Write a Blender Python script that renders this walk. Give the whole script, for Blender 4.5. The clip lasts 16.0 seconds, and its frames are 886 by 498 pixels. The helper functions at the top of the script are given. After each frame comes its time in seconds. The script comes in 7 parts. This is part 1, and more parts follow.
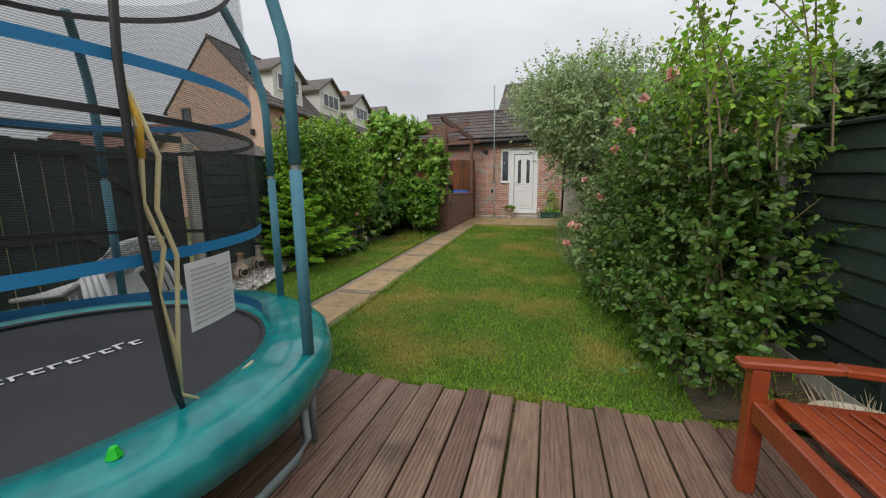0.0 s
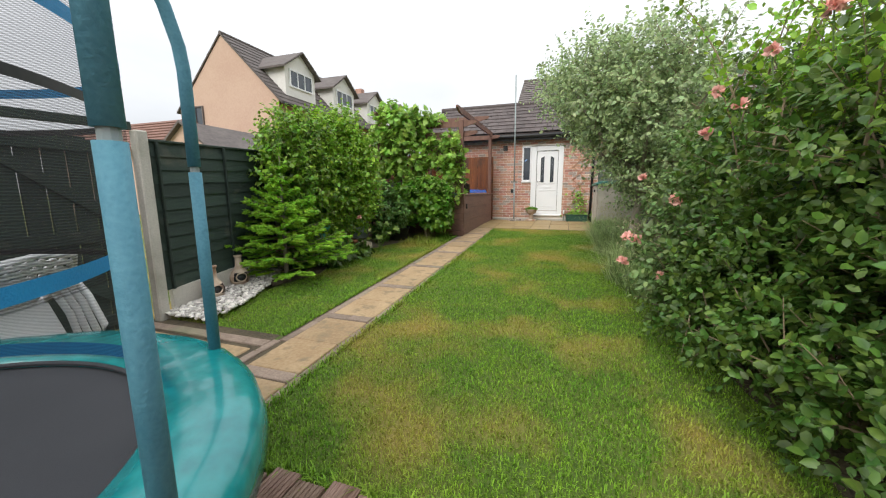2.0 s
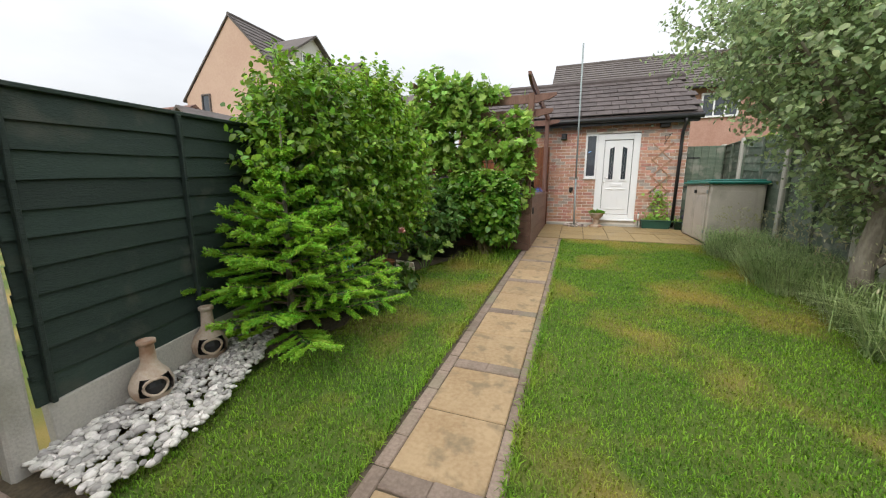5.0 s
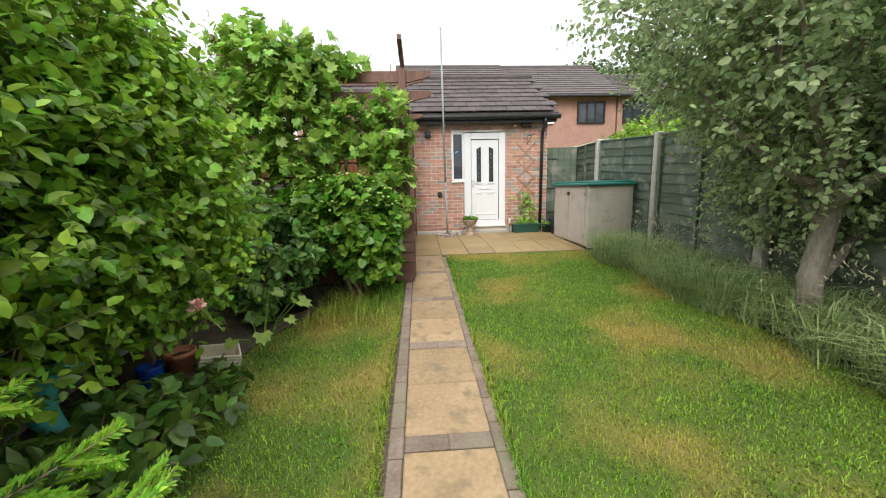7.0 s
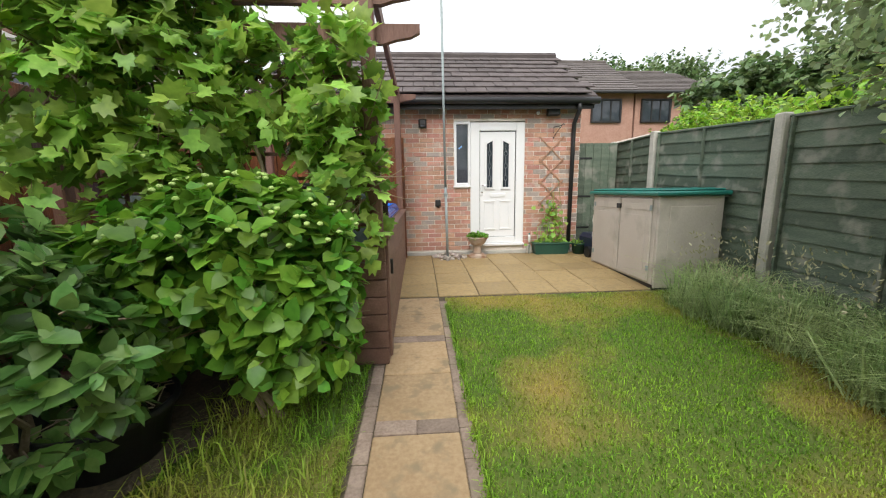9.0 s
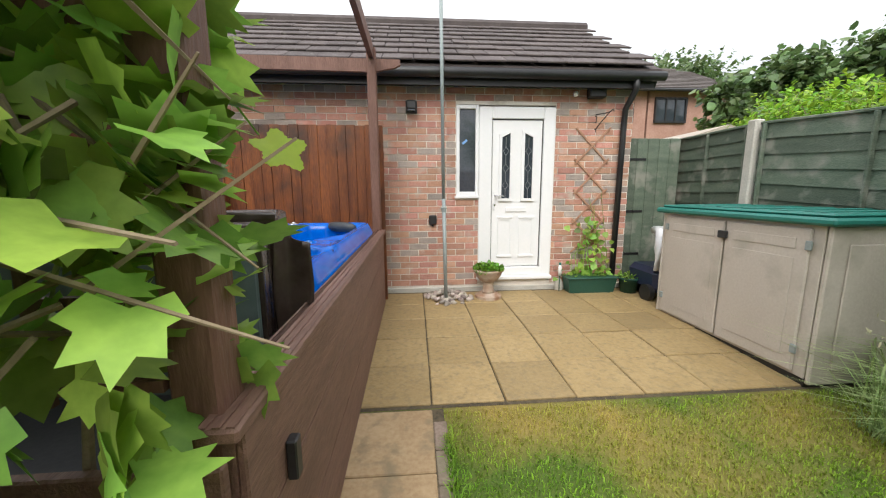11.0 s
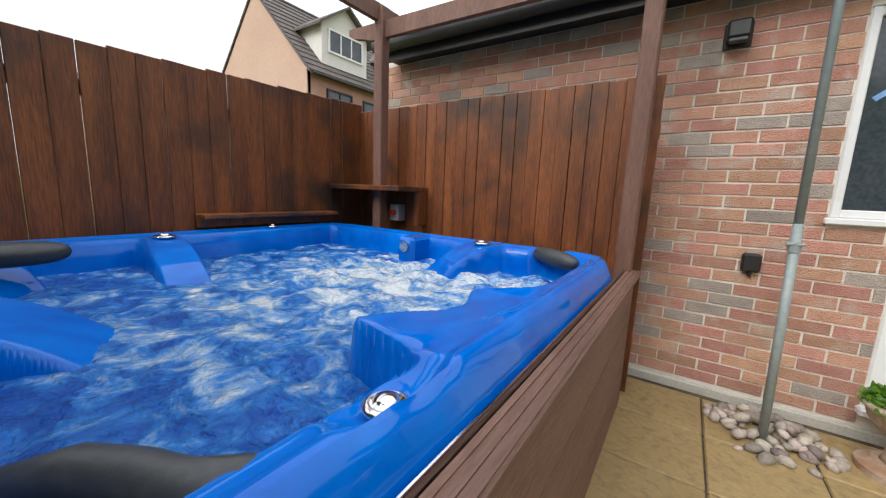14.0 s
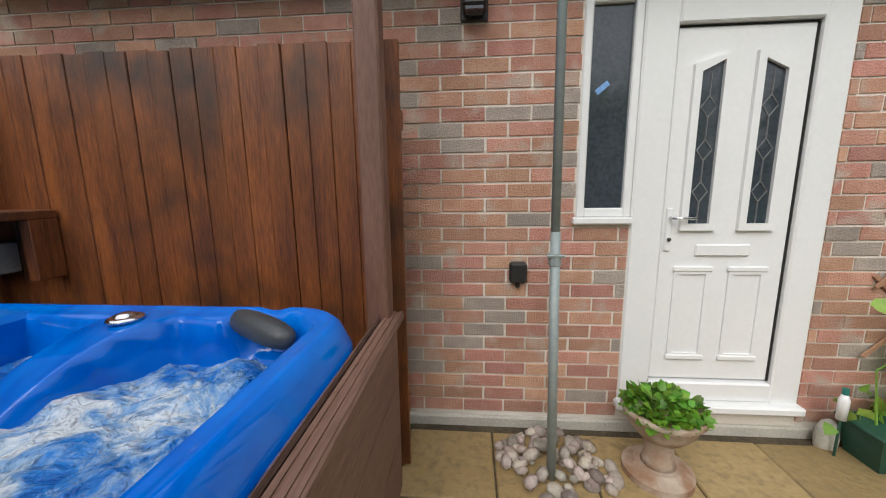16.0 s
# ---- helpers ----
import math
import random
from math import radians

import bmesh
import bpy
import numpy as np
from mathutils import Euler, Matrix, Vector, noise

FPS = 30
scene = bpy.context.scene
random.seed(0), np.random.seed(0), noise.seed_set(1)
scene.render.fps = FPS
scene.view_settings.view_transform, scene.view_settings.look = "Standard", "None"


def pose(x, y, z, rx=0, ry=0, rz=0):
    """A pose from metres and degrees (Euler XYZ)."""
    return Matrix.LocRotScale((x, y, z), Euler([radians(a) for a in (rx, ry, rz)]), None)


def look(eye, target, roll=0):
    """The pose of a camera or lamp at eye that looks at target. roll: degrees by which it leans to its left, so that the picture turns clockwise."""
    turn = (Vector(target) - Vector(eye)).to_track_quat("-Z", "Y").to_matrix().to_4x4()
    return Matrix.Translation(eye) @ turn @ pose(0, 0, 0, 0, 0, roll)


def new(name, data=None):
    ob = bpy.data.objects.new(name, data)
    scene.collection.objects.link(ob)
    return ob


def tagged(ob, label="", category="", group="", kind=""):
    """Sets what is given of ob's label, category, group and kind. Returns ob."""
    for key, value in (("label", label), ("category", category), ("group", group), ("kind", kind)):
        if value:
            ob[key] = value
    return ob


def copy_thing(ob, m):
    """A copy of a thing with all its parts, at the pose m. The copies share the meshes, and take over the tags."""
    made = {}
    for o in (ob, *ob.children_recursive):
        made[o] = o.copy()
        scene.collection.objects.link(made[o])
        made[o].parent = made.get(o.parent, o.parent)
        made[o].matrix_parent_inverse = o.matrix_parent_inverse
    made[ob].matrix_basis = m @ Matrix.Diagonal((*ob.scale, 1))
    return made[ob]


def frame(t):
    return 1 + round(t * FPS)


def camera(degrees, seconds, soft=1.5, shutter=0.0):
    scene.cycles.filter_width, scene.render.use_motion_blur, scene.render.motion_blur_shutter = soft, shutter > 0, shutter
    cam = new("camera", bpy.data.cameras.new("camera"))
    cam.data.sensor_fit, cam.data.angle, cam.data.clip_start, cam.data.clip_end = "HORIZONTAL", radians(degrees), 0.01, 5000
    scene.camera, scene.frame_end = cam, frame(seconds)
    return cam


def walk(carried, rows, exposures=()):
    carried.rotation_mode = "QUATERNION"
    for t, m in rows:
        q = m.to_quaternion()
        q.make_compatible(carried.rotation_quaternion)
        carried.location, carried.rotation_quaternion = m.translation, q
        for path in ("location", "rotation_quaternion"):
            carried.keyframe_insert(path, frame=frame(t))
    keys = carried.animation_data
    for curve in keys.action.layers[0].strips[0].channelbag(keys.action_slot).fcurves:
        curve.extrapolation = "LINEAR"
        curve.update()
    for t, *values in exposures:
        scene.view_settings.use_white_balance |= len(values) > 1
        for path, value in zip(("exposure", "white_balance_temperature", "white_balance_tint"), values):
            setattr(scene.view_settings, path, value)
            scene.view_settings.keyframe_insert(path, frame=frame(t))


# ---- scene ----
cam = camera(102.1, 16.0, 1.15)
PATH = [
    (0, (-0.085, -0.056, 1.126), (-0.641, 1.839, 0.811), -0.5),
    (0.5, (-0.125, 0.104, 1.121), (-0.659, 2.005, 0.798), -0.5),
    (1, (-0.191, 0.398, 1.128), (-0.738, 2.294, 0.802), -0.6),
    (1.5, (-0.279, 0.628, 1.147), (-0.907, 2.5, 0.831), -0.4),
    (2, (-0.368, 0.854, 1.133), (-0.999, 2.725, 0.817), -0.3),
    (2.5, (-0.511, 1.183, 1.096), (-1.172, 3.041, 0.764), -0.3),
    (3, (-0.693, 1.467, 1.099), (-1.459, 3.286, 0.777), 0.1),
    (3.2, (-0.786, 1.568, 1.125), (-1.547, 3.39, 0.808), 0.0),
    (5.3, (-1.932, 2.692, 1.233), (-2.568, 4.556, 0.883), 0.4),
    (5.5, (-2.03, 2.845, 1.259), (-2.553, 4.745, 0.92), -0.1),
    (6, (-2.244, 3.27, 1.265), (-2.428, 5.233, 0.927), -0.7),
    (6.5, (-2.362, 3.669, 1.282), (-2.278, 5.639, 0.947), -1.5),
    (7, (-2.38, 4.133, 1.298), (-2.258, 6.1, 0.959), -1.5),
    (7.5, (-2.373, 4.612, 1.324), (-2.243, 6.578, 0.981), -1.3),
    (8, (-2.321, 5.097, 1.328), (-2.189, 7.065, 0.993), -1.1),
    (8.5, (-2.267, 5.605, 1.346), (-2.132, 7.573, 1.016), -0.8),
    (9, (-2.231, 6.083, 1.364), (-2.107, 8.052, 1.038), -0.9),
    (9.5, (-2.155, 6.508, 1.338), (-2.013, 8.478, 1.025), -0.6),
    (9.7, (-2.12, 6.685, 1.352), (-1.972, 8.656, 1.049), -0.6),
    (11.8, (-2.171, 8.506, 1.511), (-2.023, 10.474, 1.187), -0.1),
    (12, (-2.188, 8.63, 1.499), (-2.145, 10.605, 1.181), -0.2),
    (12.5, (-2.149, 8.869, 1.5), (-2.586, 10.795, 1.188), 0.7),
    (13, (-2.157, 9.061, 1.499), (-3.078, 10.808, 1.185), 1.8),
    (13.5, (-2.197, 9.251, 1.502), (-3.302, 10.886, 1.179), 2.3),
    (14, (-2.261, 9.423, 1.484), (-3.365, 11.06, 1.166), 2.4),
    (14.5, (-2.299, 9.626, 1.495), (-3.41, 11.259, 1.179), 2.3),
    (15, (-2.283, 9.834, 1.528), (-3.397, 11.462, 1.2), 2.2),
    (15.5, (-2.266, 10.084, 1.558), (-3.088, 11.878, 1.23), 1.3),
    (16, (-2.163, 10.315, 1.582), (-2.32, 12.28, 1.249), -0.7),
]

walk(cam, [(t, look(eye, target, roll)) for t, eye, target, roll in PATH],
     exposures=[(0.0, 0.25), (0.5, 0.52), (1.0, 0.75), (2.0, 0.88), (3.0, 0.82), (5.3, 0.76), (6.5, 1.04), (9.5, 1.0), (12.0, 1.1), (13.0, 0.97), (15.0, 0.82), (16.0, 0.62)])

# ---- light: an overcast sky and a very soft sun ----
world = bpy.data.worlds.new("overcast_sky")
scene.world = world
world.use_nodes = True
wn, wl = world.node_tree.nodes, world.node_tree.links
wn.clear()
w_out = wn.new("ShaderNodeOutputWorld")
w_bg = wn.new("ShaderNodeBackground")
w_sky = wn.new("ShaderNodeTexSky")
w_sky.sky_type = "NISHITA"
w_sky.sun_disc = False
w_sky.sun_elevation, w_sky.sun_rotation = radians(43), radians(195)
w_sky.dust_density, w_sky.air_density = 4.0, 1.0
w_tc = wn.new("ShaderNodeTexCoord")
w_sep = wn.new("ShaderNodeSeparateXYZ")
w_ramp = wn.new("ShaderNodeValToRGB")
w_ramp.color_ramp.elements[0].position, w_ramp.color_ramp.elements[0].color = 0.0, (0.43, 0.44, 0.45, 1)
w_ramp.color_ramp.elements[1].position, w_ramp.color_ramp.elements[1].color = 1.0, (1.2, 1.22, 1.26, 1)
w_noise = wn.new("ShaderNodeTexNoise")
w_noise.inputs["Scale"].default_value, w_noise.inputs["Detail"].default_value = 2.2, 5.0
w_map = wn.new("ShaderNodeMapping")
w_map.inputs["Scale"].default_value = (1.0, 1.0, 3.0)
w_cl = wn.new("ShaderNodeValToRGB")
w_cl.color_ramp.elements[0].position, w_cl.color_ramp.elements[0].color = 0.3, (0.84, 0.85, 0.87, 1)
w_cl.color_ramp.elements[1].position, w_cl.color_ramp.elements[1].color = 0.7, (1.06, 1.06, 1.06, 1)
w_mul = wn.new("ShaderNodeMixRGB")
w_mul.blend_type, w_mul.inputs[0].default_value = "MULTIPLY", 1.0
w_scale = wn.new("ShaderNodeMixRGB")
w_scale.blend_type, w_scale.inputs[0].default_value, w_scale.inputs[2].default_value = "MULTIPLY", 1.0, (0.1, 0.1, 0.1, 1)
w_mix = wn.new("ShaderNodeMixRGB")
w_mix.inputs[0].default_value = 0.92
wl.new(w_tc.outputs["Generated"], w_sep.inputs[0])
wl.new(w_sep.outputs[2], w_ramp.inputs[0])
wl.new(w_tc.outputs["Generated"], w_map.inputs[0])
wl.new(w_map.outputs[0], w_noise.inputs["Vector"])
wl.new(w_noise.outputs[0], w_cl.inputs[0])
wl.new(w_ramp.outputs[0], w_mul.inputs[1])
wl.new(w_cl.outputs[0], w_mul.inputs[2])
wl.new(w_sky.outputs[0], w_scale.inputs[1])
wl.new(w_scale.outputs[0], w_mix.inputs[1])
wl.new(w_mul.outputs[0], w_mix.inputs[2])
wl.new(w_mix.outputs[0], w_bg.inputs[0])
wl.new(w_bg.outputs[0], w_out.inputs[0])
sun = new("sun", bpy.data.lights.new("sun", "SUN"))
sun.data.energy, sun.data.angle, sun.data.color = 1.15, radians(35), (1.0, 0.97, 0.92)
sun.matrix_basis = look((-6, -18, 20), (0, 4, 0))


# ---- materials ----
def mat(name, col, col2=None, rough=0.7, big=3.0, fine=60.0, bump=0.3, metal=0.0, stretch=None, per_piece=0.0,
        coat=0.0, island=0.0, dirt=None, dirt_scale=1.2, dirt_at=0.6, dirt_soft=0.08, spec=0.5, amount=0.5, alpha=1.0, through_light=0.0, hue=0.0):
    """A surface of two colours mixed by noise at two scales, with fine relief."""
    m = bpy.data.materials.new(name)
    m.use_nodes = True
    n, l = m.node_tree.nodes, m.node_tree.links
    b = n["Principled BSDF"]
    col2 = col2 or tuple(c * 0.7 for c in col)
    geo = n.new("ShaderNodeNewGeometry")
    mapping = n.new("ShaderNodeMapping")
    mapping.inputs["Scale"].default_value = stretch or (1, 1, 1)
    l.new(geo.outputs["Position"], mapping.inputs[0])
    n1, n2 = n.new("ShaderNodeTexNoise"), n.new("ShaderNodeTexNoise")
    for nd, sc in ((n1, big), (n2, fine)):
        nd.inputs["Scale"].default_value, nd.inputs["Detail"].default_value = sc, 4.0
        l.new(mapping.outputs[0], nd.inputs["Vector"])
    add = n.new("ShaderNodeMath")
    add.operation = "ADD"
    l.new(n1.outputs[0], add.inputs[0])
    l.new(n2.outputs[0], add.inputs[1])
    rng = n.new("ShaderNodeMapRange")
    rng.inputs[1].default_value, rng.inputs[2].default_value = 1.0 - amount * 0.5, 1.0 + amount * 0.5
    l.new(add.outputs[0], rng.inputs[0])
    mix = n.new("ShaderNodeMixRGB")
    mix.inputs[1].default_value, mix.inputs[2].default_value = (*col, 1), (*col2, 1)
    l.new(rng.outputs[0], mix.inputs[0])
    out = mix.outputs[0]
    if per_piece or island or hue:
        hsv = n.new("ShaderNodeHueSaturation")
        src = n.new("ShaderNodeObjectInfo").outputs["Random"] if per_piece else geo.outputs["Random Per Island"]
        v = n.new("ShaderNodeMapRange")
        k = per_piece or island
        v.inputs[3].default_value, v.inputs[4].default_value = 1 - k, 1 + k
        l.new(src, v.inputs[0])
        l.new(v.outputs[0], hsv.inputs["Value"])
        if hue:
            h = n.new("ShaderNodeMapRange")
            h.inputs[3].default_value, h.inputs[4].default_value = 0.5 - hue, 0.5 + hue
            mul = n.new("ShaderNodeMath")
            mul.operation = "MULTIPLY"
            mul.inputs[1].default_value = 7.31
            fr = n.new("ShaderNodeMath")
            fr.operation = "FRACT"
            l.new(src, mul.inputs[0])
            l.new(mul.outputs[0], fr.inputs[0])
            l.new(fr.outputs[0], h.inputs[0])
            l.new(h.outputs[0], hsv.inputs["Hue"])
        l.new(out, hsv.inputs["Color"])
        out = hsv.outputs[0]
    if dirt:
        n3 = n.new("ShaderNodeTexNoise")
        n3.inputs["Scale"].default_value, n3.inputs["Detail"].default_value = dirt_scale, 6.0
        l.new(geo.outputs["Position"], n3.inputs["Vector"])
        r3 = n.new("ShaderNodeMapRange")
        r3.inputs[1].default_value, r3.inputs[2].default_value = dirt_at - dirt_soft, dirt_at + dirt_soft
        l.new(n3.outputs[0], r3.inputs[0])
        mx = n.new("ShaderNodeMixRGB")
        mx.inputs[2].default_value = (*dirt, 1)
        l.new(r3.outputs[0], mx.inputs[0])
        l.new(out, mx.inputs[1])
        out = mx.outputs[0]
    l.new(out, b.inputs["Base Color"])
    b.inputs["Roughness"].default_value, b.inputs["Metallic"].default_value = rough, metal
    b.inputs["Specular IOR Level"].default_value = spec
    b.inputs["Coat Weight"].default_value = coat
    b.inputs["Alpha"].default_value = alpha
    if bump:
        bp = n.new("ShaderNodeBump")
        bp.inputs["Strength"].default_value, bp.inputs["Distance"].default_value = bump, 0.01
        l.new(n2.outputs[0], bp.inputs["Height"])
        l.new(bp.outputs[0], b.inputs["Normal"])
    if through_light:
        tr = n.new("ShaderNodeBsdfTranslucent")
        ms = n.new("ShaderNodeMixShader")
        ms.inputs[0].default_value = through_light
        l.new(out, tr.inputs[0])
        l.new(b.outputs[0], ms.inputs[1])
        l.new(tr.outputs[0], ms.inputs[2])
        l.new(ms.outputs[0], n["Material Output"].inputs[0])
    return m


def leaf_mat(name, col, col2, rough=0.42, hue=0.025, island=0.5, light=0.38):
    return mat(name, col, col2, rough=rough, big=2.5, fine=25, bump=0.15, island=island, hue=hue, through_light=light, amount=0.7)


M_LAWN = mat("lawn_soil", (0.05, 0.1, 0.01), (0.11, 0.14, 0.02), rough=0.95, big=1.3, fine=90, bump=0.8, dirt=(0.3, 0.21, 0.06), dirt_scale=1.0, dirt_at=0.6, dirt_soft=0.13, amount=0.6)
M_BLADE = mat("grass_blade", (0.085, 0.235, 0.01), (0.25, 0.4, 0.026), rough=0.65, big=1.7, fine=11, bump=0, dirt=(0.5, 0.36, 0.08), dirt_scale=1.0, dirt_at=0.61, dirt_soft=0.13, amount=0.9, island=0.55, through_light=0.3)
M_LONG = mat("long_grass", (0.25, 0.38, 0.13), (0.48, 0.55, 0.26), rough=0.7, big=2.0, fine=9, bump=0, island=0.4, through_light=0.35)
M_SOIL = mat("soil", (0.05, 0.04, 0.025), (0.11, 0.085, 0.05), rough=1, big=5, fine=50, bump=1.0)
M_DECK = mat("deck_wood", (0.13, 0.068, 0.045), (0.26, 0.17, 0.125), rough=0.65, big=2.0, fine=24, bump=0.7, stretch=(4, 0.35, 4), per_piece=0.22, dirt=(0.06, 0.04, 0.03), dirt_scale=2.5, dirt_at=0.66, hue=0.012)
M_SLAB = mat("buff_slab", (0.3, 0.2, 0.105), (0.4, 0.285, 0.16), rough=0.85, big=2.5, fine=40, bump=0.35, per_piece=0.12, dirt=(0.22, 0.165, 0.095), dirt_scale=9, dirt_at=0.6)
M_PATIO = mat("patio_slab", (0.27, 0.185, 0.075), (0.38, 0.275, 0.13), rough=0.6, big=3.0, fine=38, bump=0.7, per_piece=0.16, dirt=(0.2, 0.15, 0.075), dirt_scale=24.0, dirt_at=0.64, dirt_soft=0.16, amount=0.8)
M_EDGE = mat("edging_brick", (0.19, 0.14, 0.105), (0.29, 0.22, 0.17), rough=0.9, big=9, fine=60, bump=0.5, per_piece=0.2, dirt=(0.2, 0.2, 0.12), dirt_at=0.6)
M_BRICK = mat("house_brick", (0.44, 0.215, 0.15), (0.55, 0.31, 0.23), rough=0.9, big=14, fine=120, bump=0.9, per_piece=0.2, hue=0.015, dirt=(0.5, 0.4, 0.33), dirt_scale=6, dirt_at=0.63)
M_BRICK_REST = mat("house_brick_rest", (0.44, 0.215, 0.15), (0.55, 0.31, 0.23), rough=0.9, big=14, fine=120, bump=0.9, island=0.2, hue=0.015, dirt=(0.5, 0.4, 0.33), dirt_scale=6, dirt_at=0.63)
M_BRICK_GREY = mat("grey_brick", (0.3, 0.255, 0.225), (0.42, 0.35, 0.3), rough=0.9, big=14, fine=120, bump=0.9, per_piece=0.16)
M_BRICK_GREY_REST = mat("grey_brick_rest", (0.3, 0.255, 0.225), (0.42, 0.35, 0.3), rough=0.9, big=14, fine=120, bump=0.9, island=0.16)
M_MORTAR = mat("mortar", (0.72, 0.66, 0.58), (0.78, 0.73, 0.66), rough=1, fine=150, bump=0.6, dirt=(0.42, 0.37, 0.3), dirt_scale=2.5, dirt_at=0.62)
M_CONC = mat("concrete", (0.42, 0.4, 0.35), (0.55, 0.52, 0.46), rough=0.9, big=4, fine=80, bump=0.4, dirt=(0.27, 0.26, 0.2), dirt_at=0.62)
M_TILE = mat("roof_tile", (0.065, 0.05, 0.048), (0.11, 0.09, 0.085), rough=0.85, big=5, fine=70, bump=0.5, per_piece=0.2, dirt=(0.2, 0.19, 0.16), dirt_scale=14, dirt_at=0.72)
M_TILE_FAR = mat("far_roof_tile", (0.1, 0.085, 0.08), (0.15, 0.13, 0.12), rough=0.9, big=1.2, fine=6, bump=0.4, stretch=(1, 1, 3))
M_FENCE = mat("green_fence", (0.018, 0.034, 0.026), (0.03, 0.05, 0.038), rough=0.75, big=3, fine=40, bump=0.5, stretch=(1, 1, 5), per_piece=0.25, dirt=(0.075, 0.08, 0.06), dirt_scale=4, dirt_at=0.68)
M_FENCE_R = mat("weathered_green_fence", (0.07, 0.1, 0.07), (0.13, 0.16, 0.115), rough=0.8, big=3, fine=40, bump=0.5, stretch=(1, 1, 5), per_piece=0.22, dirt=(0.24, 0.245, 0.2), dirt_scale=5, dirt_at=0.6)
M_TUBFENCE = mat("stained_boards", (0.1, 0.03, 0.011), (0.27, 0.085, 0.022), rough=0.42, big=2.2, fine=25, bump=0.5, stretch=(6, 6, 0.5), per_piece=0.15, dirt=(0.045, 0.022, 0.013), dirt_scale=2.2, dirt_at=0.6)
M_PERGOLA = mat("pergola_timber", (0.13, 0.06, 0.04), (0.2, 0.1, 0.07), rough=0.6, big=3, fine=30, bump=0.5, stretch=(3, 3, 0.6))
M_CAB = mat("cabinet_timber", (0.12, 0.062, 0.043), (0.2, 0.11, 0.08), rough=0.6, big=2, fine=28, bump=0.5, stretch=(4, 0.5, 4), per_piece=0.12)
M_ACRYL = mat("blue_acrylic", (0.0, 0.085, 0.47), (0.0, 0.185, 0.72), rough=0.045, big=2.6, fine=9, bump=0, coat=0.0, spec=0.32, amount=0.8, stretch=(1.6, 0.7, 1))
M_WHITE = mat("white_upvc", (0.8, 0.8, 0.8), (0.76, 0.77, 0.77), rough=0.3, big=3, fine=40, bump=0.02)
M_BLACK = mat("black_plastic", (0.012, 0.012, 0.013), (0.025, 0.025, 0.025), rough=0.45, bump=0.05)
M_STEEL = mat("galvanised_steel", (0.26, 0.31, 0.31), (0.34, 0.38, 0.37), rough=0.6, metal=0.25, bump=0.1, fine=40)
M_CHROME = mat("chrome", (0.75, 0.75, 0.76), (0.65, 0.65, 0.66), rough=0.12, metal=1.0, bump=0)
M_VINYL = mat("brown_vinyl", (0.045, 0.03, 0.024), (0.085, 0.06, 0.05), rough=0.27, big=3, fine=14, bump=0.55, coat=0.15)
M_VINYL_G = mat("grey_vinyl", (0.1, 0.14, 0.13), (0.14, 0.185, 0.17), rough=0.4, big=2, fine=20, bump=0.15)
M_BOX = mat("beige_plastic", (0.48, 0.43, 0.37), (0.54, 0.49, 0.43), rough=0.6, big=2.5, fine=60, bump=0.15, dirt=(0.36, 0.33, 0.27), dirt_scale=2.5, dirt_at=0.64)
M_LID = mat("green_plastic", (0.012, 0.15, 0.12), (0.02, 0.19, 0.15), rough=0.45, bump=0.1)
M_PAD = mat("teal_vinyl", (0.004, 0.16, 0.17), (0.01, 0.24, 0.24), rough=0.22, big=3, fine=12, bump=0.35, coat=0.3)
M_FOAM = mat("blue_foam_sleeve", (0.06, 0.2, 0.27), (0.09, 0.26, 0.33), rough=0.7, big=8, fine=90, bump=0.3)
M_MAT = mat("black_mesh_mat", (0.02, 0.022, 0.026), (0.035, 0.037, 0.042), rough=0.8, big=2, fine=300, bump=0.3)
M_BLUE = mat("blue_webbing", (0.006, 0.17, 0.4), (0.012, 0.24, 0.5), rough=0.6, fine=200, bump=0.3)
M_CREAM = mat("cream_binding", (0.55, 0.47, 0.25), (0.62, 0.55, 0.33), rough=0.7, fine=150, bump=0.2)
M_BENCH = mat("oiled_hardwood", (0.22, 0.036, 0.012), (0.33, 0.066, 0.02), rough=0.35, big=3, fine=26, bump=0.25, stretch=(1, 5, 5), per_piece=0.1, coat=0.2)
M_TERRA = mat("pale_terracotta", (0.5, 0.38, 0.28), (0.58, 0.48, 0.38), rough=0.85, big=6, fine=60, bump=0.3, dirt=(0.3, 0.17, 0.1), dirt_scale=5, dirt_at=0.58)
M_PLASTER = mat("pink_render", (0.5, 0.34, 0.26), (0.55, 0.39, 0.3), rough=0.95, big=0.5, fine=9, bump=0.2)
M_FARBRICK = mat("far_brick", (0.38, 0.21, 0.16), (0.46, 0.28, 0.22), rough=0.95, big=2, fine=14, bump=0.2)
M_CREAMWALL = mat("cream_cladding", (0.72, 0.7, 0.66), (0.66, 0.64, 0.6), rough=0.8, fine=10, bump=0.1)
M_GLASS = mat("dark_glass", (0.03, 0.04, 0.05), (0.06, 0.07, 0.085), rough=0.05, bump=0, coat=0.5)
M_LEAD = mat("lead_strip", (0.3, 0.3, 0.31), (0.4, 0.4, 0.4), rough=0.4, metal=0.7, bump=0)
M_PEBBLE = mat("white_pebble", (0.46, 0.43, 0.39), (0.66, 0.63, 0.58), rough=0.8, fine=60, bump=0.2, island=0.45, hue=0.02)
M_COBBLE = mat("beach_pebble", (0.3, 0.24, 0.2), (0.45, 0.4, 0.35), rough=0.7, big=8, fine=60, bump=0.2, per_piece=0.45, hue=0.03)
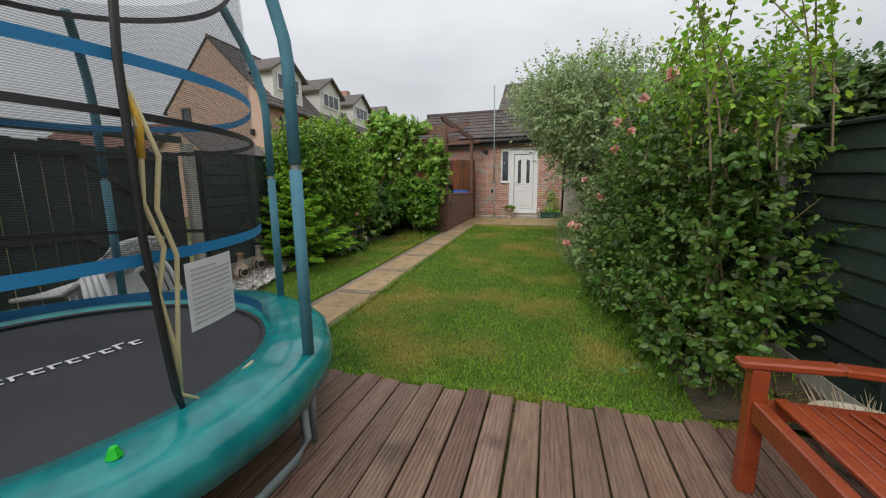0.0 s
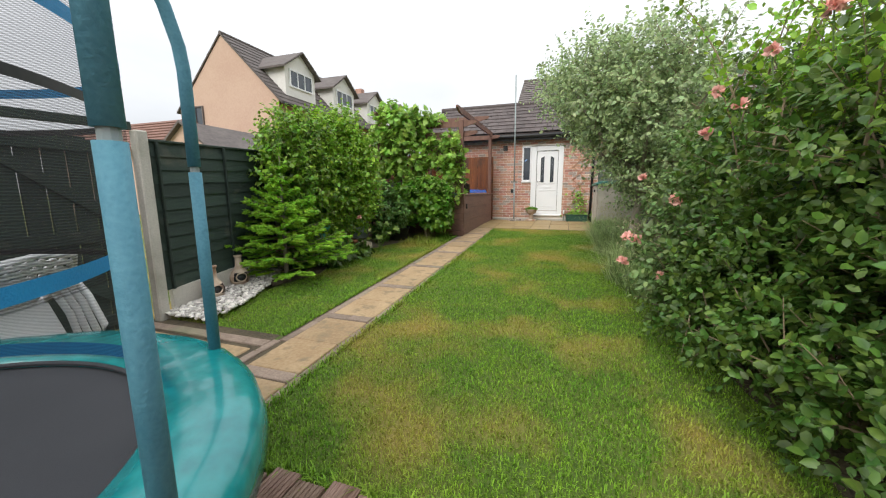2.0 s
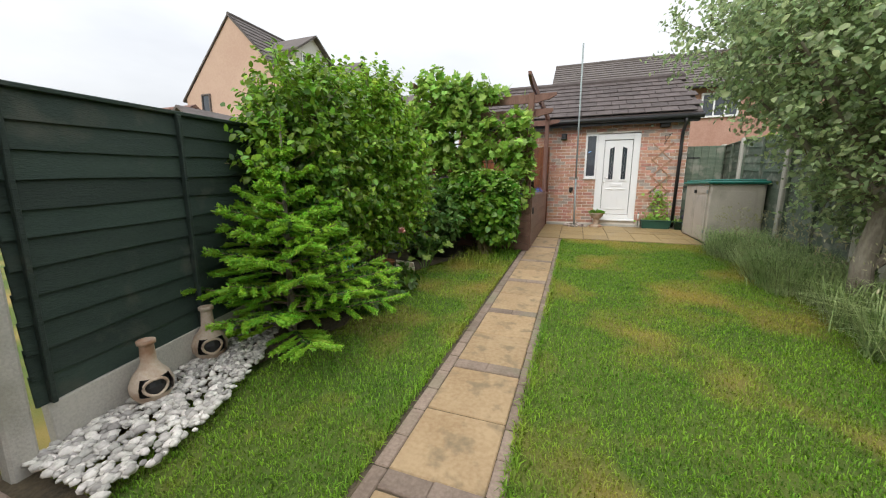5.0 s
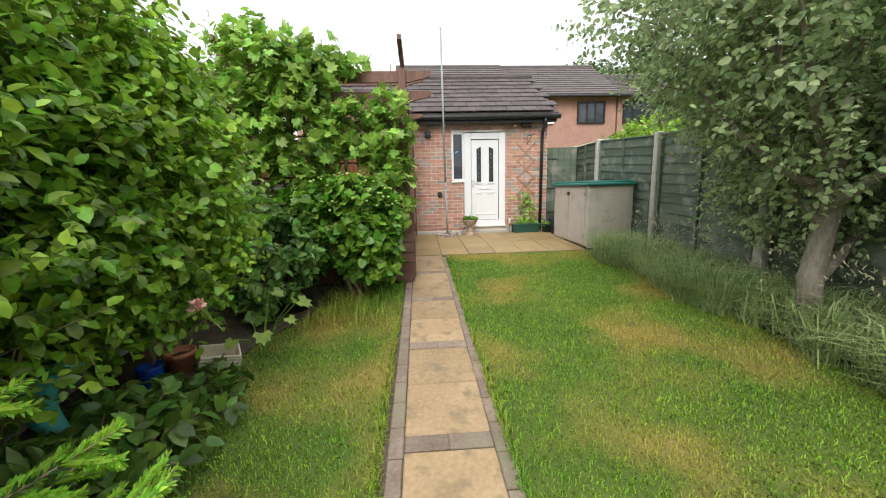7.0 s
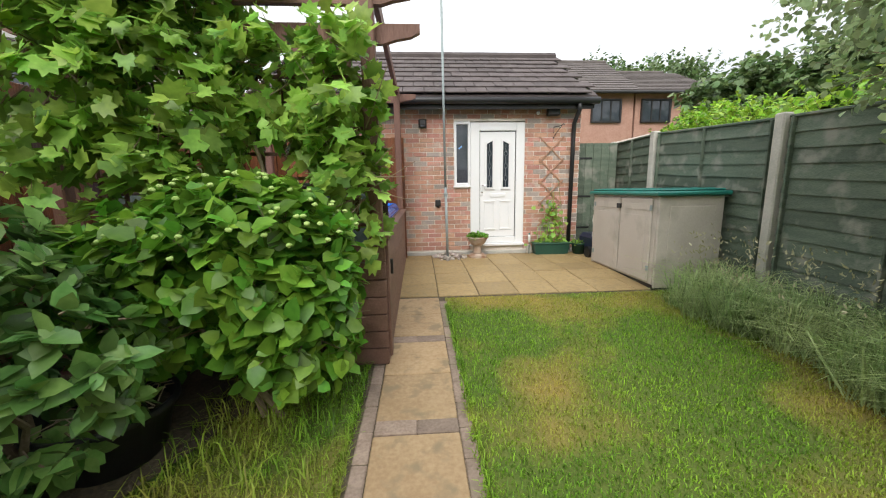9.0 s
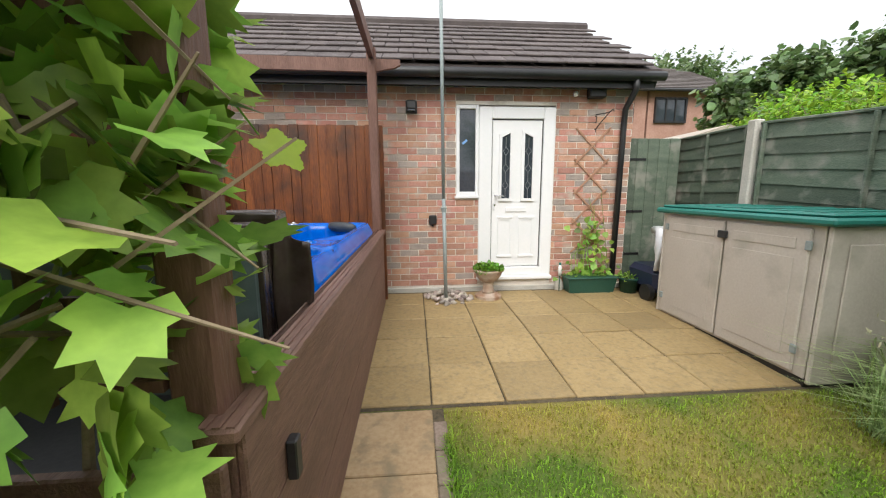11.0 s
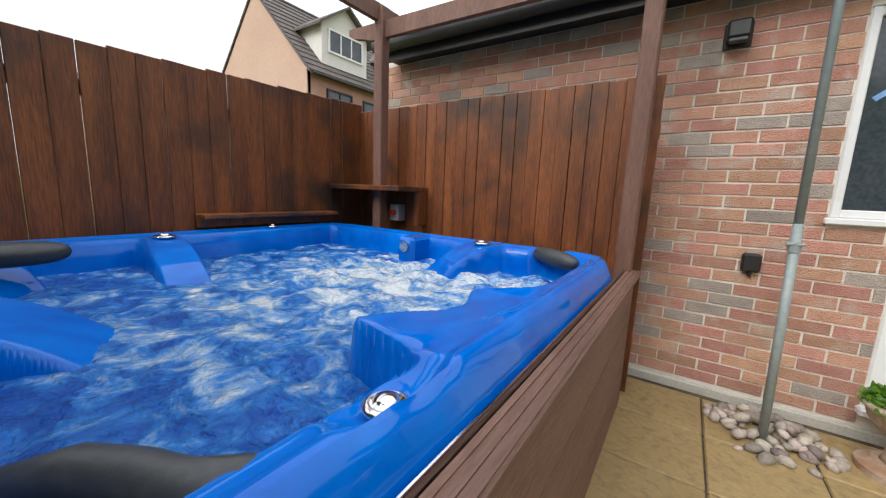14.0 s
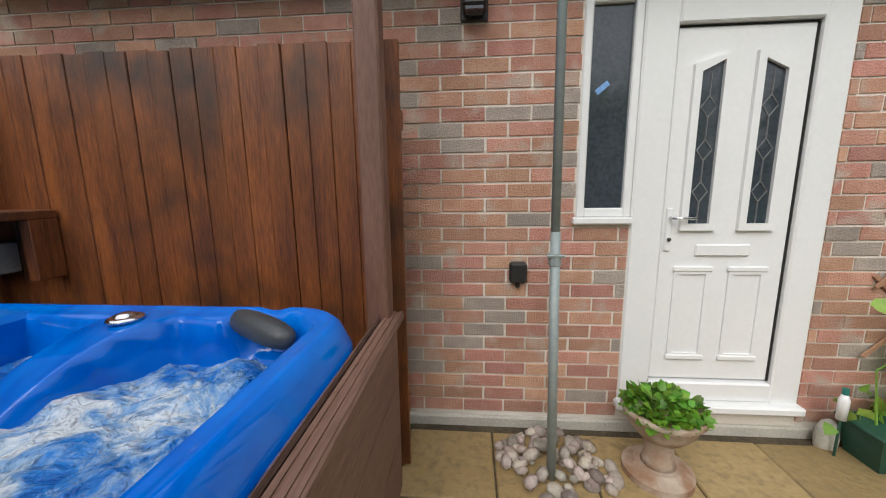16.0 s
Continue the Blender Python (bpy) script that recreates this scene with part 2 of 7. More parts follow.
M_BARK = mat("bark", (0.16, 0.13, 0.1), (0.28, 0.25, 0.2), rough=0.95, big=8, fine=45, bump=1.0, stretch=(1, 1, 0.4))
M_TWIG = mat("woody_stem", (0.2, 0.15, 0.09), (0.28, 0.22, 0.14), rough=0.9, bump=0.3)
L_LAUREL = leaf_mat("laurel_leaf", (0.095, 0.215, 0.02), (0.27, 0.45, 0.045), rough=0.36, island=0.6)
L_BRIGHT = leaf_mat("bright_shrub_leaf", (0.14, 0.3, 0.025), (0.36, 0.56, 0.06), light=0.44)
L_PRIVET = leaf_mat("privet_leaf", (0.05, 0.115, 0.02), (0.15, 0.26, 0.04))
L_GREY = leaf_mat("grey_green_leaf", (0.26, 0.35, 0.16), (0.44, 0.54, 0.28), rough=0.5, light=0.46)
L_VINE = leaf_mat("vine_leaf", (0.17, 0.32, 0.05), (0.4, 0.6, 0.11), light=0.46)
L_HYDR = leaf_mat("hydrangea_leaf", (0.095, 0.23, 0.02), (0.2, 0.4, 0.045))
L_RHODO = leaf_mat("rhododendron_leaf", (0.11, 0.24, 0.05), (0.25, 0.42, 0.12), rough=0.35)
L_SPRUCE = leaf_mat("spruce_needle", (0.19, 0.42, 0.028), (0.38, 0.64, 0.055), rough=0.55, island=0.35)
L_SPRUCE_OLD = leaf_mat("old_spruce_needle", (0.045, 0.12, 0.02), (0.09, 0.2, 0.035), rough=0.6)
L_ROSE = leaf_mat("rose_leaf", (0.11, 0.19, 0.055), (0.25, 0.36, 0.12), rough=0.45)
L_YOUNG = leaf_mat("young_vine_leaf", (0.34, 0.58, 0.03), (0.44, 0.68, 0.05), light=0.55, island=0.1)
L_FAR = leaf_mat("far_leaf", (0.1, 0.17, 0.06), (0.17, 0.25, 0.09))
M_ROSE = mat("pink_petal", (0.85, 0.42, 0.38), (0.9, 0.58, 0.5), rough=0.6, bump=0, island=0.15, through_light=0.2)
M_BUD = mat("pale_green_bud", (0.28, 0.42, 0.1), (0.4, 0.52, 0.17), rough=0.7, bump=0.3)


# ---- builders ----
def g(y):
    """Height of the ground: the garden rises towards the brick building."""
    return 0.045 * min(y, 10.8) - 0.2375


def finish(name, bm, material, smooth=False):
    me = bpy.data.meshes.new(name)
    bm.to_mesh(me)
    bm.free()
    me.materials.append(material)
    if smooth:
        me.polygons.foreach_set("use_smooth", [True] * len(me.polygons))
    return me


def thing(name, at, label, category, group="", kind=""):
    ob = new(name)
    ob.empty_display_size = 0.1
    ob.matrix_basis = pose(*at)
    return tagged(ob, label, category, group, kind)


def adopt(ob, parent, label=""):
    ob.parent = parent
    if parent.parent is None and parent.data is None:
        ob.matrix_parent_inverse = parent.matrix_basis.inverted()
    if label:
        ob["label"] = label
    return ob


def part(name, bm, material, parent, label="", smooth=False):
    return adopt(new(name, finish(name, bm, material, smooth)), parent, label)


def solo(name, bm, material, label, category, group="", kind="", smooth=False):
    return tagged(new(name, finish(name, bm, material, smooth)), label, category, group, kind)


def box(bm, x0, x1, y0, y1, z0, z1, bevel=0.0, m=None):
    r = bmesh.ops.create_cube(bm, size=1, matrix=Matrix.LocRotScale(((x0 + x1) / 2, (y0 + y1) / 2, (z0 + z1) / 2), None, (x1 - x0, y1 - y0, z1 - z0)))
    vs = r["verts"]
    if bevel:
        es = list({e for v in vs for e in v.link_edges})
        rb = bmesh.ops.bevel(bm, geom=es, offset=bevel, segments=1, affect="EDGES")
        vs = list({v for f in rb["faces"] for v in f.verts} | {v for v in vs if v.is_valid})
    if m is not None:
        bmesh.ops.transform(bm, matrix=m, verts=vs)
    return bm


def B(*a, **k):
    return box(bmesh.new(), *a, **k)


def beam(bm, p, q, w, h, bevel=0.004, roll=0.0):
    """A squared bar from p to q."""
    p, q = Vector(p), Vector(q)
    d = q - p
    m = Matrix.Translation(p) @ d.to_track_quat("Y", "Z").to_matrix().to_4x4() @ pose(0, 0, 0, 0, roll, 0)
    return box(bm, -w / 2, w / 2, 0, d.length, -h / 2, h / 2, bevel, m)


def tube(bm, pts, radii, n=8, closed=False):
    """A round bar through points, with a radius at each."""
    pts = [Vector(p) for p in pts]
    if not isinstance(radii, (list, tuple)):
        radii = [radii] * len(pts)
    rings, up = [], Vector((0.123, 0.31, 0.94))
    k = len(pts)
    for i, p in enumerate(pts):
        if closed:
            d = pts[(i + 1) % k] - pts[i - 1]
        else:
            d = pts[min(i + 1, k - 1)] - pts[max(i - 1, 0)]
        d.normalize()
        a = d.cross(up)
        if a.length < 0.05:
            a = d.cross(Vector((1, 0, 0)))
        a.normalize()
        b = d.cross(a)
        rings.append([bm.verts.new(p + radii[i] * (math.cos(2 * math.pi * j / n) * a + math.sin(2 * math.pi * j / n) * b)) for j in range(n)])
    for i in range(k if closed else k - 1):
        r, s = rings[i], rings[(i + 1) % k]
        for j in range(n):
            bm.faces.new((r[j], r[(j + 1) % n], s[(j + 1) % n], s[j]))
    if not closed:
        bm.faces.new(rings[0])
        bm.faces.new(list(reversed(rings[-1])))
    bmesh.ops.recalc_face_normals(bm, faces=bm.faces[:])
    return bm


def T(pts, radii, n=8, closed=False):
    return tube(bmesh.new(), pts, radii, n, closed)


def lathe(profile, at, n=24):
    """A turned shape from (radius, height) pairs."""
    bm = bmesh.new()
    rings = [[bm.verts.new((at[0] + r * math.cos(2 * math.pi * j / n), at[1] + r * math.sin(2 * math.pi * j / n), at[2] + z)) for j in range(n)] for r, z in profile]
    for r, s in zip(rings, rings[1:]):
        for j in range(n):
            bm.faces.new((r[j], r[(j + 1) % n], s[(j + 1) % n], s[j]))
    bm.faces.new(list(reversed(rings[0])))
    bm.faces.new(rings[-1])
    return bm


def mesh_np(name, verts, faces_flat, per_face, material, smooth=False):
    """A mesh from arrays: faces all of per_face corners."""
    me = bpy.data.meshes.new(name)
    nf = len(faces_flat) // per_face
    me.vertices.add(len(verts))
    me.vertices.foreach_set("co", np.asarray(verts, np.float32).ravel())
    me.loops.add(len(faces_flat))
    me.loops.foreach_set("vertex_index", np.asarray(faces_flat, np.int32))
    me.polygons.add(nf)
    me.polygons.foreach_set("loop_start", np.arange(0, nf * per_face, per_face, dtype=np.int32))
    me.materials.append(material)
    me.update(calc_edges=True)
    if smooth:
        me.polygons.foreach_set("use_smooth", [True] * nf)
    return me


RNG = np.random.default_rng(7)


def unit(v):
    return v / np.maximum(np.linalg.norm(v, axis=-1, keepdims=True), 1e-6)


SHAPES = {
    "oval": (np.array([(0, 0), (-0.3, 0.3), (-0.26, 0.68), (0, 1.0), (0.26, 0.68), (0.3, 0.3)]), 0.35),
    "narrow": (np.array([(0, 0), (-0.13, 0.3), (-0.12, 0.68), (0, 1.0), (0.12, 0.68), (0.13, 0.3)]), 0.3),
    "broad": (np.array([(0, 0), (-0.42, 0.22), (-0.36, 0.62), (0, 1.0), (0.36, 0.62), (0.42, 0.22)]), 0.25),
    "lobed": (np.array([(0, 0.1), (-0.35, -0.08), (-0.52, 0.3), (-0.34, 0.42), (-0.38, 0.78), (-0.14, 0.7), (0, 1.0), (0.14, 0.7), (0.38, 0.78), (0.34, 0.42), (0.52, 0.3), (0.35, -0.08)]), 0.18),
}


def toothed():
    """A five-lobed leaf with a toothed edge and a notch at the stalk."""
    out = [(0, 0.12)]
    for q in range(1, 60):
        t = -math.pi / 2 - 2 * math.pi * q / 60
        r = 0.4 + 0.085 * math.cos(5 * (t + math.pi / 2) + math.pi) + 0.03 * (q % 2)
        out.append((r * 1.1 * math.cos(t), 0.48 + r * 1.05 * math.sin(t)))
    return np.array(out)


SHAPES["toothed"] = (toothed(), 0.16)


def leaves(name, pos, along, facing, size, shape, material):
    """Leaves folded along the midrib, at positions, pointing along, facing a way."""
    outline, fold = SHAPES[shape]
    k = len(outline)
    y = unit(along)
    z = unit(facing - (facing * y).sum(-1, keepdims=True) * y)
    x = np.cross(y, z)
    size = size[:, None, None]
    o = outline[None, :, :]
    lift = np.abs(o[..., 0:1]) * fold - 0.12 * o[..., 1:2] ** 2
    v = pos[:, None, :] + size * (o[..., 0:1] * x[:, None, :] + o[..., 1:2] * y[:, None, :] + lift * z[:, None, :])
    mid = pos[:, None, :] + size * 0.45 * y[:, None, :]
    v = np.concatenate([v, mid], axis=1)
    n = len(pos)
    tri = np.array([(k, i, (i + 1) % k) for i in range(k)])
    f = (np.arange(n)[:, None, None] * (k + 1) + tri[None]).ravel()
    return mesh_np(name, v.reshape(-1, 3), f, 3, material)


def spray_points(blobs, twigs, per_twig, reach, up=0.35, inner=0.55):
    """Twig by twig positions on uneven lobes: (centre, radii) each. Returns pos, along, facing."""
    w = np.array([b[1][0] * b[1][1] + b[1][1] * b[1][2] + b[1][0] * b[1][2] for b in blobs])
    which = RNG.choice(len(blobs), twigs, p=w / w.sum())
    c = np.array([b[0] for b in blobs])[which]
    r = np.array([b[1] for b in blobs])[which]
    d = unit(RNG.normal(size=(twigs, 3)))
    rad = inner + (1 - inner) * RNG.random((twigs, 1)) ** 0.6
    root = c + d * r * rad
    way = unit(d + np.array([0, 0, up]) + RNG.normal(size=(twigs, 3)) * 0.45)
    ln = reach * (0.4 + RNG.random((twigs, 1)) * 0.9)
    s = np.linspace(0, 1, per_twig)[None, :, None]
    pos = root[:, None, :] + way[:, None, :] * ln[:, None, :] * s
    side = unit(np.cross(np.repeat(way[:, None, :], per_twig, 1), RNG.normal(size=(twigs, per_twig, 3))))
    along = unit(side + 0.7 * way[:, None, :] + np.array([0, 0, -0.1]))
    facing = unit(np.array([0, 0, 0.9]) + 0.7 * d[:, None, :] + RNG.normal(size=(twigs, per_twig, 3)) * 0.45)
    return pos.reshape(-1, 3), along.reshape(-1, 3), facing.reshape(-1, 3), root, way * ln


def bush(name, base, blobs, label, category, material, leaf, shape, twigs, per_twig, reach, stems=7, up=0.35, inner=0.5, floor=None, group=""):
    """A shrub: bare stems from the base and a crown of single leaves on twigs."""
    root = thing(name, base, label, category, group)
    bm = bmesh.new()
    for i in range(stems):
        c, r = blobs[i % len(blobs)]
        tip = Vector(c) + Vector([random.uniform(-0.6, 0.6) * k for k in r])
        b0 = Vector(base) + Vector((random.uniform(-0.12, 0.12), random.uniform(-0.12, 0.12), -0.02))
        mid = b0.lerp(tip, 0.5) + Vector((random.uniform(-0.1, 0.1), random.uniform(-0.1, 0.1), 0.1))
        tube(bm, [b0, b0.lerp(mid, 0.5) + Vector((0, 0, 0.03)), mid, tip], [0.022, 0.018, 0.012, 0.005], 6)
    pos, along, facing, troot, tway = spray_points(blobs, twigs, per_twig, reach, up, inner)
    for i in range(0, min(twigs, 260)):
        a = Vector(troot[i])
        tube(bm, [a - Vector(tway[i]) * 0.5, a + Vector(tway[i])], [0.005, 0.002], 4)
    part("stemwork", bm, M_TWIG, root)
    ok = pos[:, 2] > np.array([g(v) for v in pos[:, 1]]) + 0.03
    if floor is not None:
        ok &= floor(pos)
    pos, along, facing = pos[ok], along[ok], facing[ok]
    size = leaf * (0.6 + 0.7 * RNG.random(len(pos)))
    adopt(new("crown", leaves("crown", pos, along, facing, size, shape, material)), root)
    return root


# ---- ground ----
def ground_mesh():
    xs = [-400, -120, -40, -12, -7, -5, -4.4, -3.4, -2.6, -1.9, -1, 0, 1, 2, 5, 12, 40, 120, 400]
    ys = [-400, -120, -40, -12, -4, -1, 1, 3, 5, 7, 9, 10.8, 12, 16, 30, 60, 120, 400]
    bm = bmesh.new()
    v = [[bm.verts.new((x, y, g(max(y, -1)) - (0.0 if -6 < x < 3 else 0.15))) for x in xs] for y in ys]
    for j in range(len(ys) - 1):
        for i in range(len(xs) - 1):
            bm.faces.new((v[j][i], v[j][i + 1], v[j + 1][i + 1], v[j + 1][i]))
    return bm


solo("ground", ground_mesh(), M_LAWN, "mown lawn with dry yellowed patches", "lawn", kind="structure", smooth=True)


def strip(name, edge, material, label, lift):
    """A bed of earth lying a little over the ground, between two lines of (x, x, y)."""
    bm = bmesh.new()
    rows = []
    for x0, x1, y in edge:
        rows.append([bm.verts.new((x0 + (x1 - x0) * k / 6, y, g(y) + lift * (0.3 if k in (0, 6) else 1) + random.uniform(-0.01, 0.01))) for k in range(7)])
    for a, b in zip(rows, rows[1:]):
        for k in range(6):
            bm.faces.new((a[k], a[k + 1], b[k + 1], b[k]))
    return solo(name, bm, material, label, "flower bed", kind="structure", smooth=True)


def left_fence_x(y):
    return -4.07 - 0.18 * (y - 3.2)


strip("soil_bed_west", [(left_fence_x(y), x, y) for y, x in ((3.25, -3.95), (4.2, -3.8), (5.0, -3.62), (5.8, -3.85), (6.7, -3.8), (7.4, -3.55), (8.5, -2.95))],
      M_SOIL, "dark earth bed under the shrubs", 0.05)
strip("soil_bed_east", [(x, 1.8, y) for y, x in ((2.06, 0.78), (3.0, 0.76), (4.0, 0.66), (5.2, 0.45), (6.5, 0.42), (8.0, 0.5), (9.2, 0.75))],
      M_SOIL, "dark earth bed along the fence", 0.05)

# ---- fences ----
def fence_run(name, x0, y0, x1, y1, z0, z1, top0, top1, material, label, slat=0.125, post=None, face=1):
    """A lapped panel: overlapping level slats, uprights and a capping, between two posts."""
    root = thing(name, (x0, y0, z0), label, "fence panel", "fence panels", "structure")
    n = max(3, int((top0 - z0) / slat))
    d = Vector((x1 - x0, y1 - y0, 0))
    nrm = Vector((d.y, -d.x, 0)).normalized() * face
    for i in range(n):
        f0, f1 = i / n, (i + 1.18) / n
        za, zb = z0 + (top0 - z0) * f0, z1 + (top1 - z1) * f0
        zc, zd = z0 + (top0 - z0) * min(f1, 1), z1 + (top1 - z1) * min(f1, 1)
        bm = bmesh.new()
        k = 6
        lo, hi, lo2, hi2 = [], [], [], []
        for j in range(k + 1):
            s = j / k
            p = Vector((x0, y0, 0)) + d * s
            w = 0.004 * math.sin(s * 9 + i * 2.3)
            lo.append(bm.verts.new(p + nrm * 0.022 + Vector((0, 0, za + (zb - za) * s + w))))
            hi.append(bm.verts.new(p + nrm * 0.004 + Vector((0, 0, zc + (zd - zc) * s))))
            lo2.append(bm.verts.new(p + nrm * 0.01 + Vector((0, 0, za + (zb - za) * s + w))))
            hi2.append(bm.verts.new(p - nrm * 0.004 + Vector((0, 0, zc + (zd - zc) * s))))
        for j in range(k):
            bm.faces.new((lo[j], lo[j + 1], hi[j + 1], hi[j]))
            bm.faces.new((lo[j], lo2[j], lo2[j + 1], lo[j + 1]))
            bm.faces.new((lo2[j], hi2[j], hi2[j + 1], lo2[j + 1]))
            bm.faces.new((hi[j], hi[j + 1], hi2[j + 1], hi2[j]))
        bmesh.ops.recalc_face_normals(bm, faces=bm.faces[:])
        part("slat", bm, material, root)
    for s in (0.03, 0.5, 0.97):
        p = Vector((x0, y0, 0)) + d * s
        za, zt = z0 + (z1 - z0) * s, top0 + (top1 - top0) * s
        part("upright", beam(bmesh.new(), p + nrm * 0.034 + Vector((0, 0, za)), p + nrm * 0.034 + Vector((0, 0, zt)), 0.04, 0.022), material, root)
    part("capping", beam(bmesh.new(), (x0, y0, top0 + 0.012), (x1, y1, top1 + 0.012), 0.06, 0.024), material, root)
    return root


def concrete_post(x, y, h, name="concrete_post", w=0.1):
    bm = bmesh.new()
    box(bm, x - w / 2, x + w / 2, y - w / 2, y + w / 2, g(y) - 0.05, g(y) + h, 0.012)
    return solo(name, bm, M_CONC, "weathered pale concrete fence post", "fence post", "concrete posts", "structure")


LEFT_Y = (3.25, 5.05, 6.85, 8.65)
for ya, yb in zip(LEFT_Y, LEFT_Y[1:]):
    xa, xb = left_fence_x(ya), left_fence_x(yb)
    fence_run("fence_panel", xa, ya, xb, yb, g(ya) + 0.27, g(yb) + 0.27, g(ya) + 1.7, g(yb) + 1.7, M_FENCE, "dark green lapped timber fence panel above a concrete board")
    bm = bmesh.new()
    beam(bm, (xa, ya + 0.04, g(ya) + 0.12), (xb, yb - 0.04, g(yb) + 0.12), 0.05, 0.3)
    solo("gravel_board", bm, M_CONC, "pale concrete gravel board under the fence", "gravel board", "gravel boards", "structure")
for y in (3.2, 5.05, 6.85):
    concrete_post(left_fence_x(y) + 0.01, y - (0.03 if y < 4 else 0), 1.79 if y < 4 else 1.7)
concrete_post(-4.05, 1.28, 1.88)
concrete_post(-4.0, -0.6, 1.88)
for ya, yb in ((-2.5, -0.62), (-0.58, 1.24)):
    fence_run("fence_panel", -4.02, ya, -4.02, yb, -0.1, -0.1, 1.72, 1.74, M_FENCE, "dark green lapped timber fence panel beside the deck")

# ledged and braced gate between the two posts
gate = thing("garden_gate", (-4.12, 1.36, g(2)), "dark green boarded timber gate with diagonal braces, closed", "gate", kind="structure")
for i in range(12):
    y = 1.36 + i * 0.147
    part("board", B(-4.17, -4.148, y, y + 0.138, g(2) + 0.06, 1.59 + 0.015 * math.sin(i * 1.7), bevel=0.004), M_FENCE, gate)
for z in (0.02, 0.77, 1.52):
    part("ledge", B(-4.148, -4.118, 1.37, 3.1, z - 0.05, z + 0.05, bevel=0.005), M_FENCE, gate)
part("brace", beam(bmesh.new(), (-4.133, 2.2, 1.48), (-4.133, 3.06, 0.82), 0.028, 0.09), M_FENCE, gate)
part("brace", beam(bmesh.new(), (-4.133, 2.2, 0.74), (-4.133, 3.06, 0.06), 0.028, 0.09), M_FENCE, gate)
solo("gate_lintel", beam(bmesh.new(), (-4.1, 1.0, 1.65), (-4.1, 3.13, 1.73), 0.05, 0.07), M_FENCE, "dark green rail over the gate", "rail", kind="structure")

RIGHT = ((1.62, -0.7), (1.58, 1.15), (1.5, 3.0), (1.36, 4.8), (1.18, 6.0), (1.06, 7.46), (1.15, 9.3), (1.26, 11.3), (1.3, 12.5))
RIGHT_H = (1.58, 1.58, 1.6, 1.66, 1.7, 1.76, 1.78, 1.86, 1.86)
for (xa, ya), (xb, yb), ha, hb in zip(RIGHT, RIGHT[1:], RIGHT_H, RIGHT_H[1:]):
    fence_run("fence_panel", xa, ya + 0.05, xb, yb - 0.05, g(ya) + 0.16, g(yb) + 0.16, g(ya) + ha, g(yb) + hb,
              M_FENCE if ya < 5 else M_FENCE_R, "dark green lapped fence panel" if ya < 5 else "faded green lapped fence panel with greyed slats", face=-1)
    bm = bmesh.new()
    beam(bm, (xa, ya + 0.05, g(ya) + 0.06), (xb, yb - 0.05, g(yb) + 0.06), 0.05, 0.2)
    solo("gravel_board", bm, M_CONC, "concrete gravel board under the fence", "gravel board", "gravel boards", "structure")
for (x, y), h in zip(RIGHT[2:], RIGHT_H[2:]):
    concrete_post(x - 0.03, y, h + 0.05)
# boundary behind the walker, which closes the garden
solo("wall_south", B(-4.3, 1.8, -4.3, -4.1, -0.4, 2.6), M_FARBRICK, "plain brick house wall behind the deck", "wall", kind="structure")

# ---- brick building: wall, door, window, roof ----
WY = 12.195
DOOR = (-1.365, -0.45, 0.395, 2.45)
WIN = (-1.635, -1.36, 1.41, 2.465)
WALL_L, WALL_R, WALL_TOP = -4.9, 0.50, 2.72


def in_hole(x0, x1, z0, z1):
    for a, b, c, d in (DOOR, WIN):
        if x1 > a + 0.01 and x0 < b - 0.01 and z1 > c + 0.01 and z0 < d - 0.01:
            return True
    return False


wall = thing("wall_north", (-2, WY, g(12)), "pink-red brick wall with pale mortar joints", "wall", kind="structure")
bm = bmesh.new()
for x0, x1, z0, z1 in ((WALL_L, WIN[0], 0.1, WALL_TOP), (WIN[0], DOOR[0], 0.1, WIN[2]), (WIN[0], DOOR[1], 2.47, WALL_TOP), (DOOR[0], DOOR[1], 0.1, DOOR[2] - 0.002), (DOOR[1], WALL_R, 0.1, WALL_TOP)):
    box(bm, x0, x1, WY - 0.006, WY + 0.22, z0, z1)
part("mortar", bm, M_MORTAR, wall, "pale grey mortar")
bm = bmesh.new()
for x0, x1, y0, y1 in ((WALL_L, WALL_L + 0.22, WY + 0.22, 15.6), (WALL_R - 0.22, WALL_R, WY + 0.22, 15.6), (WALL_L, WALL_R, 15.6, 15.8)):
    box(bm, x0, x1, y0, y1, 0.1, 2.9)
for sx in (WALL_L + 0.1, WALL_R - 0.1):
    a = [bm.verts.new((sx, yy, zz)) for yy, zz in ((WY + 0.05, 2.9), (15.75, 2.9), (13.95, 3.85))]
    bm.faces.new(a)
part("side_walls", bm, M_FARBRICK, wall)

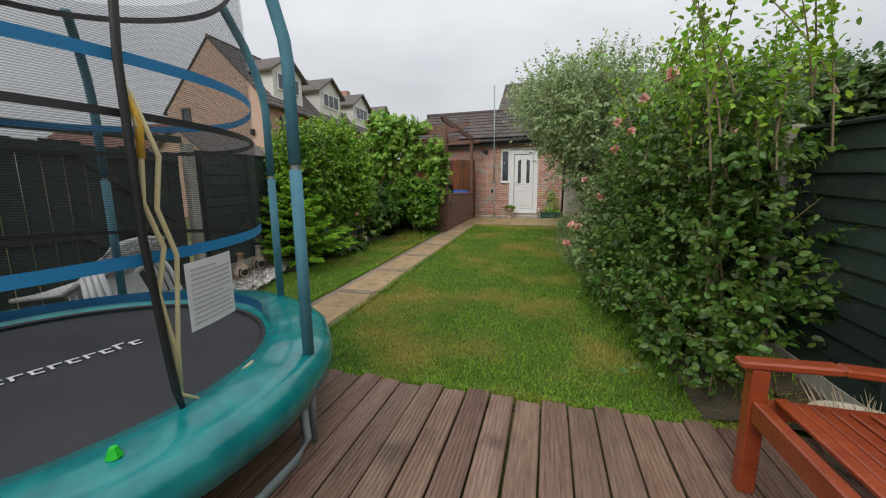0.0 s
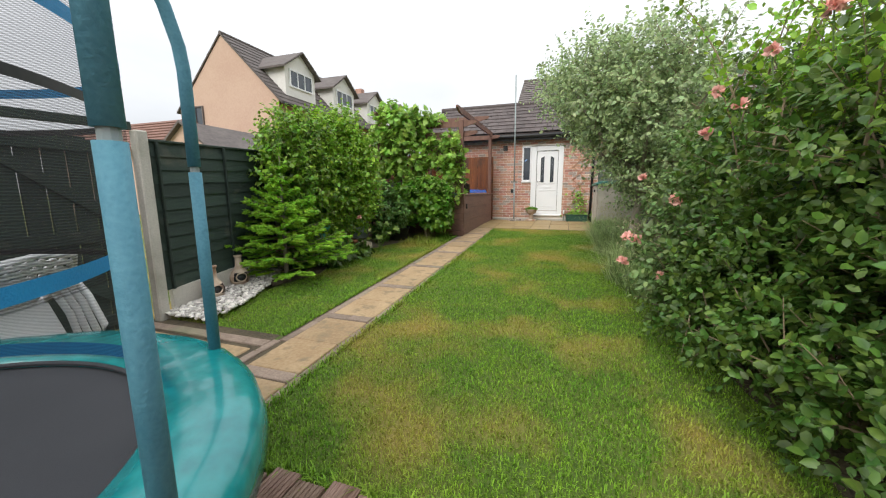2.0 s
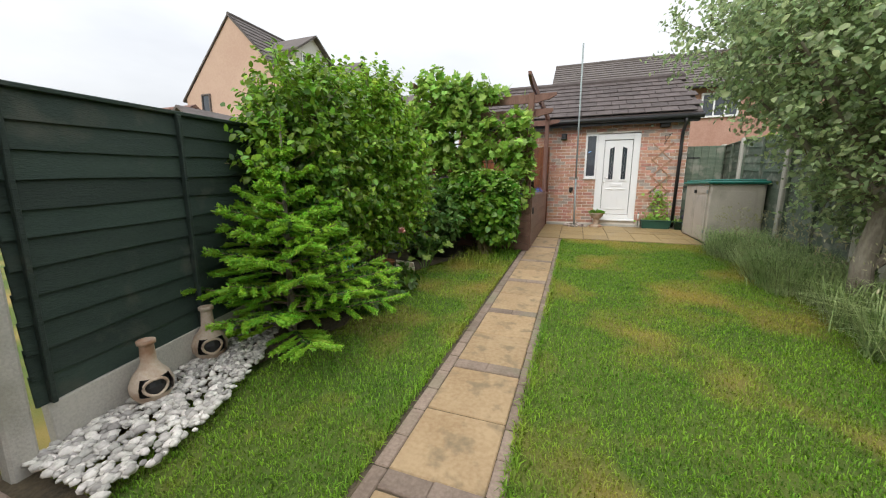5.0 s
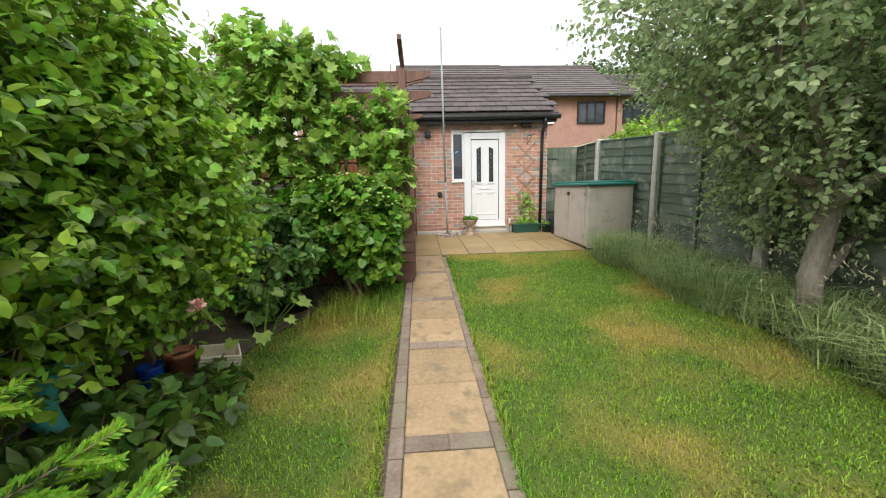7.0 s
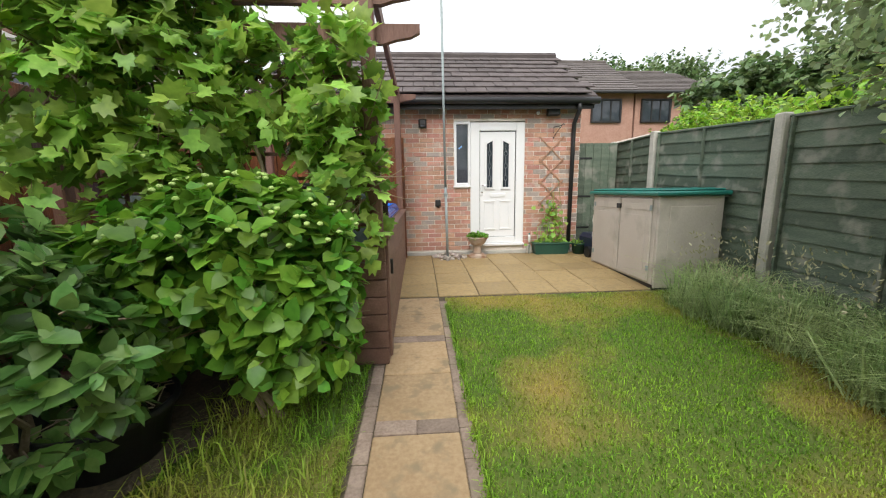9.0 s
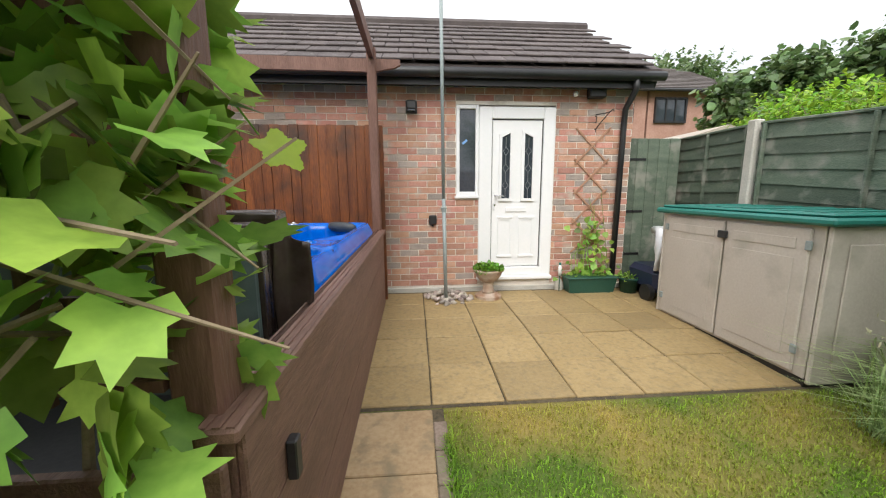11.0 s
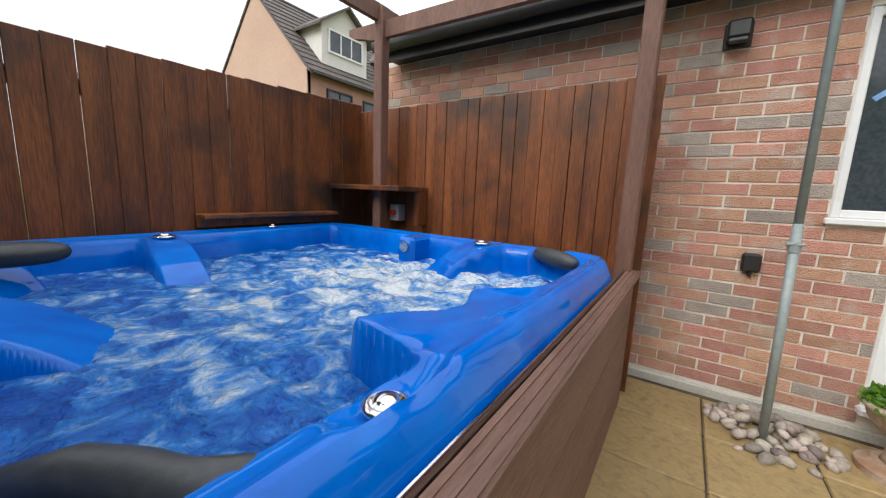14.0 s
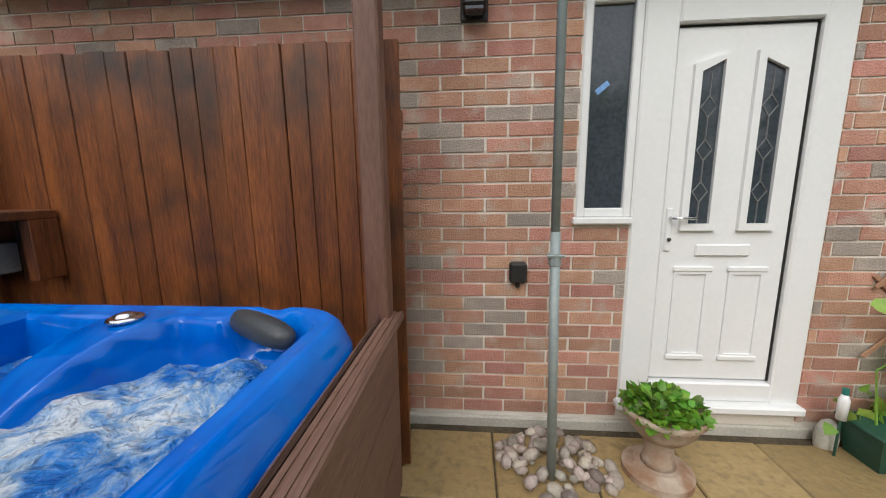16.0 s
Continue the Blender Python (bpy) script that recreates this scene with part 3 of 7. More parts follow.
# ---- distant houses ----
def far_window(parent, c, w, h, face, mullions=2, frame_mat=None):
    """A framed window on a wall that faces -y ('y') or +x ('x')."""
    fm = frame_mat or M_WHITE
    x, y, z = c
    f = 0.09
    def slab(name, u0, u1, z0, z1, depth, material, par):
        if face == "y":
            return part(name, B(x + u0, x + u1, y - depth, y + 0.02, z + z0, z + z1), material, par)
        return part(name, B(x - 0.02, x + depth, y + u0, y + u1, z + z0, z + z1), material, par)
    fr = slab("window", -w / 2, w / 2, -h / 2, h / 2, 0.04, M_GLASS, parent)
    for u0, u1, z0, z1 in ((-w / 2 - f, w / 2 + f, h / 2, h / 2 + f), (-w / 2 - f, w / 2 + f, -h / 2 - f, -h / 2), (-w / 2 - f, -w / 2, -h / 2, h / 2), (w / 2, w / 2 + f, -h / 2, h / 2)):
        slab("frame", u0, u1, z0, z1, 0.1, fm, fr)
    for i in range(1, mullions + 1):
        u = -w / 2 + w * i / (mullions + 1)
        slab("mullion", u - 0.035, u + 0.035, -h / 2, h / 2, 0.08, fm, fr)


def roof_slab(bm, corners, thick=0.12):
    """A sloping slab from four corners, thickened downwards."""
    top = [bm.verts.new(Vector(c)) for c in corners]
    low = [bm.verts.new(Vector(c) - Vector((0, 0, thick))) for c in corners]
    bm.faces.new(top)
    bm.faces.new(list(reversed(low)))
    for i in range(4):
        j = (i + 1) % 4
        bm.faces.new((top[i], low[i], low[j], top[j]))
    bmesh.ops.recalc_face_normals(bm, faces=bm.faces[:])
    return bm


def courses(roof, material, a, b, up, n, step=0.05):
    """Rows of tiles: n overlapping strips from the eaves a-b along the slope vector up."""
    a, b, up = Vector(a), Vector(b), Vector(up)
    nrm = (b - a).cross(up).normalized()
    if nrm.z < 0:
        nrm = -nrm
    for i in range(n):
        p, q = a + up * (i / n), b + up * (i / n)
        p2, q2 = a + up * ((i + 1.05) / n), b + up * ((i + 1.05) / n)
        bm = bmesh.new()
        v = [bm.verts.new(k) for k in (p + nrm * step, q + nrm * step, q2 + nrm * 0.006, p2 + nrm * 0.006, p, q)]
        bm.faces.new(v[:4])
        bm.faces.new((v[4], v[5], v[1], v[0]))
        part("course", bm, material, roof)


# terrace with dormers: gable end towards the garden, ridge running away
K = 1.25
TX0, TX1, TY0, RZ, EZ = -27.8, -18.2, 21.0, 11.85, 7.15
for i in range(4):
    y0, y1 = TY0 + i * 4.35 * K, TY0 + (i + 1) * 4.35 * K
    hs = thing("terraced_house", ((TX0 + TX1) / 2, y0, 0), "pink rendered house, dark tiled roof and white gabled dormer" if i == 0 else "brick terraced house, dark tiled roof and white gabled dormer", "house", "terraced houses")
    bm = bmesh.new()
    box(bm, TX0 + 0.3, TX1 - 0.3, y0, y1 - 0.01, -0.3, EZ)
    part("wall", bm, M_FARBRICK, hs)
    xm = (TX0 + TX1) / 2
    if i == 0:
        bm = bmesh.new()
        pts = [(TX0 + 0.3, -0.3), (TX1 - 0.3, -0.3), (TX1 - 0.3, EZ), (xm, RZ - 0.15), (TX0 + 0.3, EZ)]
        f = [bm.verts.new((px, y0 - 0.06, pz)) for px, pz in pts]
        k = [bm.verts.new((px, y0 + 0.15, pz)) for px, pz in pts]
        bm.faces.new(f)
        bm.faces.new(list(reversed(k)))
        for j in range(5):
            bm.faces.new((f[j], f[(j + 1) % 5], k[(j + 1) % 5], k[j]))
        bmesh.ops.recalc_face_normals(bm, faces=bm.faces[:])
        part("gable_wall", bm, M_PLASTER, hs, "pink rendered gable wall")
        far_window(hs, (-25.6, y0 - 0.07, 6.6), 0.6, 1.2, "y", 0, M_TILE_FAR)
        part("wall_lamp", B(-19.9, -19.65, y0 - 0.3, y0 - 0.06, 5.1, 5.5, bevel=0.03), M_BLACK, hs)
    bm = bmesh.new()
    roof_slab(bm, ((TX1, y0 - (0.15 if i == 0 else 0), EZ - 0.1), (TX1, y1, EZ - 0.1), (xm, y1, RZ), (xm, y0 - (0.15 if i == 0 else 0), RZ)))
    roof_slab(bm, ((TX0, y0 - (0.15 if i == 0 else 0), EZ - 0.1), (TX0, y1, EZ - 0.1), (xm, y1, RZ), (xm, y0 - (0.15 if i == 0 else 0), RZ)))
    rf = part("roof", bm, M_TILE_FAR, hs, "dark brown tiled roof")
    courses(rf, M_TILE_FAR, (TX1, y0 - 0.1, EZ - 0.1), (TX1, y1, EZ - 0.1), (xm - TX1, 0, RZ - EZ + 0.1), 14)
    part("ridge", T([(xm, y0 - 0.1, RZ + 0.02), (xm, y1, RZ + 0.02)], 0.11, 8), M_TILE_FAR, rf)
    if i == 3:
        part("chimney", B(xm - 0.4, xm + 0.4, y0 + 1, y0 + 1.7, RZ - 0.3, RZ + 0.8, bevel=0.03), M_FARBRICK, rf)
    part("gutter", T([(TX1 + 0.06, y0, EZ - 0.2), (TX1 + 0.06, y1, EZ - 0.2)], 0.08, 8), M_BLACK, hs)
    # dormer
    yc = y0 + 2.15 * K
    dx = TX1 - 0.55 * K
    dm = part("dormer", B(dx - 2.6 * K, dx, yc - 1.25 * K, yc + 1.25 * K, EZ + 0.35 * K, EZ + 2.2 * K), M_CREAMWALL, hs, "white clad dormer")
    bm = bmesh.new()
    f = [bm.verts.new((dx, yc - 1.25 * K, EZ + 2.2 * K)), bm.verts.new((dx, yc + 1.25 * K, EZ + 2.2 * K)), bm.verts.new((dx, yc, EZ + 3.0 * K))]
    k = [bm.verts.new((dx - 2.4 * K, v.co.y, v.co.z)) for v in f]
    bm.faces.new(f)
    bm.faces.new((f[2], f[1], k[1], k[2]))
    bm.faces.new((f[0], f[2], k[2], k[0]))
    part("dormer_gable", bm, M_CREAMWALL, dm)
    bm = bmesh.new()
    for s in (-1, 1):
        roof_slab(bm, ((dx + 0.35, yc + s * 1.55 * K, EZ + 2.0 * K), (dx - 3.6 * K, yc + s * 1.55 * K, EZ + 2.0 * K), (dx - 3.6 * K, yc, EZ + 3.1 * K), (dx + 0.35, yc, EZ + 3.1 * K)), 0.13)
    part("dormer_roof", bm, M_TILE_FAR, dm)
    far_window(dm, (dx, yc, EZ + 1.5 * K), 1.75 * K, 0.8 * K, "x", 2)
    far_window(hs, (TX1 - 0.3, yc - 0.75, EZ - 1.35), 1.5, 1.2, "x", 1, M_BLACK)
    far_window(hs, (TX1 - 0.3, yc + 1.5, EZ - 1.7), 1.0, 1.75, "x", 0, M_BLACK)

# low outbuildings left of the terrace
lb = thing("low_house", (-21, 14, 0), "low pink rendered house with a red-brown tiled roof", "house")
part("wall", B(-27, -17.8, 12.8, 15.5, -0.3, 3.3), M_PLASTER, lb)
bm = bmesh.new()
roof_slab(bm, ((-27.3, 12.4, 3.2), (-17.6, 12.4, 3.2), (-17.6, 14.2, 4.7), (-27.3, 14.2, 4.7)))
roof_slab(bm, ((-27.3, 16, 3.2), (-17.6, 16, 3.2), (-17.6, 14.2, 4.7), (-27.3, 14.2, 4.7)))
rf = part("roof", bm, mat("red_brown_tile", (0.16, 0.085, 0.065), (0.22, 0.12, 0.09), rough=0.9, big=1.5, fine=7, bump=0.3), lb, "red-brown tiled roof")
courses(rf, bpy.data.materials["red_brown_tile"], (-27.3, 12.4, 3.2), (-17.6, 12.4, 3.2), (0, 1.8, 1.5), 9)
gb = thing("garage", (-15.4, 13, 0), "small pink rendered gabled building beside the terrace", "garage")
bm = bmesh.new()
pts = [(-17.3, -0.3), (-14.0, -0.3), (-14.0, 2.8), (-15.65, 4.0), (-17.3, 2.8)]
f = [bm.verts.new((a, 12.2, b)) for a, b in pts]
k = [bm.verts.new((a, 16.0, b)) for a, b in pts]
bm.faces.new(f)
bm.faces.new(list(reversed(k)))
for j in range(5):
    bm.faces.new((f[j], f[(j + 1) % 5], k[(j + 1) % 5], k[j]))
bmesh.ops.recalc_face_normals(bm, faces=bm.faces[:])
part("wall", bm, M_PLASTER, gb)
bm = bmesh.new()
for s in (-1, 1):
    roof_slab(bm, ((-15.65 + s * 1.9, 12.0, 2.68), (-15.65 + s * 1.9, 16, 2.68), (-15.65, 16, 4.12), (-15.65, 12.0, 4.12)), 0.1)
part("roof", bm, M_TILE_FAR, gb)

# row behind the brick building
for i, (x0, x1, rz) in enumerate(((-3.6, 3.3, 7.95), (3.3, 9.6, 7.9), (9.6, 15.0, 7.3))):
    hs = thing("rear_house", ((x0 + x1) / 2, 26, 0), "two-storey brick house with a dark tiled roof", "house", "rear houses")
    part("wall", B(x0 + 0.05, x1 - 0.05, 25.9, 33, -0.3, 6.5), M_FARBRICK, hs)
    bm = bmesh.new()
    hip = 1.6 if i == 2 else 0
    roof_slab(bm, ((x0, 25.4, 6.4), (x1, 25.4, 6.4), (x1 - hip, 29.4, rz + 1.15), (x0, 29.4, rz + 1.15)))
    roof_slab(bm, ((x0, 33.4, 6.4), (x1, 33.4, 6.4), (x1 - hip, 29.4, rz + 1.15), (x0, 29.4, rz + 1.15)))
    rf = part("roof", bm, M_TILE_FAR, hs, "dark tiled roof")
    courses(rf, M_TILE_FAR, (x0, 25.4, 6.4), (x1 - hip * 0.5, 25.4, 6.4), (0, 4.0, rz - 5.25), 13)
    part("ridge", T([(x0, 29.4, rz + 1.17), (x1 - hip, 29.4, rz + 1.17)], 0.12, 8), M_TILE_FAR, rf)
    part("gutter", T([(x0, 25.35, 6.3), (x1, 25.35, 6.3)], 0.08, 8), M_BLACK, hs)
    for wx in ((x0 + 1.6, x1 - 1.6) if i < 2 else (x0 + 1.2,)):
        far_window(hs, (wx, 25.88, 5.45), 1.5, 1.05, "y", 2, M_WHITE if i == 1 and wx < 6 else M_BLACK)

# ---- garage roof ----
ROOF = thing("roof_north", (-2, 12, 2.8), "dark brown concrete tiled roof with lichen spots", "roof", kind="structure")
EAVE_Y, EAVE_Z, RIDGE_Y, RIDGE_Z = 11.96, 2.82, 13.95, 4.02
RX0, RX1 = -4.78, 0.66
bm = bmesh.new()
roof_slab(bm, ((RX0, EAVE_Y, EAVE_Z), (RX1, EAVE_Y, EAVE_Z), (RX1, RIDGE_Y, RIDGE_Z), (RX0, RIDGE_Y, RIDGE_Z)), 0.06)
roof_slab(bm, ((RX0, 15.94, EAVE_Z), (RX1, 15.94, EAVE_Z), (RX1, RIDGE_Y, RIDGE_Z), (RX0, RIDGE_Y, RIDGE_Z)), 0.06)
part("decking", bm, M_TILE, ROOF)
part("ridge_tiles", T([(RX0, RIDGE_Y, RIDGE_Z + 0.02), (RX1, RIDGE_Y, RIDGE_Z + 0.02)], 0.1, 8), M_TILE, ROOF, "rounded ridge tiles")
part("bargeboard", beam(bmesh.new(), (RX1 - 0.04, EAVE_Y + 0.02, EAVE_Z - 0.12), (RX1 - 0.04, RIDGE_Y, RIDGE_Z - 0.1), 0.03, 0.16), M_BLACK, ROOF)
part("soffit", B(RX0 + 0.05, RX1 - 0.06, 12.0, WY, 2.66, 2.70), M_BLACK, ROOF)
part("fascia", B(RX0 + 0.02, RX1 - 0.06, 11.985, 12.01, 2.62, 2.79), M_BLACK, ROOF, "black fascia board")
gut = solo("gutter", T([(RX0, 11.93, 2.735), (RX1 + 0.02, 11.93, 2.735)], 0.055, 10), M_BLACK, "black plastic half-round gutter under the eaves", "gutter", kind="structure", smooth=True)
solo("downpipe", T([(0.36, 11.93, 2.7), (0.37, 11.95, 2.6), (0.36, 12.12, 2.42), (0.36, 12.13, 2.2), (0.34, 12.13, 0.3)], 0.034, 10), M_BLACK, "black plastic downpipe on the brick wall", "downpipe", kind="structure", smooth=True)

# ---- door and side window in the brick wall ----
door = thing("door_1", ((DOOR[0] + DOOR[1]) / 2, WY, DOOR[2]), "white panelled door with two leaded glass strips, closed", "door", kind="structure")
dx0, dx1, dz0, dz1 = DOOR
fy0, fy1 = WY - 0.018, WY + 0.06
fr = part("door_frame", B(dx0, dx0 + 0.155, fy0, fy1, dz0, dz1, bevel=0.008), M_WHITE, door)
part("door_frame", B(dx1 - 0.14, dx1, fy0, fy1, dz0, dz1, bevel=0.008), M_WHITE, door)
part("door_frame", B(dx0 + 0.155, dx1 - 0.14, fy0, fy1, dz1 - 0.135, dz1, bevel=0.008), M_WHITE, door)
part("threshold", B(dx0 + 0.155, dx1 - 0.14, fy0, fy1, dz0 + 0.045, dz0 + 0.15, bevel=0.008), M_WHITE, door)
part("door_sill", B(dx0 - 0.02, dx1 + 0.01, fy0 - 0.05, fy1, dz0 - 0.002, dz0 + 0.045, bevel=0.01), M_WHITE, door)
lx0, lx1, lz0, lz1 = dx0 + 0.163, dx1 - 0.148, dz0 + 0.158, dz1 - 0.143
leaf_y = WY + 0.012
leaf = part("door_leaf", B(lx0, lx1, leaf_y, leaf_y + 0.045, lz0, lz1, bevel=0.006), M_WHITE, door)
seal = bmesh.new()
for a in ((lx0 - 0.006, lx0 - 0.001, lz0, lz1), (lx1 + 0.001, lx1 + 0.006, lz0, lz1), (lx0, lx1, lz1 + 0.001, lz1 + 0.006)):
    box(seal, a[0], a[1], leaf_y - 0.004, leaf_y + 0.03, a[2], a[3])
part("seal", seal, M_BLACK, door, "dark rubber seal")


def ring_frame(x0, x1, z0, z1, y, w, depth, slope=0.0):
    """A raised border round an opening; slope lifts its top towards one side."""
    bm = bmesh.new()
    def quad(pts):
        f = [bm.verts.new((a, y - depth, b)) for a, b in pts]
        k = [bm.verts.new((a, y + 0.001, b)) for a, b in pts]
        bm.faces.new(f)
        for i in range(4):
            bm.faces.new((f[i], k[i], k[(i + 1) % 4], f[(i + 1) % 4]))
    za, zb = z1 + max(slope, 0), z1 + max(-slope, 0)
    quad([(x0 - w, z0 - w), (x1 + w, z0 - w), (x1, z0), (x0, z0)])
    quad([(x0 - w, z0 - w), (x0, z0), (x0, zb), (x0 - w, zb + w)])
    quad([(x1, z0), (x1 + w, z0 - w), (x1 + w, za + w), (x1, za)])
    quad([(x0 - w, zb + w), (x0, zb), (x1, za), (x1 + w, za + w)])
    bmesh.ops.recalc_face_normals(bm, faces=bm.faces[:])
    return bm


lw = lx1 - lx0
for side in (0, 1):
    gx0 = lx0 + lw * (0.19 if side == 0 else 0.645)
    gx1 = gx0 + lw * 0.165
    z0, z1 = lz0 + 0.84, lz1 - 0.2
    sl = 0.05 if side == 0 else -0.05
    part("glazing_bead", ring_frame(gx0, gx1, z0, z1, leaf_y, 0.034, 0.022, sl), M_WHITE, leaf)
    bm = bmesh.new()
    pts = [(gx0, z0), (gx1, z0), (gx1, z1 + max(sl, 0)), (gx0, z1 + max(-sl, 0))]
    f = [bm.verts.new((a, leaf_y - 0.004, b)) for a, b in pts]
    k = [bm.verts.new((a, leaf_y + 0.01, b)) for a, b in pts]
    bm.faces.new(f)
    for i in range(4):
        bm.faces.new((f[i], k[i], k[(i + 1) % 4], f[(i + 1) % 4]))
    pane = part("pane", bm, M_GLASS, leaf, "dark leaded glass pane")
    bm = bmesh.new()
    xc, h = (gx0 + gx1) / 2, z1 - z0
    ypl = leaf_y - 0.006
    line = [(xc, z0)]
    for c in (0.22, 0.5, 0.78):
        zc = z0 + h * c
        for s in (-1, 1):
            tube(bm, [(xc, ypl, zc - 0.05), (xc + s * 0.035, ypl, zc), (xc, ypl, zc + 0.05)], 0.0035, 4)
    for a, b in ((0, 0.22 - 0.05 / h), (0.22 + 0.05 / h, 0.5 - 0.05 / h), (0.5 + 0.05 / h, 0.78 - 0.05 / h), (0.78 + 0.05 / h, 1)):
        tube(bm, [(xc, ypl, z0 + h * a), (xc, ypl, z0 + h * b)], 0.0035, 4)
    part("leading", bm, M_LEAD, pane, "grey lead strips with diamonds")
    px0, px1 = lx0 + lw * (0.12 if side == 0 else 0.56), lx0 + lw * (0.44 if side == 0 else 0.88)
    part("moulded_panel", ring_frame(px0 + 0.03, px1 - 0.03, lz0 + 0.15, lz0 + 0.58, leaf_y, 0.022, 0.01), M_WHITE, leaf)
    for zz in (lz0 + 0.13, lz0 + 0.61):
        part("moulding", B(px0, px1, leaf_y - 0.016, leaf_y, zz - 0.016, zz + 0.012, bevel=0.005), M_WHITE, leaf)
xm = (lx0 + lx1) / 2
part("letter_plate", B(xm - 0.13, xm + 0.13, leaf_y - 0.014, leaf_y, lz0 + 0.675, lz0 + 0.735, bevel=0.006), M_WHITE, leaf, "white letter plate")
hd = part("door_handle", B(lx0 + 0.018, lx0 + 0.05, leaf_y - 0.012, leaf_y, lz0 + 0.7, lz0 + 0.92, bevel=0.006), M_WHITE, leaf)
part("lever", T([(lx0 + 0.034, leaf_y - 0.01, lz0 + 0.87), (lx0 + 0.034, leaf_y - 0.045, lz0 + 0.87), (lx0 + 0.14, leaf_y - 0.048, lz0 + 0.87)], 0.008, 8), M_CHROME, hd, "chrome lever", smooth=True)
part("key_cylinder", T([(lx0 + 0.034, leaf_y - 0.02, lz0 + 0.76), (lx0 + 0.034, leaf_y, lz0 + 0.76)], 0.011, 10), M_CHROME, hd)

win = thing("window_1", ((WIN[0] + WIN[1]) / 2, WY, WIN[2]), "narrow white framed side window with dark glass", "window", kind="structure")
wx0, wx1, wz0, wz1 = WIN[0], DOOR[0] - 0.002, WIN[2] + 0.02, WIN[3]
for a in ((wx0, wx0 + 0.04, wz0, wz1), (wx1 - 0.04, wx1, wz0, wz1), (wx0 + 0.04, wx1 - 0.04, wz0, wz0 + 0.045), (wx0 + 0.04, wx1 - 0.04, wz1 - 0.045, wz1)):
    part("window_frame", B(a[0], a[1], WY - 0.014, WY + 0.06, a[2], a[3], bevel=0.006), M_WHITE, win)
pane = part("pane", B(wx0 + 0.035, wx1 - 0.035, WY + 0.012, WY + 0.03, wz0 + 0.04, wz1 - 0.04), M_GLASS, win, "dark glass pane")
part("sticker", beam(bmesh.new(), (wx0 + 0.075, WY + 0.01, 2.03), (wx0 + 0.13, WY + 0.01, 2.075), 0.003, 0.026, 0), mat("blue_sticker", (0.2, 0.4, 0.75), rough=0.4, bump=0), pane, "small blue and white sticker")
part("window_sill", B(wx0 - 0.02, wx1 + 0.0, WY - 0.045, WY + 0.03, wz0 - 0.035, wz0, bevel=0.006), M_WHITE, win)

# small fittings on the wall
lamp = thing("wall_lamp", (-2.15, WY, 2.44), "black square outdoor lamp on the brick wall", "wall lamp")
part("backplate", B(-2.215, -2.085, WY - 0.025, WY, 2.36, 2.5, bevel=0.006), M_BLACK, lamp)
part("body", B(-2.205, -2.095, WY - 0.12, WY - 0.025, 2.39, 2.485, bevel=0.012), M_BLACK, lamp)
part("lens", B(-2.19, -2.11, WY - 0.115, WY - 0.03, 2.375, 2.388), M_GLASS, lamp)
vent = thing("socket_box", (-1.92, WY, 1.14), "black weatherproof socket box on the brick wall", "socket")
part("body", B(-1.965, -1.875, WY - 0.06, WY, 1.09, 1.2, bevel=0.012), M_BLACK, vent)
part("cable_gland", T([(-1.92, WY - 0.03, 1.09), (-1.92, WY - 0.03, 1.065)], 0.012, 8), M_BLACK, vent)
fl = thing("floodlight", (0.03, WY, 2.6), "black floodlight with a motion sensor under the eaves", "floodlight")
part("housing", B(-0.1, 0.1, WY - 0.13, WY - 0.02, 2.54, 2.66, bevel=0.015), M_BLACK, fl)
part("bracket", B(-0.02, 0.02, WY - 0.03, WY, 2.56, 2.64), M_BLACK, fl)
part("sensor", T([(-0.24, WY - 0.02, 2.6), (-0.25, WY - 0.07, 2.585), (-0.26, WY - 0.1, 2.57)], [0.02, 0.032, 0.022], 10), M_WHITE, fl, "white ball sensor")
hk = thing("hanging_bracket", (0.06, WY, 2.3), "black iron hanging basket bracket", "bracket")
part("backplate", B(0.03, 0.05, WY - 0.012, WY, 2.17, 2.4), M_BLACK, hk)
part("arm", T([(0.04, WY - 0.01, 2.2), (0.06, WY - 0.1, 2.27), (0.1, WY - 0.2, 2.36), (0.12, WY - 0.24, 2.39), (0.12, WY - 0.26, 2.36)], 0.006, 6), M_BLACK, hk)
part("stay", T([(0.04, WY - 0.01, 2.37), (0.08, WY - 0.15, 2.36), (0.11, WY - 0.22, 2.37)], 0.006, 6), M_BLACK, hk)

tre = thing("trellis", (0.0, WY - 0.03, 0.7), "brown expanding wooden trellis screwed to the wall", "trellis")
M_TREL = mat("trellis_wood", (0.33, 0.17, 0.1), (0.42, 0.24, 0.15), rough=0.8, fine=40, bump=0.3)
for i in range(4):
    zc = 0.72 + i * 0.36
    part("lath", beam(bmesh.new(), (-0.2, WY - 0.022, zc + 0.42), (0.22, WY - 0.022, zc), 0.01, 0.022, 0.002), M_TREL, tre)
    part("lath", beam(bmesh.new(), (-0.2, WY - 0.034, zc), (0.22, WY - 0.034, zc + 0.42), 0.01, 0.022, 0.002), M_TREL, tre)

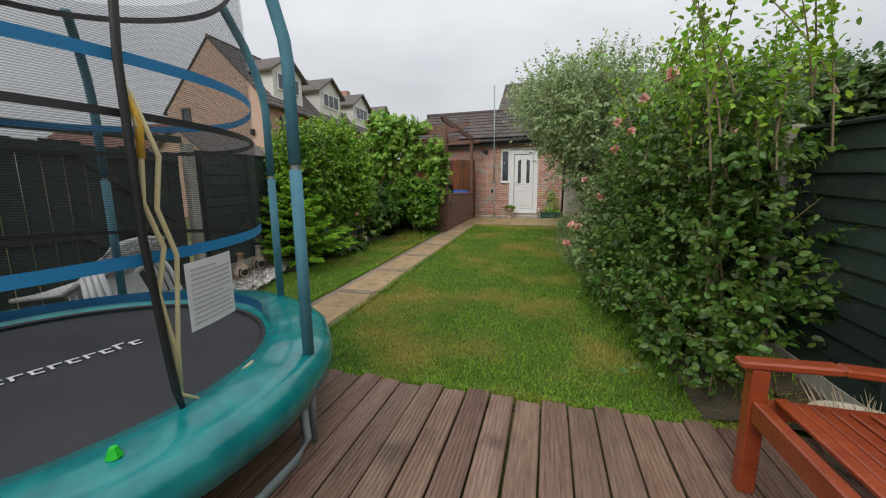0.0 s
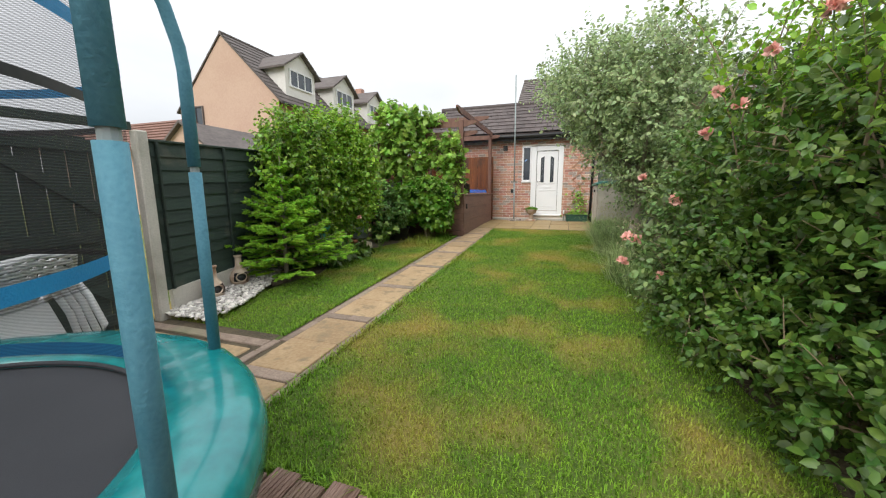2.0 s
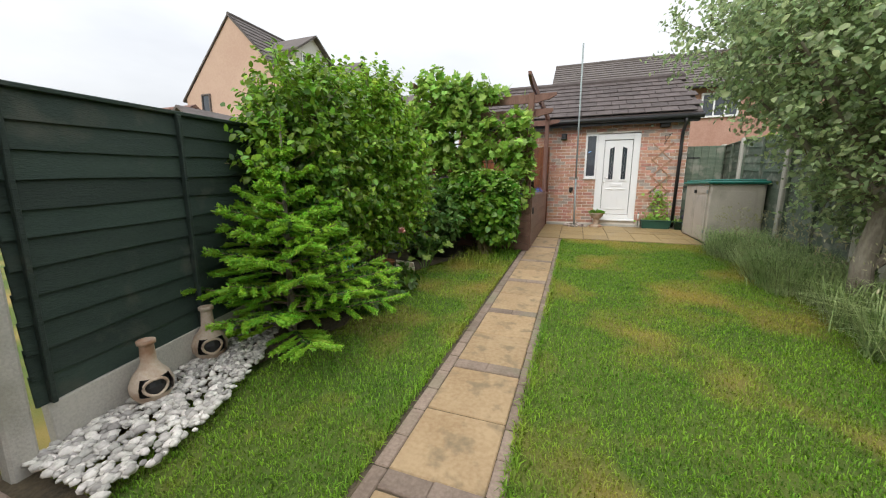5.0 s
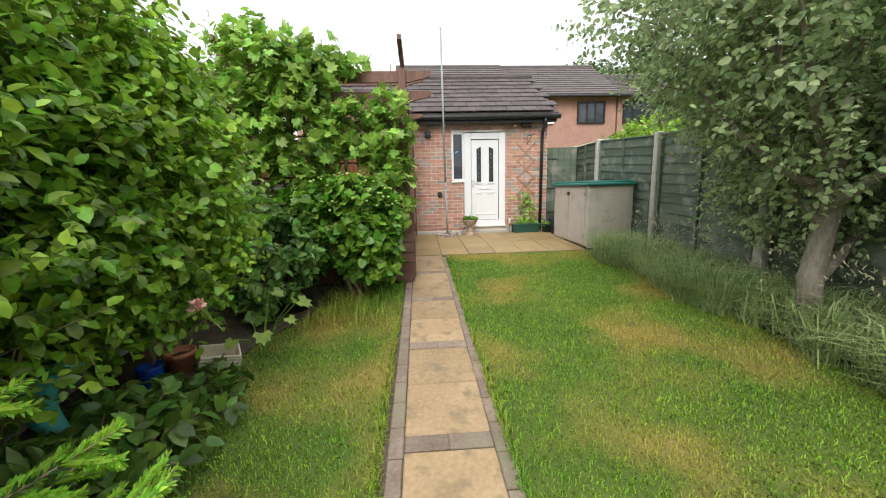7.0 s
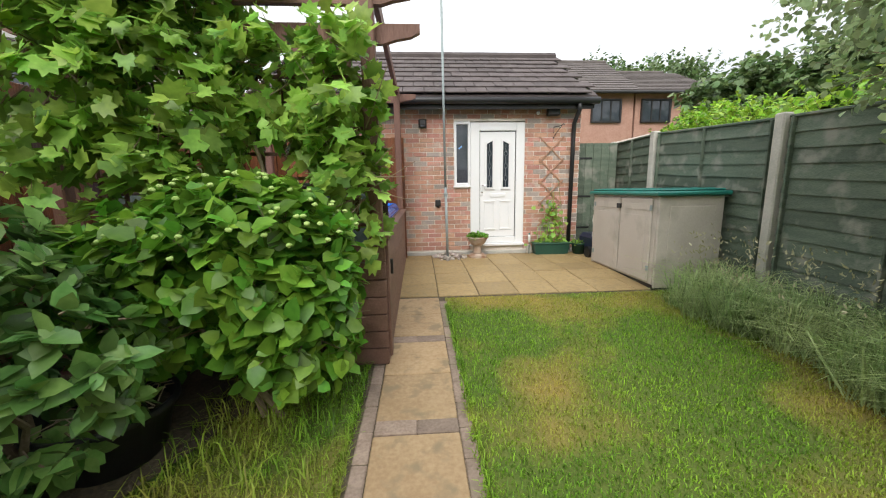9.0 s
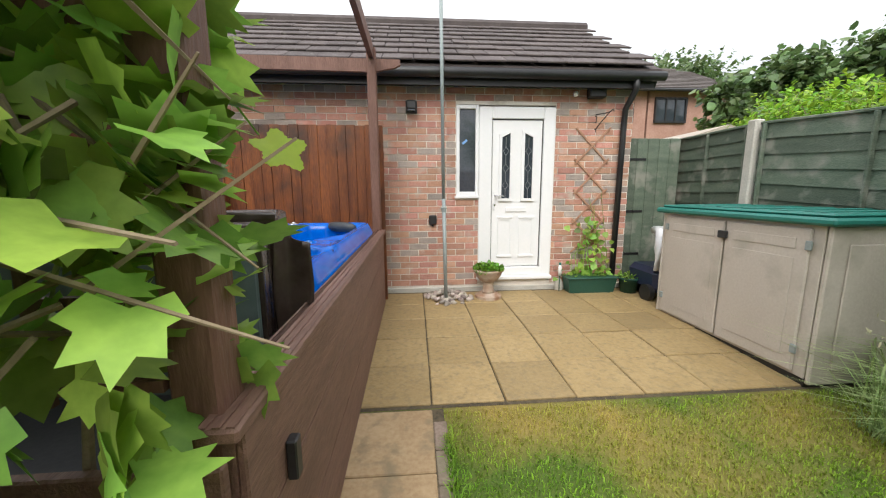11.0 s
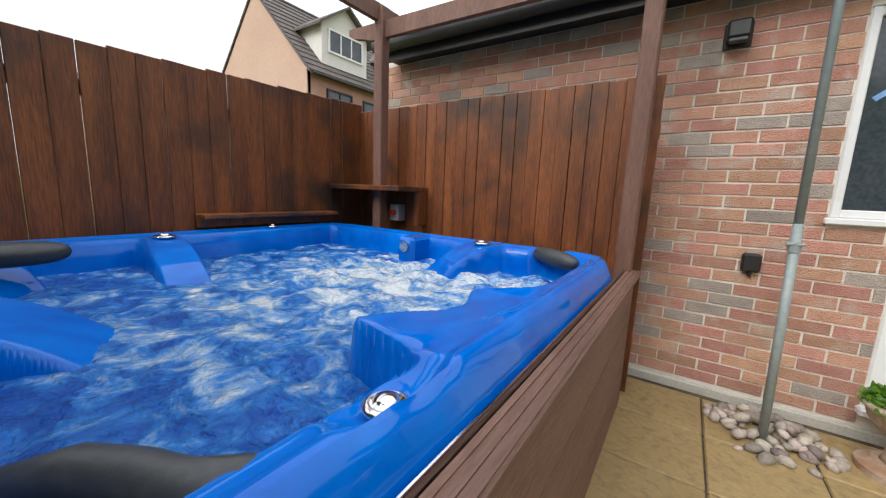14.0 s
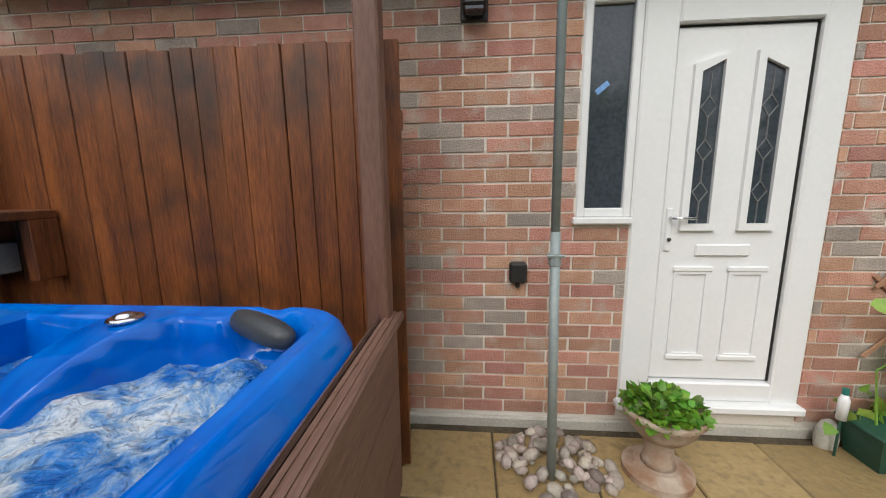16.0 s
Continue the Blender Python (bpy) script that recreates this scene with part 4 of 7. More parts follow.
mast = thing("steel_mast", (-1.81, 11.82, 0.25), "tall thin galvanised steel pole set in pebbles", "pole")
part("lower_tube", T([(-1.795, 11.8, 0.22), (-1.815, 11.82, 1.4)], 0.021, 10), M_STEEL, mast, smooth=True)
part("upper_tube", T([(-1.815, 11.82, 1.3), (-1.84, 11.84, 4.42)], 0.019, 10), M_STEEL, mast, smooth=True)
part("clamp", T([(-1.813, 11.82, 1.26), (-1.815, 11.82, 1.31)], 0.027, 10), M_STEEL, mast)
part("bolt", T([(-1.85, 11.8, 1.3), (-1.78, 11.8, 1.3)], 0.008, 6), M_STEEL, mast)

# ---- hot tub corner: fence, pergola, cabinet, tub ----
def board_fence(name, p, q, z0, z1, n, label, near_top=None):
    root = thing(name, (p[0], p[1], z0), label, "fence panel", kind="structure")
    d = Vector((q[0] - p[0], q[1] - p[1], 0))
    ang = math.degrees(math.atan2(d.y, d.x))
    w = d.length / n
    shared = [finish("board", B(0.001, w - 0.001, -0.011, 0.011, 0, z1 - z0 + dz, bevel=0.003), M_TUBFENCE) for dz in (0, 0.004, -0.004, 0.002)]
    for i in range(n):
        a = Vector((p[0], p[1], 0)) + d * (i / n)
        ob = new("board", shared[(i * 7) % 4])
        top = z1 if near_top is None else near_top + (z1 - near_top) * i / n
        ob.matrix_basis = pose(a.x, a.y, z0, 0, random.uniform(-0.12, 0.12), ang) @ Matrix.Diagonal((1, 1, (top - z0) / (z1 - z0), 1))
        adopt(ob, root)
    nrm = Vector((-d.y, d.x, 0)).normalized() * 0.03
    for z in (z0 + 0.3, z1 - 0.3):
        part("rail", beam(bmesh.new(), Vector((p[0], p[1], z)) + nrm, Vector((q[0], q[1], z)) + nrm, 0.04, 0.08), M_TUBFENCE, root)
    return root


board_fence("tub_fence_north", (-4.86, 11.83), (-2.45, 11.83), 0.28, 2.165, 25, "red-brown stained vertical board fence before the brick wall")
board_fence("tub_fence_west", (-4.86, 8.3), (-4.86, 11.84), 0.25, 2.23, 30, "red-brown stained vertical board fence with narrow gaps", 2.08)
PG = [(-2.53, 8.55), (-2.53, 11.68), (-4.4, 11.62), (-4.5, 8.55)]
perg = thing("pergola", (-3.5, 10.1, 0.2), "brown stained timber pergola over the hot tub", "pergola")
for x, y in PG:
    part("post", beam(bmesh.new(), (x, y, g(y)), (x, y, 2.65 if y < 9 and x > -3 else 2.86), 0.09, 0.09, 0.008), M_PERGOLA, perg)
def rafter(a, b, z, w=0.045, h=0.12):
    """A beam whose ends are cut to a curve below."""
    a, b = Vector((*a, z)), Vector((*b, z))
    d = (b - a)
    ln = d.length
    prof = [(0, 0.5), (ln, 0.5), (ln, 0.1), (ln - 0.06, -0.15), (ln - 0.16, -0.3), (ln - 0.24, -0.5), (0.24, -0.5), (0.16, -0.3), (0.06, -0.15), (0, 0.1)]
    bm = bmesh.new()
    u = d.normalized()
    s = Vector((-u.y, u.x, 0)) * w / 2
    f = [bm.verts.new(a + u * t + s + Vector((0, 0, k * h))) for t, k in prof]
    r = [bm.verts.new(a + u * t - s + Vector((0, 0, k * h))) for t, k in prof]
    bm.faces.new(f)
    bm.faces.new(list(reversed(r)))
    for i in range(len(prof)):
        j = (i + 1) % len(prof)
        bm.faces.new((f[i], r[i], r[j], f[j]))
    bmesh.ops.recalc_face_normals(bm, faces=bm.faces[:])
    return part("beam", bm, M_PERGOLA, perg)
rafter((-4.75, 11.62), (-2.25, 11.69), 2.7)
rafter((-4.75, 8.55), (-2.2, 8.55), 2.56)
rafter((-4.75, 8.62), (-2.2, 8.62), 2.36)
rafter((-2.53, 8.2), (-2.53, 11.95), 2.82)
rafter((-4.42, 8.2), (-4.42, 11.95), 2.82)
rafter((-4.75, 10.1), (-2.25, 10.1), 2.94)

cab = thing("tub_cabinet", (-3.6, 8.5, 0.2), "brown timber surround boxed round the hot tub", "tub surround")
def hull_board(name, pts, material, parent):
    bm = bmesh.new()
    vs = [bm.verts.new(p) for p in pts]
    bmesh.ops.convex_hull(bm, input=vs)
    return part(name, bm, material, parent)
for i in range(3):
    def zz(y, k):
        return g(y) + 0.03 + (1.048 - g(y) - 0.03) * k
    k0, k1 = i / 3 + 0.004, (i + 1) / 3 - 0.004
    hull_board("side_board", [(x, y, zz(y, k)) for x in (-2.49, -2.468) for y in (8.5, 11.7) for k in (k0, k1)], M_CAB, cab)
part("core", B(-4.8, -2.492, 8.54, 11.72, 0.1, 0.8), M_BLACK, cab)
for i in range(7):
    z0 = g(8.46) + 0.02 + i * 0.122
    part("front_board", B(-4.7, -2.47, 8.455, 8.48, z0, z0 + 0.114, bevel=0.004), M_CAB, cab)
cap = part("cap_rail", B(-2.515, -2.44, 8.46, 11.72, 1.05, 1.08, bevel=0.006), M_CAB, cab, "grooved brown deck-board capping")
for i in range(3):
    x = -2.508 + i * 0.024
    part("ridge", B(x, x + 0.014, 8.465, 11.715, 1.08, 1.084), M_CAB, cap)
part("edge_trim", B(-2.521, -2.517, 8.6, 11.7, 1.06, 1.1), M_CHROME, cab, "bright metal edge strip")
part("step_panel", B(-2.468, -2.45, 8.5, 8.62, 0.2, 1.045, bevel=0.004), M_CAB, cab)
hd2 = part("latch", B(-2.467, -2.44, 8.72, 8.76, 0.75, 0.86, bevel=0.004), M_BLACK, cab, "black latch")

TUB = (-4.8, -2.53, 9.21, 11.5)


def sm(a, b, t):
    t = max(0.0, min(1.0, (t - a) / (b - a)))
    return t * t * (3 - 2 * t)


def tub_height(x, y):
    """The moulded shell: a rolled rim, a shelf, steep walls and the arms between seats."""
    cx, cy = (TUB[0] + TUB[1]) / 2, (TUB[2] + TUB[3]) / 2
    hx, hy, r = (TUB[1] - TUB[0]) / 2, (TUB[3] - TUB[2]) / 2, 0.2
    qx, qy = abs(x - cx) - (hx - r), abs(y - cy) - (hy - r)
    d = r - math.hypot(max(qx, 0), max(qy, 0)) - min(max(qx, qy), 0)
    z = 1.1 + 0.085 * sm(0, 0.045, d) - 0.012 * sm(0.06, 0.085, d) - 0.012 * sm(0.09, 0.16, d)
    shelf = 0.12
    if x > cx + 0.3:
        # the broad arm on the patio side, with a crisp tip towards the near end
        arm = sm(9.945, 10.0, y) * (1 - sm(10.54, 10.7, y))
        dip = 0.1 * math.sin(math.pi * max(0.0, min(1.0, (y - 10.0) / 0.6))) ** 1.5
        shelf += (0.245 - dip) * arm
        z += 0.012 * arm * sm(0.1, 0.2, d) * (1 - sm(10.0, 10.25, y)) - 0.03 * arm * sm(10.1, 10.5, y) * sm(0.06, 0.16, d)
        seat = (1 - sm(9.9, 9.97, y)) * sm(9.68, 9.76, y)
        z -= 0.04 * seat * sm(0.045, 0.07, d)
        shelf += 0.05 * seat
    low = z + (0.74 - z) * sm(shelf, shelf + 0.075, d)
    # arms that slope from the rim down to the water: root, tip, half width, root height
    for ax, ay, bx, by, w, za in ((-3.25, 11.36, -3.42, 10.98, 0.13, 1.18), (-4.6, 10.16, -4.02, 10.08, 0.12, 1.175), (-3.72, 9.36, -3.5, 9.72, 0.17, 1.17), (-4.55, 9.5, -4.3, 9.62, 0.14, 1.16)):
        ux_, uy_ = bx - ax, by - ay
        ll = ux_ * ux_ + uy_ * uy_
        k = max(0.0, min(1.0, ((x - ax) * ux_ + (y - ay) * uy_) / ll))
        e = math.hypot(x - ax - k * ux_, y - ay - k * uy_) / w
        if e < 1:
            low = max(low, low + (za - 0.2 * k * k - low) * (1 - sm(0.72, 1.0, e)))
    for px_, py_, rx, depth in ((-2.635, 9.83, 0.085, 0.012), (-2.84, 11.3, 0.17, 0.14), (-2.75, 9.37, 0.17, 0.1)):
        e = math.hypot(x - px_, y - py_) / rx
        low -= depth * (1 - sm(0.6, 1.0, e)) * (1 if low > 1.05 else 0)
    return low


def grid_mesh(x0, x1, y0, y1, nx, ny, fz):
    xs, ys = np.linspace(x0, x1, nx), np.linspace(y0, y1, ny)
    v = np.array([(x, y, fz(x, y)) for y in ys for x in xs])
    i, j = np.meshgrid(np.arange(nx - 1), np.arange(ny - 1))
    a = (j * nx + i).ravel()
    return v, np.stack([a, a + 1, a + 1 + nx, a + nx], 1).ravel()


tub = thing("hot_tub", (-3.66, 10.4, 0.5), "blue marbled acrylic hot tub full of bubbling water", "hot tub")
cx, cy = (TUB[0] + TUB[1]) / 2, (TUB[2] + TUB[3]) / 2
hx, hy = (TUB[1] - TUB[0]) / 2, (TUB[3] - TUB[2]) / 2


def rim_point(t, r=0.2):
    """Where a ray at angle t from the middle leaves the rounded outline."""
    c, s_ = abs(math.cos(t)), abs(math.sin(t))
    k = min(hx / max(c, 1e-6), hy / max(s_, 1e-6))
    x, y = c * k, s_ * k
    if x > hx - r and y > hy - r:
        ox, oy = hx - r, hy - r
        b_ = c * ox + s_ * oy
        k = b_ + math.sqrt(max(0, b_ * b_ - (ox * ox + oy * oy - r * r)))
    return math.cos(t) * k, math.sin(t) * k


NT, NK = 760, 110
ks = [1 - (1 - q) ** 0.8 for q in np.linspace(0.12, 1, NK)]
v = []
for t in np.linspace(0, 2 * math.pi, NT, endpoint=False):
    ex, ey = rim_point(t)
    for k in ks:
        x, y = cx + ex * k, cy + ey * k
        v.append((x, y, tub_height(x, y)))
    v.append((cx + ex * 1.002, cy + ey * 1.002, 1.0))
NK2 = NK + 1
f = []
for a in range(NT):
    b_ = (a + 1) % NT
    for k in range(NK2 - 1):
        f += [a * NK2 + k, a * NK2 + k + 1, b_ * NK2 + k + 1, b_ * NK2 + k]
adopt(new("shell", mesh_np("shell", np.array(v), np.array(f), 4, M_ACRYL, True)), tub)
# water
M_WATER = bpy.data.materials.new("foaming_water")
M_WATER.use_nodes = True
n, l = M_WATER.node_tree.nodes, M_WATER.node_tree.links
b = n["Principled BSDF"]
geo = n.new("ShaderNodeNewGeometry")
warp = n.new("ShaderNodeTexNoise")
warp.inputs["Scale"].default_value, warp.inputs["Detail"].default_value = 3.0, 3.0
addv = n.new("ShaderNodeMixRGB")
addv.blend_type, addv.inputs[0].default_value = "ADD", 0.1
foam = n.new("ShaderNodeTexNoise")
foam.inputs["Scale"].default_value, foam.inputs["Detail"].default_value, foam.inputs["Distortion"].default_value = 8.0, 14.0, 0.45
foam.inputs["Roughness"].default_value = 0.66
dist = n.new("ShaderNodeVectorMath")
dist.operation = "DISTANCE"
dist.inputs[1].default_value = (-3.4, 10.8, 1.03)
near = n.new("ShaderNodeMapRange")
near.inputs[1].default_value, near.inputs[2].default_value, near.inputs[3].default_value, near.inputs[4].default_value = 0.25, 1.25, 0.17, 0.025
sumf = n.new("ShaderNodeMath")
sumf.operation = "ADD"
ramp = n.new("ShaderNodeValToRGB")
els = ramp.color_ramp.elements
els[0].position, els[0].color = 0.46, (0.0, 0.085, 0.45, 1)
els[1].position, els[1].color = 0.74, (0.74, 0.81, 0.87, 1)
e = els.new(0.56)
e.color = (0.02, 0.21, 0.66, 1)
e = els.new(0.65)
e.color = (0.27, 0.46, 0.72, 1)
bp = n.new("ShaderNodeBump")
bp.inputs["Strength"].default_value, bp.inputs["Distance"].default_value = 0.9, 0.05
l.new(geo.outputs["Position"], warp.inputs["Vector"])
l.new(geo.outputs["Position"], addv.inputs[1])
l.new(warp.outputs["Color"], addv.inputs[2])
l.new(addv.outputs[0], foam.inputs["Vector"])
l.new(geo.outputs["Position"], dist.inputs[0])
l.new(dist.outputs["Value"], near.inputs[0])
l.new(foam.outputs[0], sumf.inputs[0])
l.new(near.outputs[0], sumf.inputs[1])
l.new(sumf.outputs[0], ramp.inputs[0])
l.new(ramp.outputs[0], b.inputs["Base Color"])
rip = n.new("ShaderNodeTexNoise")
rip.inputs["Scale"].default_value, rip.inputs["Detail"].default_value, rip.inputs["Distortion"].default_value = 20.0, 3.0, 1.0
l.new(geo.outputs["Position"], rip.inputs["Vector"])
bp2 = n.new("ShaderNodeBump")
bp2.inputs["Strength"].default_value, bp2.inputs["Distance"].default_value = 1.0, 0.05
l.new(rip.outputs[0], bp2.inputs["Height"])
l.new(bp2.outputs[0], bp.inputs["Normal"])
l.new(foam.outputs[0], bp.inputs["Height"])
l.new(bp.outputs[0], b.inputs["Normal"])
b.inputs["Roughness"].default_value = 0.07
v, f = grid_mesh(TUB[0] + 0.1, TUB[1] - 0.1, TUB[2] + 0.1, TUB[3] - 0.1, 150, 150,
                 lambda x, y: 1.025 + 0.02 * noise.fractal((x * 6, y * 6, 2.0), 0.7, 2.3, 6) * (1.6 if (x + 3.35) ** 2 + (y - 10.95) ** 2 < 0.5 else 0.8))
adopt(new("water", mesh_np("water", v, f, 4, M_WATER, True)), tub, "churning white-foamed water")


def jet(x, y, z, r=0.045):
    j = part("jet", lathe([(r * 0.3, -0.01), (r, 0.0), (r, 0.008), (r * 0.75, 0.014), (r * 0.55, 0.006), (r * 0.5, 0.02), (r * 0.2, 0.024)], (x, y, z), 20), M_CHROME, tub, "chrome jet cap", smooth=True)
    return j


for x, y, z, r in ((-3.26, 11.32, 1.185, 0.05), (-4.56, 10.16, 1.175, 0.05), (-2.635, 9.83, 1.1, 0.042), (-4.72, 10.86, 1.185, 0.035), (-3.7, 9.42, 1.165, 0.045)):
    jet(x, y, tub_height(x, y) + 0.004, r)
part("filter_housing", B(-3.83, -3.69, 11.2, 11.42, 0.95, 1.18, bevel=0.02), M_ACRYL, tub)
part("filter_dial", T([(-3.76, 11.185, 1.12), (-3.76, 11.205, 1.12)], 0.036, 16), M_CHROME, tub, "round silver dial")


M_REST = mat("dark_grey_foam", (0.03, 0.034, 0.038), (0.05, 0.055, 0.06), rough=0.45, bump=0.1)


def pillow(x, y, z, rz, rx=0):
    bm = bmesh.new()
    bmesh.ops.create_uvsphere(bm, u_segments=20, v_segments=12, radius=1)
    for v_ in bm.verts:
        c = v_.co
        v_.co = Vector((math.copysign(abs(c.x) ** 0.75, c.x) * 0.17, c.y * 0.055, math.copysign(abs(c.z) ** 0.7, c.z) * 0.045))
    bmesh.ops.transform(bm, matrix=pose(x, y, z, rx, 0, rz), verts=bm.verts[:])
    return part("headrest", bm, M_REST, tub, "dark grey foam headrest", smooth=True)


pillow(-2.83, 11.35, 1.15, -32, -30)
pillow(-4.36, 9.6, 1.18, 80, 20)
part("headrest", T([(-2.93, 9.42, 1.1), (-2.85, 9.5, 1.12), (-2.77, 9.535, 1.13), (-2.69, 9.56, 1.14), (-2.645, 9.6, 1.145), (-2.625, 9.66, 1.14)], [0.024, 0.034, 0.034, 0.033, 0.03, 0.016], 12), M_REST, tub, "long dark grey foam headrest", smooth=True)
part("skimmer_ring", lathe([(0.095, 0.0), (0.105, 0.012), (0.1, 0.022), (0.075, 0.024)], (-2.75, 9.37, 1.065), 28), M_REST, tub, smooth=True)
part("filter_lid", lathe([(0.066, 0.0), (0.066, 0.075), (0.071, 0.078), (0.071, 0.098), (0.064, 0.104), (0.0, 0.104)], (-2.75, 9.37, 1.07), 28), M_BLACK, tub, "black filter basket")
ctl = thing("isolator_switch", (-4.32, 11.75, 1.3), "grey isolator with a red and yellow switch under the shelf", "switch")
part("case", B(-4.38, -4.28, 11.72, 11.815, 1.22, 1.36, bevel=0.006), mat("grey_plastic", (0.4, 0.4, 0.4), rough=0.5, bump=0.05), ctl)
part("knob", T([(-4.33, 11.72, 1.29), (-4.33, 11.69, 1.29)], 0.025, 10), mat("red_plastic", (0.6, 0.03, 0.02), rough=0.4, bump=0), ctl, "red switch knob")
sh = thing("corner_shelf", (-4.5, 11.6, 1.4), "brown timber corner shelf on the fence", "shelf")
part("top", B(-4.84, -4.05, 11.45, 11.815, 1.47, 1.51, bevel=0.005), M_TUBFENCE, sh)
part("bracket", B(-4.1, -4.05, 11.7, 11.815, 1.2, 1.47, bevel=0.004), M_TUBFENCE, sh)
sh2 = thing("wall_shelf", (-4.75, 10.8, 1.3), "brown timber ledge on the fence above the tub", "shelf")
part("top", B(-4.848, -4.72, 10.42, 11.45, 1.25, 1.28, bevel=0.005), M_TUBFENCE, sh2)
part("batten", B(-4.848, -4.8, 10.42, 11.45, 1.19, 1.25, bevel=0.004), M_TUBFENCE, sh2)

# folded cover standing at the near end of the tub
cover = thing("tub_cover", (-3.6, 9.0, 0.9), "brown vinyl hot tub cover folded on edge, grey inside", "hot tub cover")


def cushion(name, x0, x1, y0, y1, z0, z1, material, label="", bulge=0.02):
    """A soft slab with puckered faces."""
    bm = bmesh.new()
    bmesh.ops.create_cube(bm, size=1)
    bmesh.ops.subdivide_edges(bm, edges=bm.edges[:], cuts=9, use_grid_fill=True)
    for v_ in bm.verts:
        c = v_.co.copy()
        k = noise.noise(c * 3 + Vector((x0 * 7, y0 * 3, z0))) * 0.6 + noise.noise(c * 9) * 0.25
        rnd = 1 - 0.012 * (abs(2 * c.x) ** 6 * abs(2 * c.z) ** 6)
        q = Vector((x0 + (c.x * rnd + 0.5) * (x1 - x0), y0 + (c.y + 0.5) * (y1 - y0), z0 + (c.z * rnd + 0.5) * (z1 - z0)))
        v_.co = q + c.normalized() * bulge * (0.5 + k)
    return part(name, bm, material, cover, label, smooth=True)


cushion("inner_face", -4.6, -2.645, 9.02, 9.042, 0.84, 1.405, M_VINYL_G, "grey-green lining", bulge=0.006)
cushion("panel", -4.6, -2.65, 9.047, 9.112, 0.84, 1.4, M_VINYL, bulge=0.01)
cushion("panel", -4.6, -2.65, 9.135, 9.222, 0.84, 1.405, M_VINYL, bulge=0.01)
cushion("fold", -4.6, -2.64, 9.05, 9.125, 1.406, 1.424, M_VINYL, bulge=0.01)
cushion("fold", -4.6, -2.61, 9.13, 9.24, 1.42, 1.46, M_VINYL, bulge=0.014)
cushion("lining_fold", -4.6, -2.85, 9.15, 9.23, 1.465, 1.485, M_VINYL_G, "grey-green lining", bulge=0.01)
cushion("end_flap", -2.645, -2.628, 9.047, 9.112, 0.86, 1.4, M_VINYL, "stitched brown vinyl end", bulge=0.006)
cushion("end_flap", -2.64, -2.615, 9.138, 9.225, 0.86, 1.405, M_VINYL, "stitched brown vinyl end", bulge=0.008)
bm = bmesh.new()
grid_f = []
for w in np.linspace(0, 1, 20):
    row = []
    for u in np.linspace(0, 1, 14):
        top = 1.385 + 0.03 * math.exp(-((u - 0.42) / 0.12) ** 2) - 0.03 * u
        row.append(bm.verts.new((-2.61 + 0.125 * u * (0.82 + 0.18 * w) + 0.012 * math.sin(6 * u + 2 * w) + 0.006 * math.sin(8 * w + 3 * u), 9.075 + 0.05 * u + 0.03 * math.sin(4.5 * u) * w, 0.9 + (top - 0.9) * w)))
    grid_f.append(row)
for ra, rb_ in zip(grid_f, grid_f[1:]):
    for k in range(13):
        bm.faces.new((ra[k], ra[k + 1], rb_[k + 1], rb_[k]))
fo = bmesh.ops.extrude_face_region(bm, geom=bm.faces[:])
bmesh.ops.translate(bm, verts=[q for q in fo["geom"] if isinstance(q, bmesh.types.BMVert)], vec=(-0.008, 0.003, 0))
bmesh.ops.recalc_face_normals(bm, faces=bm.faces[:])
part("corner_flap", bm, M_VINYL, cover, "curled brown vinyl corner flap", smooth=True)
part("stitching", T([(-2.604, 9.145, 1.205), (-2.602, 9.18, 1.215), (-2.604, 9.22, 1.235)], 0.0012, 4), M_EDGE, cover)
for yy in (9.155, 9.205):
    part("seam", T([(-2.606, yy, 0.9), (-2.603, yy + 0.003, 1.15), (-2.606, yy, 1.395)], 0.0025, 5), M_VINYL, cover)
part("seam", T([(-2.621, 9.1, 0.9), (-2.619, 9.102, 1.15), (-2.621, 9.1, 1.38)], 0.0025, 5), M_VINYL, cover)

cover.matrix_basis = Matrix.Translation((-0.02, 0.06, -0.05)) @ cover.matrix_basis

# ---- storage box, toy car, planters by the wall ----
sb = thing("storage_box", (0.75, 10.55, 0.24), "beige plastic garden storage box with a green lid", "storage box")
BX0, BX1, BY0, BY1 = 0.36, 1.12, 9.82, 11.3
zb = 0.235
part("side_panel", B(BX0, BX0 + 0.03, BY0 + 0.035, BY1 - 0.035, zb + 0.03, 1.26, bevel=0.004), M_BOX, sb)
part("back_panel", B(BX1 - 0.03, BX1, BY0 + 0.02, BY1, zb, 1.26, bevel=0.008), M_BOX, sb)
part("end_panel", B(BX0, BX1 - 0.03, BY0, BY0 + 0.03, zb, 1.26, bevel=0.008), M_BOX, sb)
part("end_panel", B(BX0, BX1 - 0.03, BY1 - 0.03, BY1, zb, 1.26, bevel=0.008), M_BOX, sb)
part("plinth", B(BX0 + 0.005, BX1 - 0.03, BY0 + 0.03, BY1 - 0.03, zb - 0.03, zb + 0.028), M_BLACK, sb)
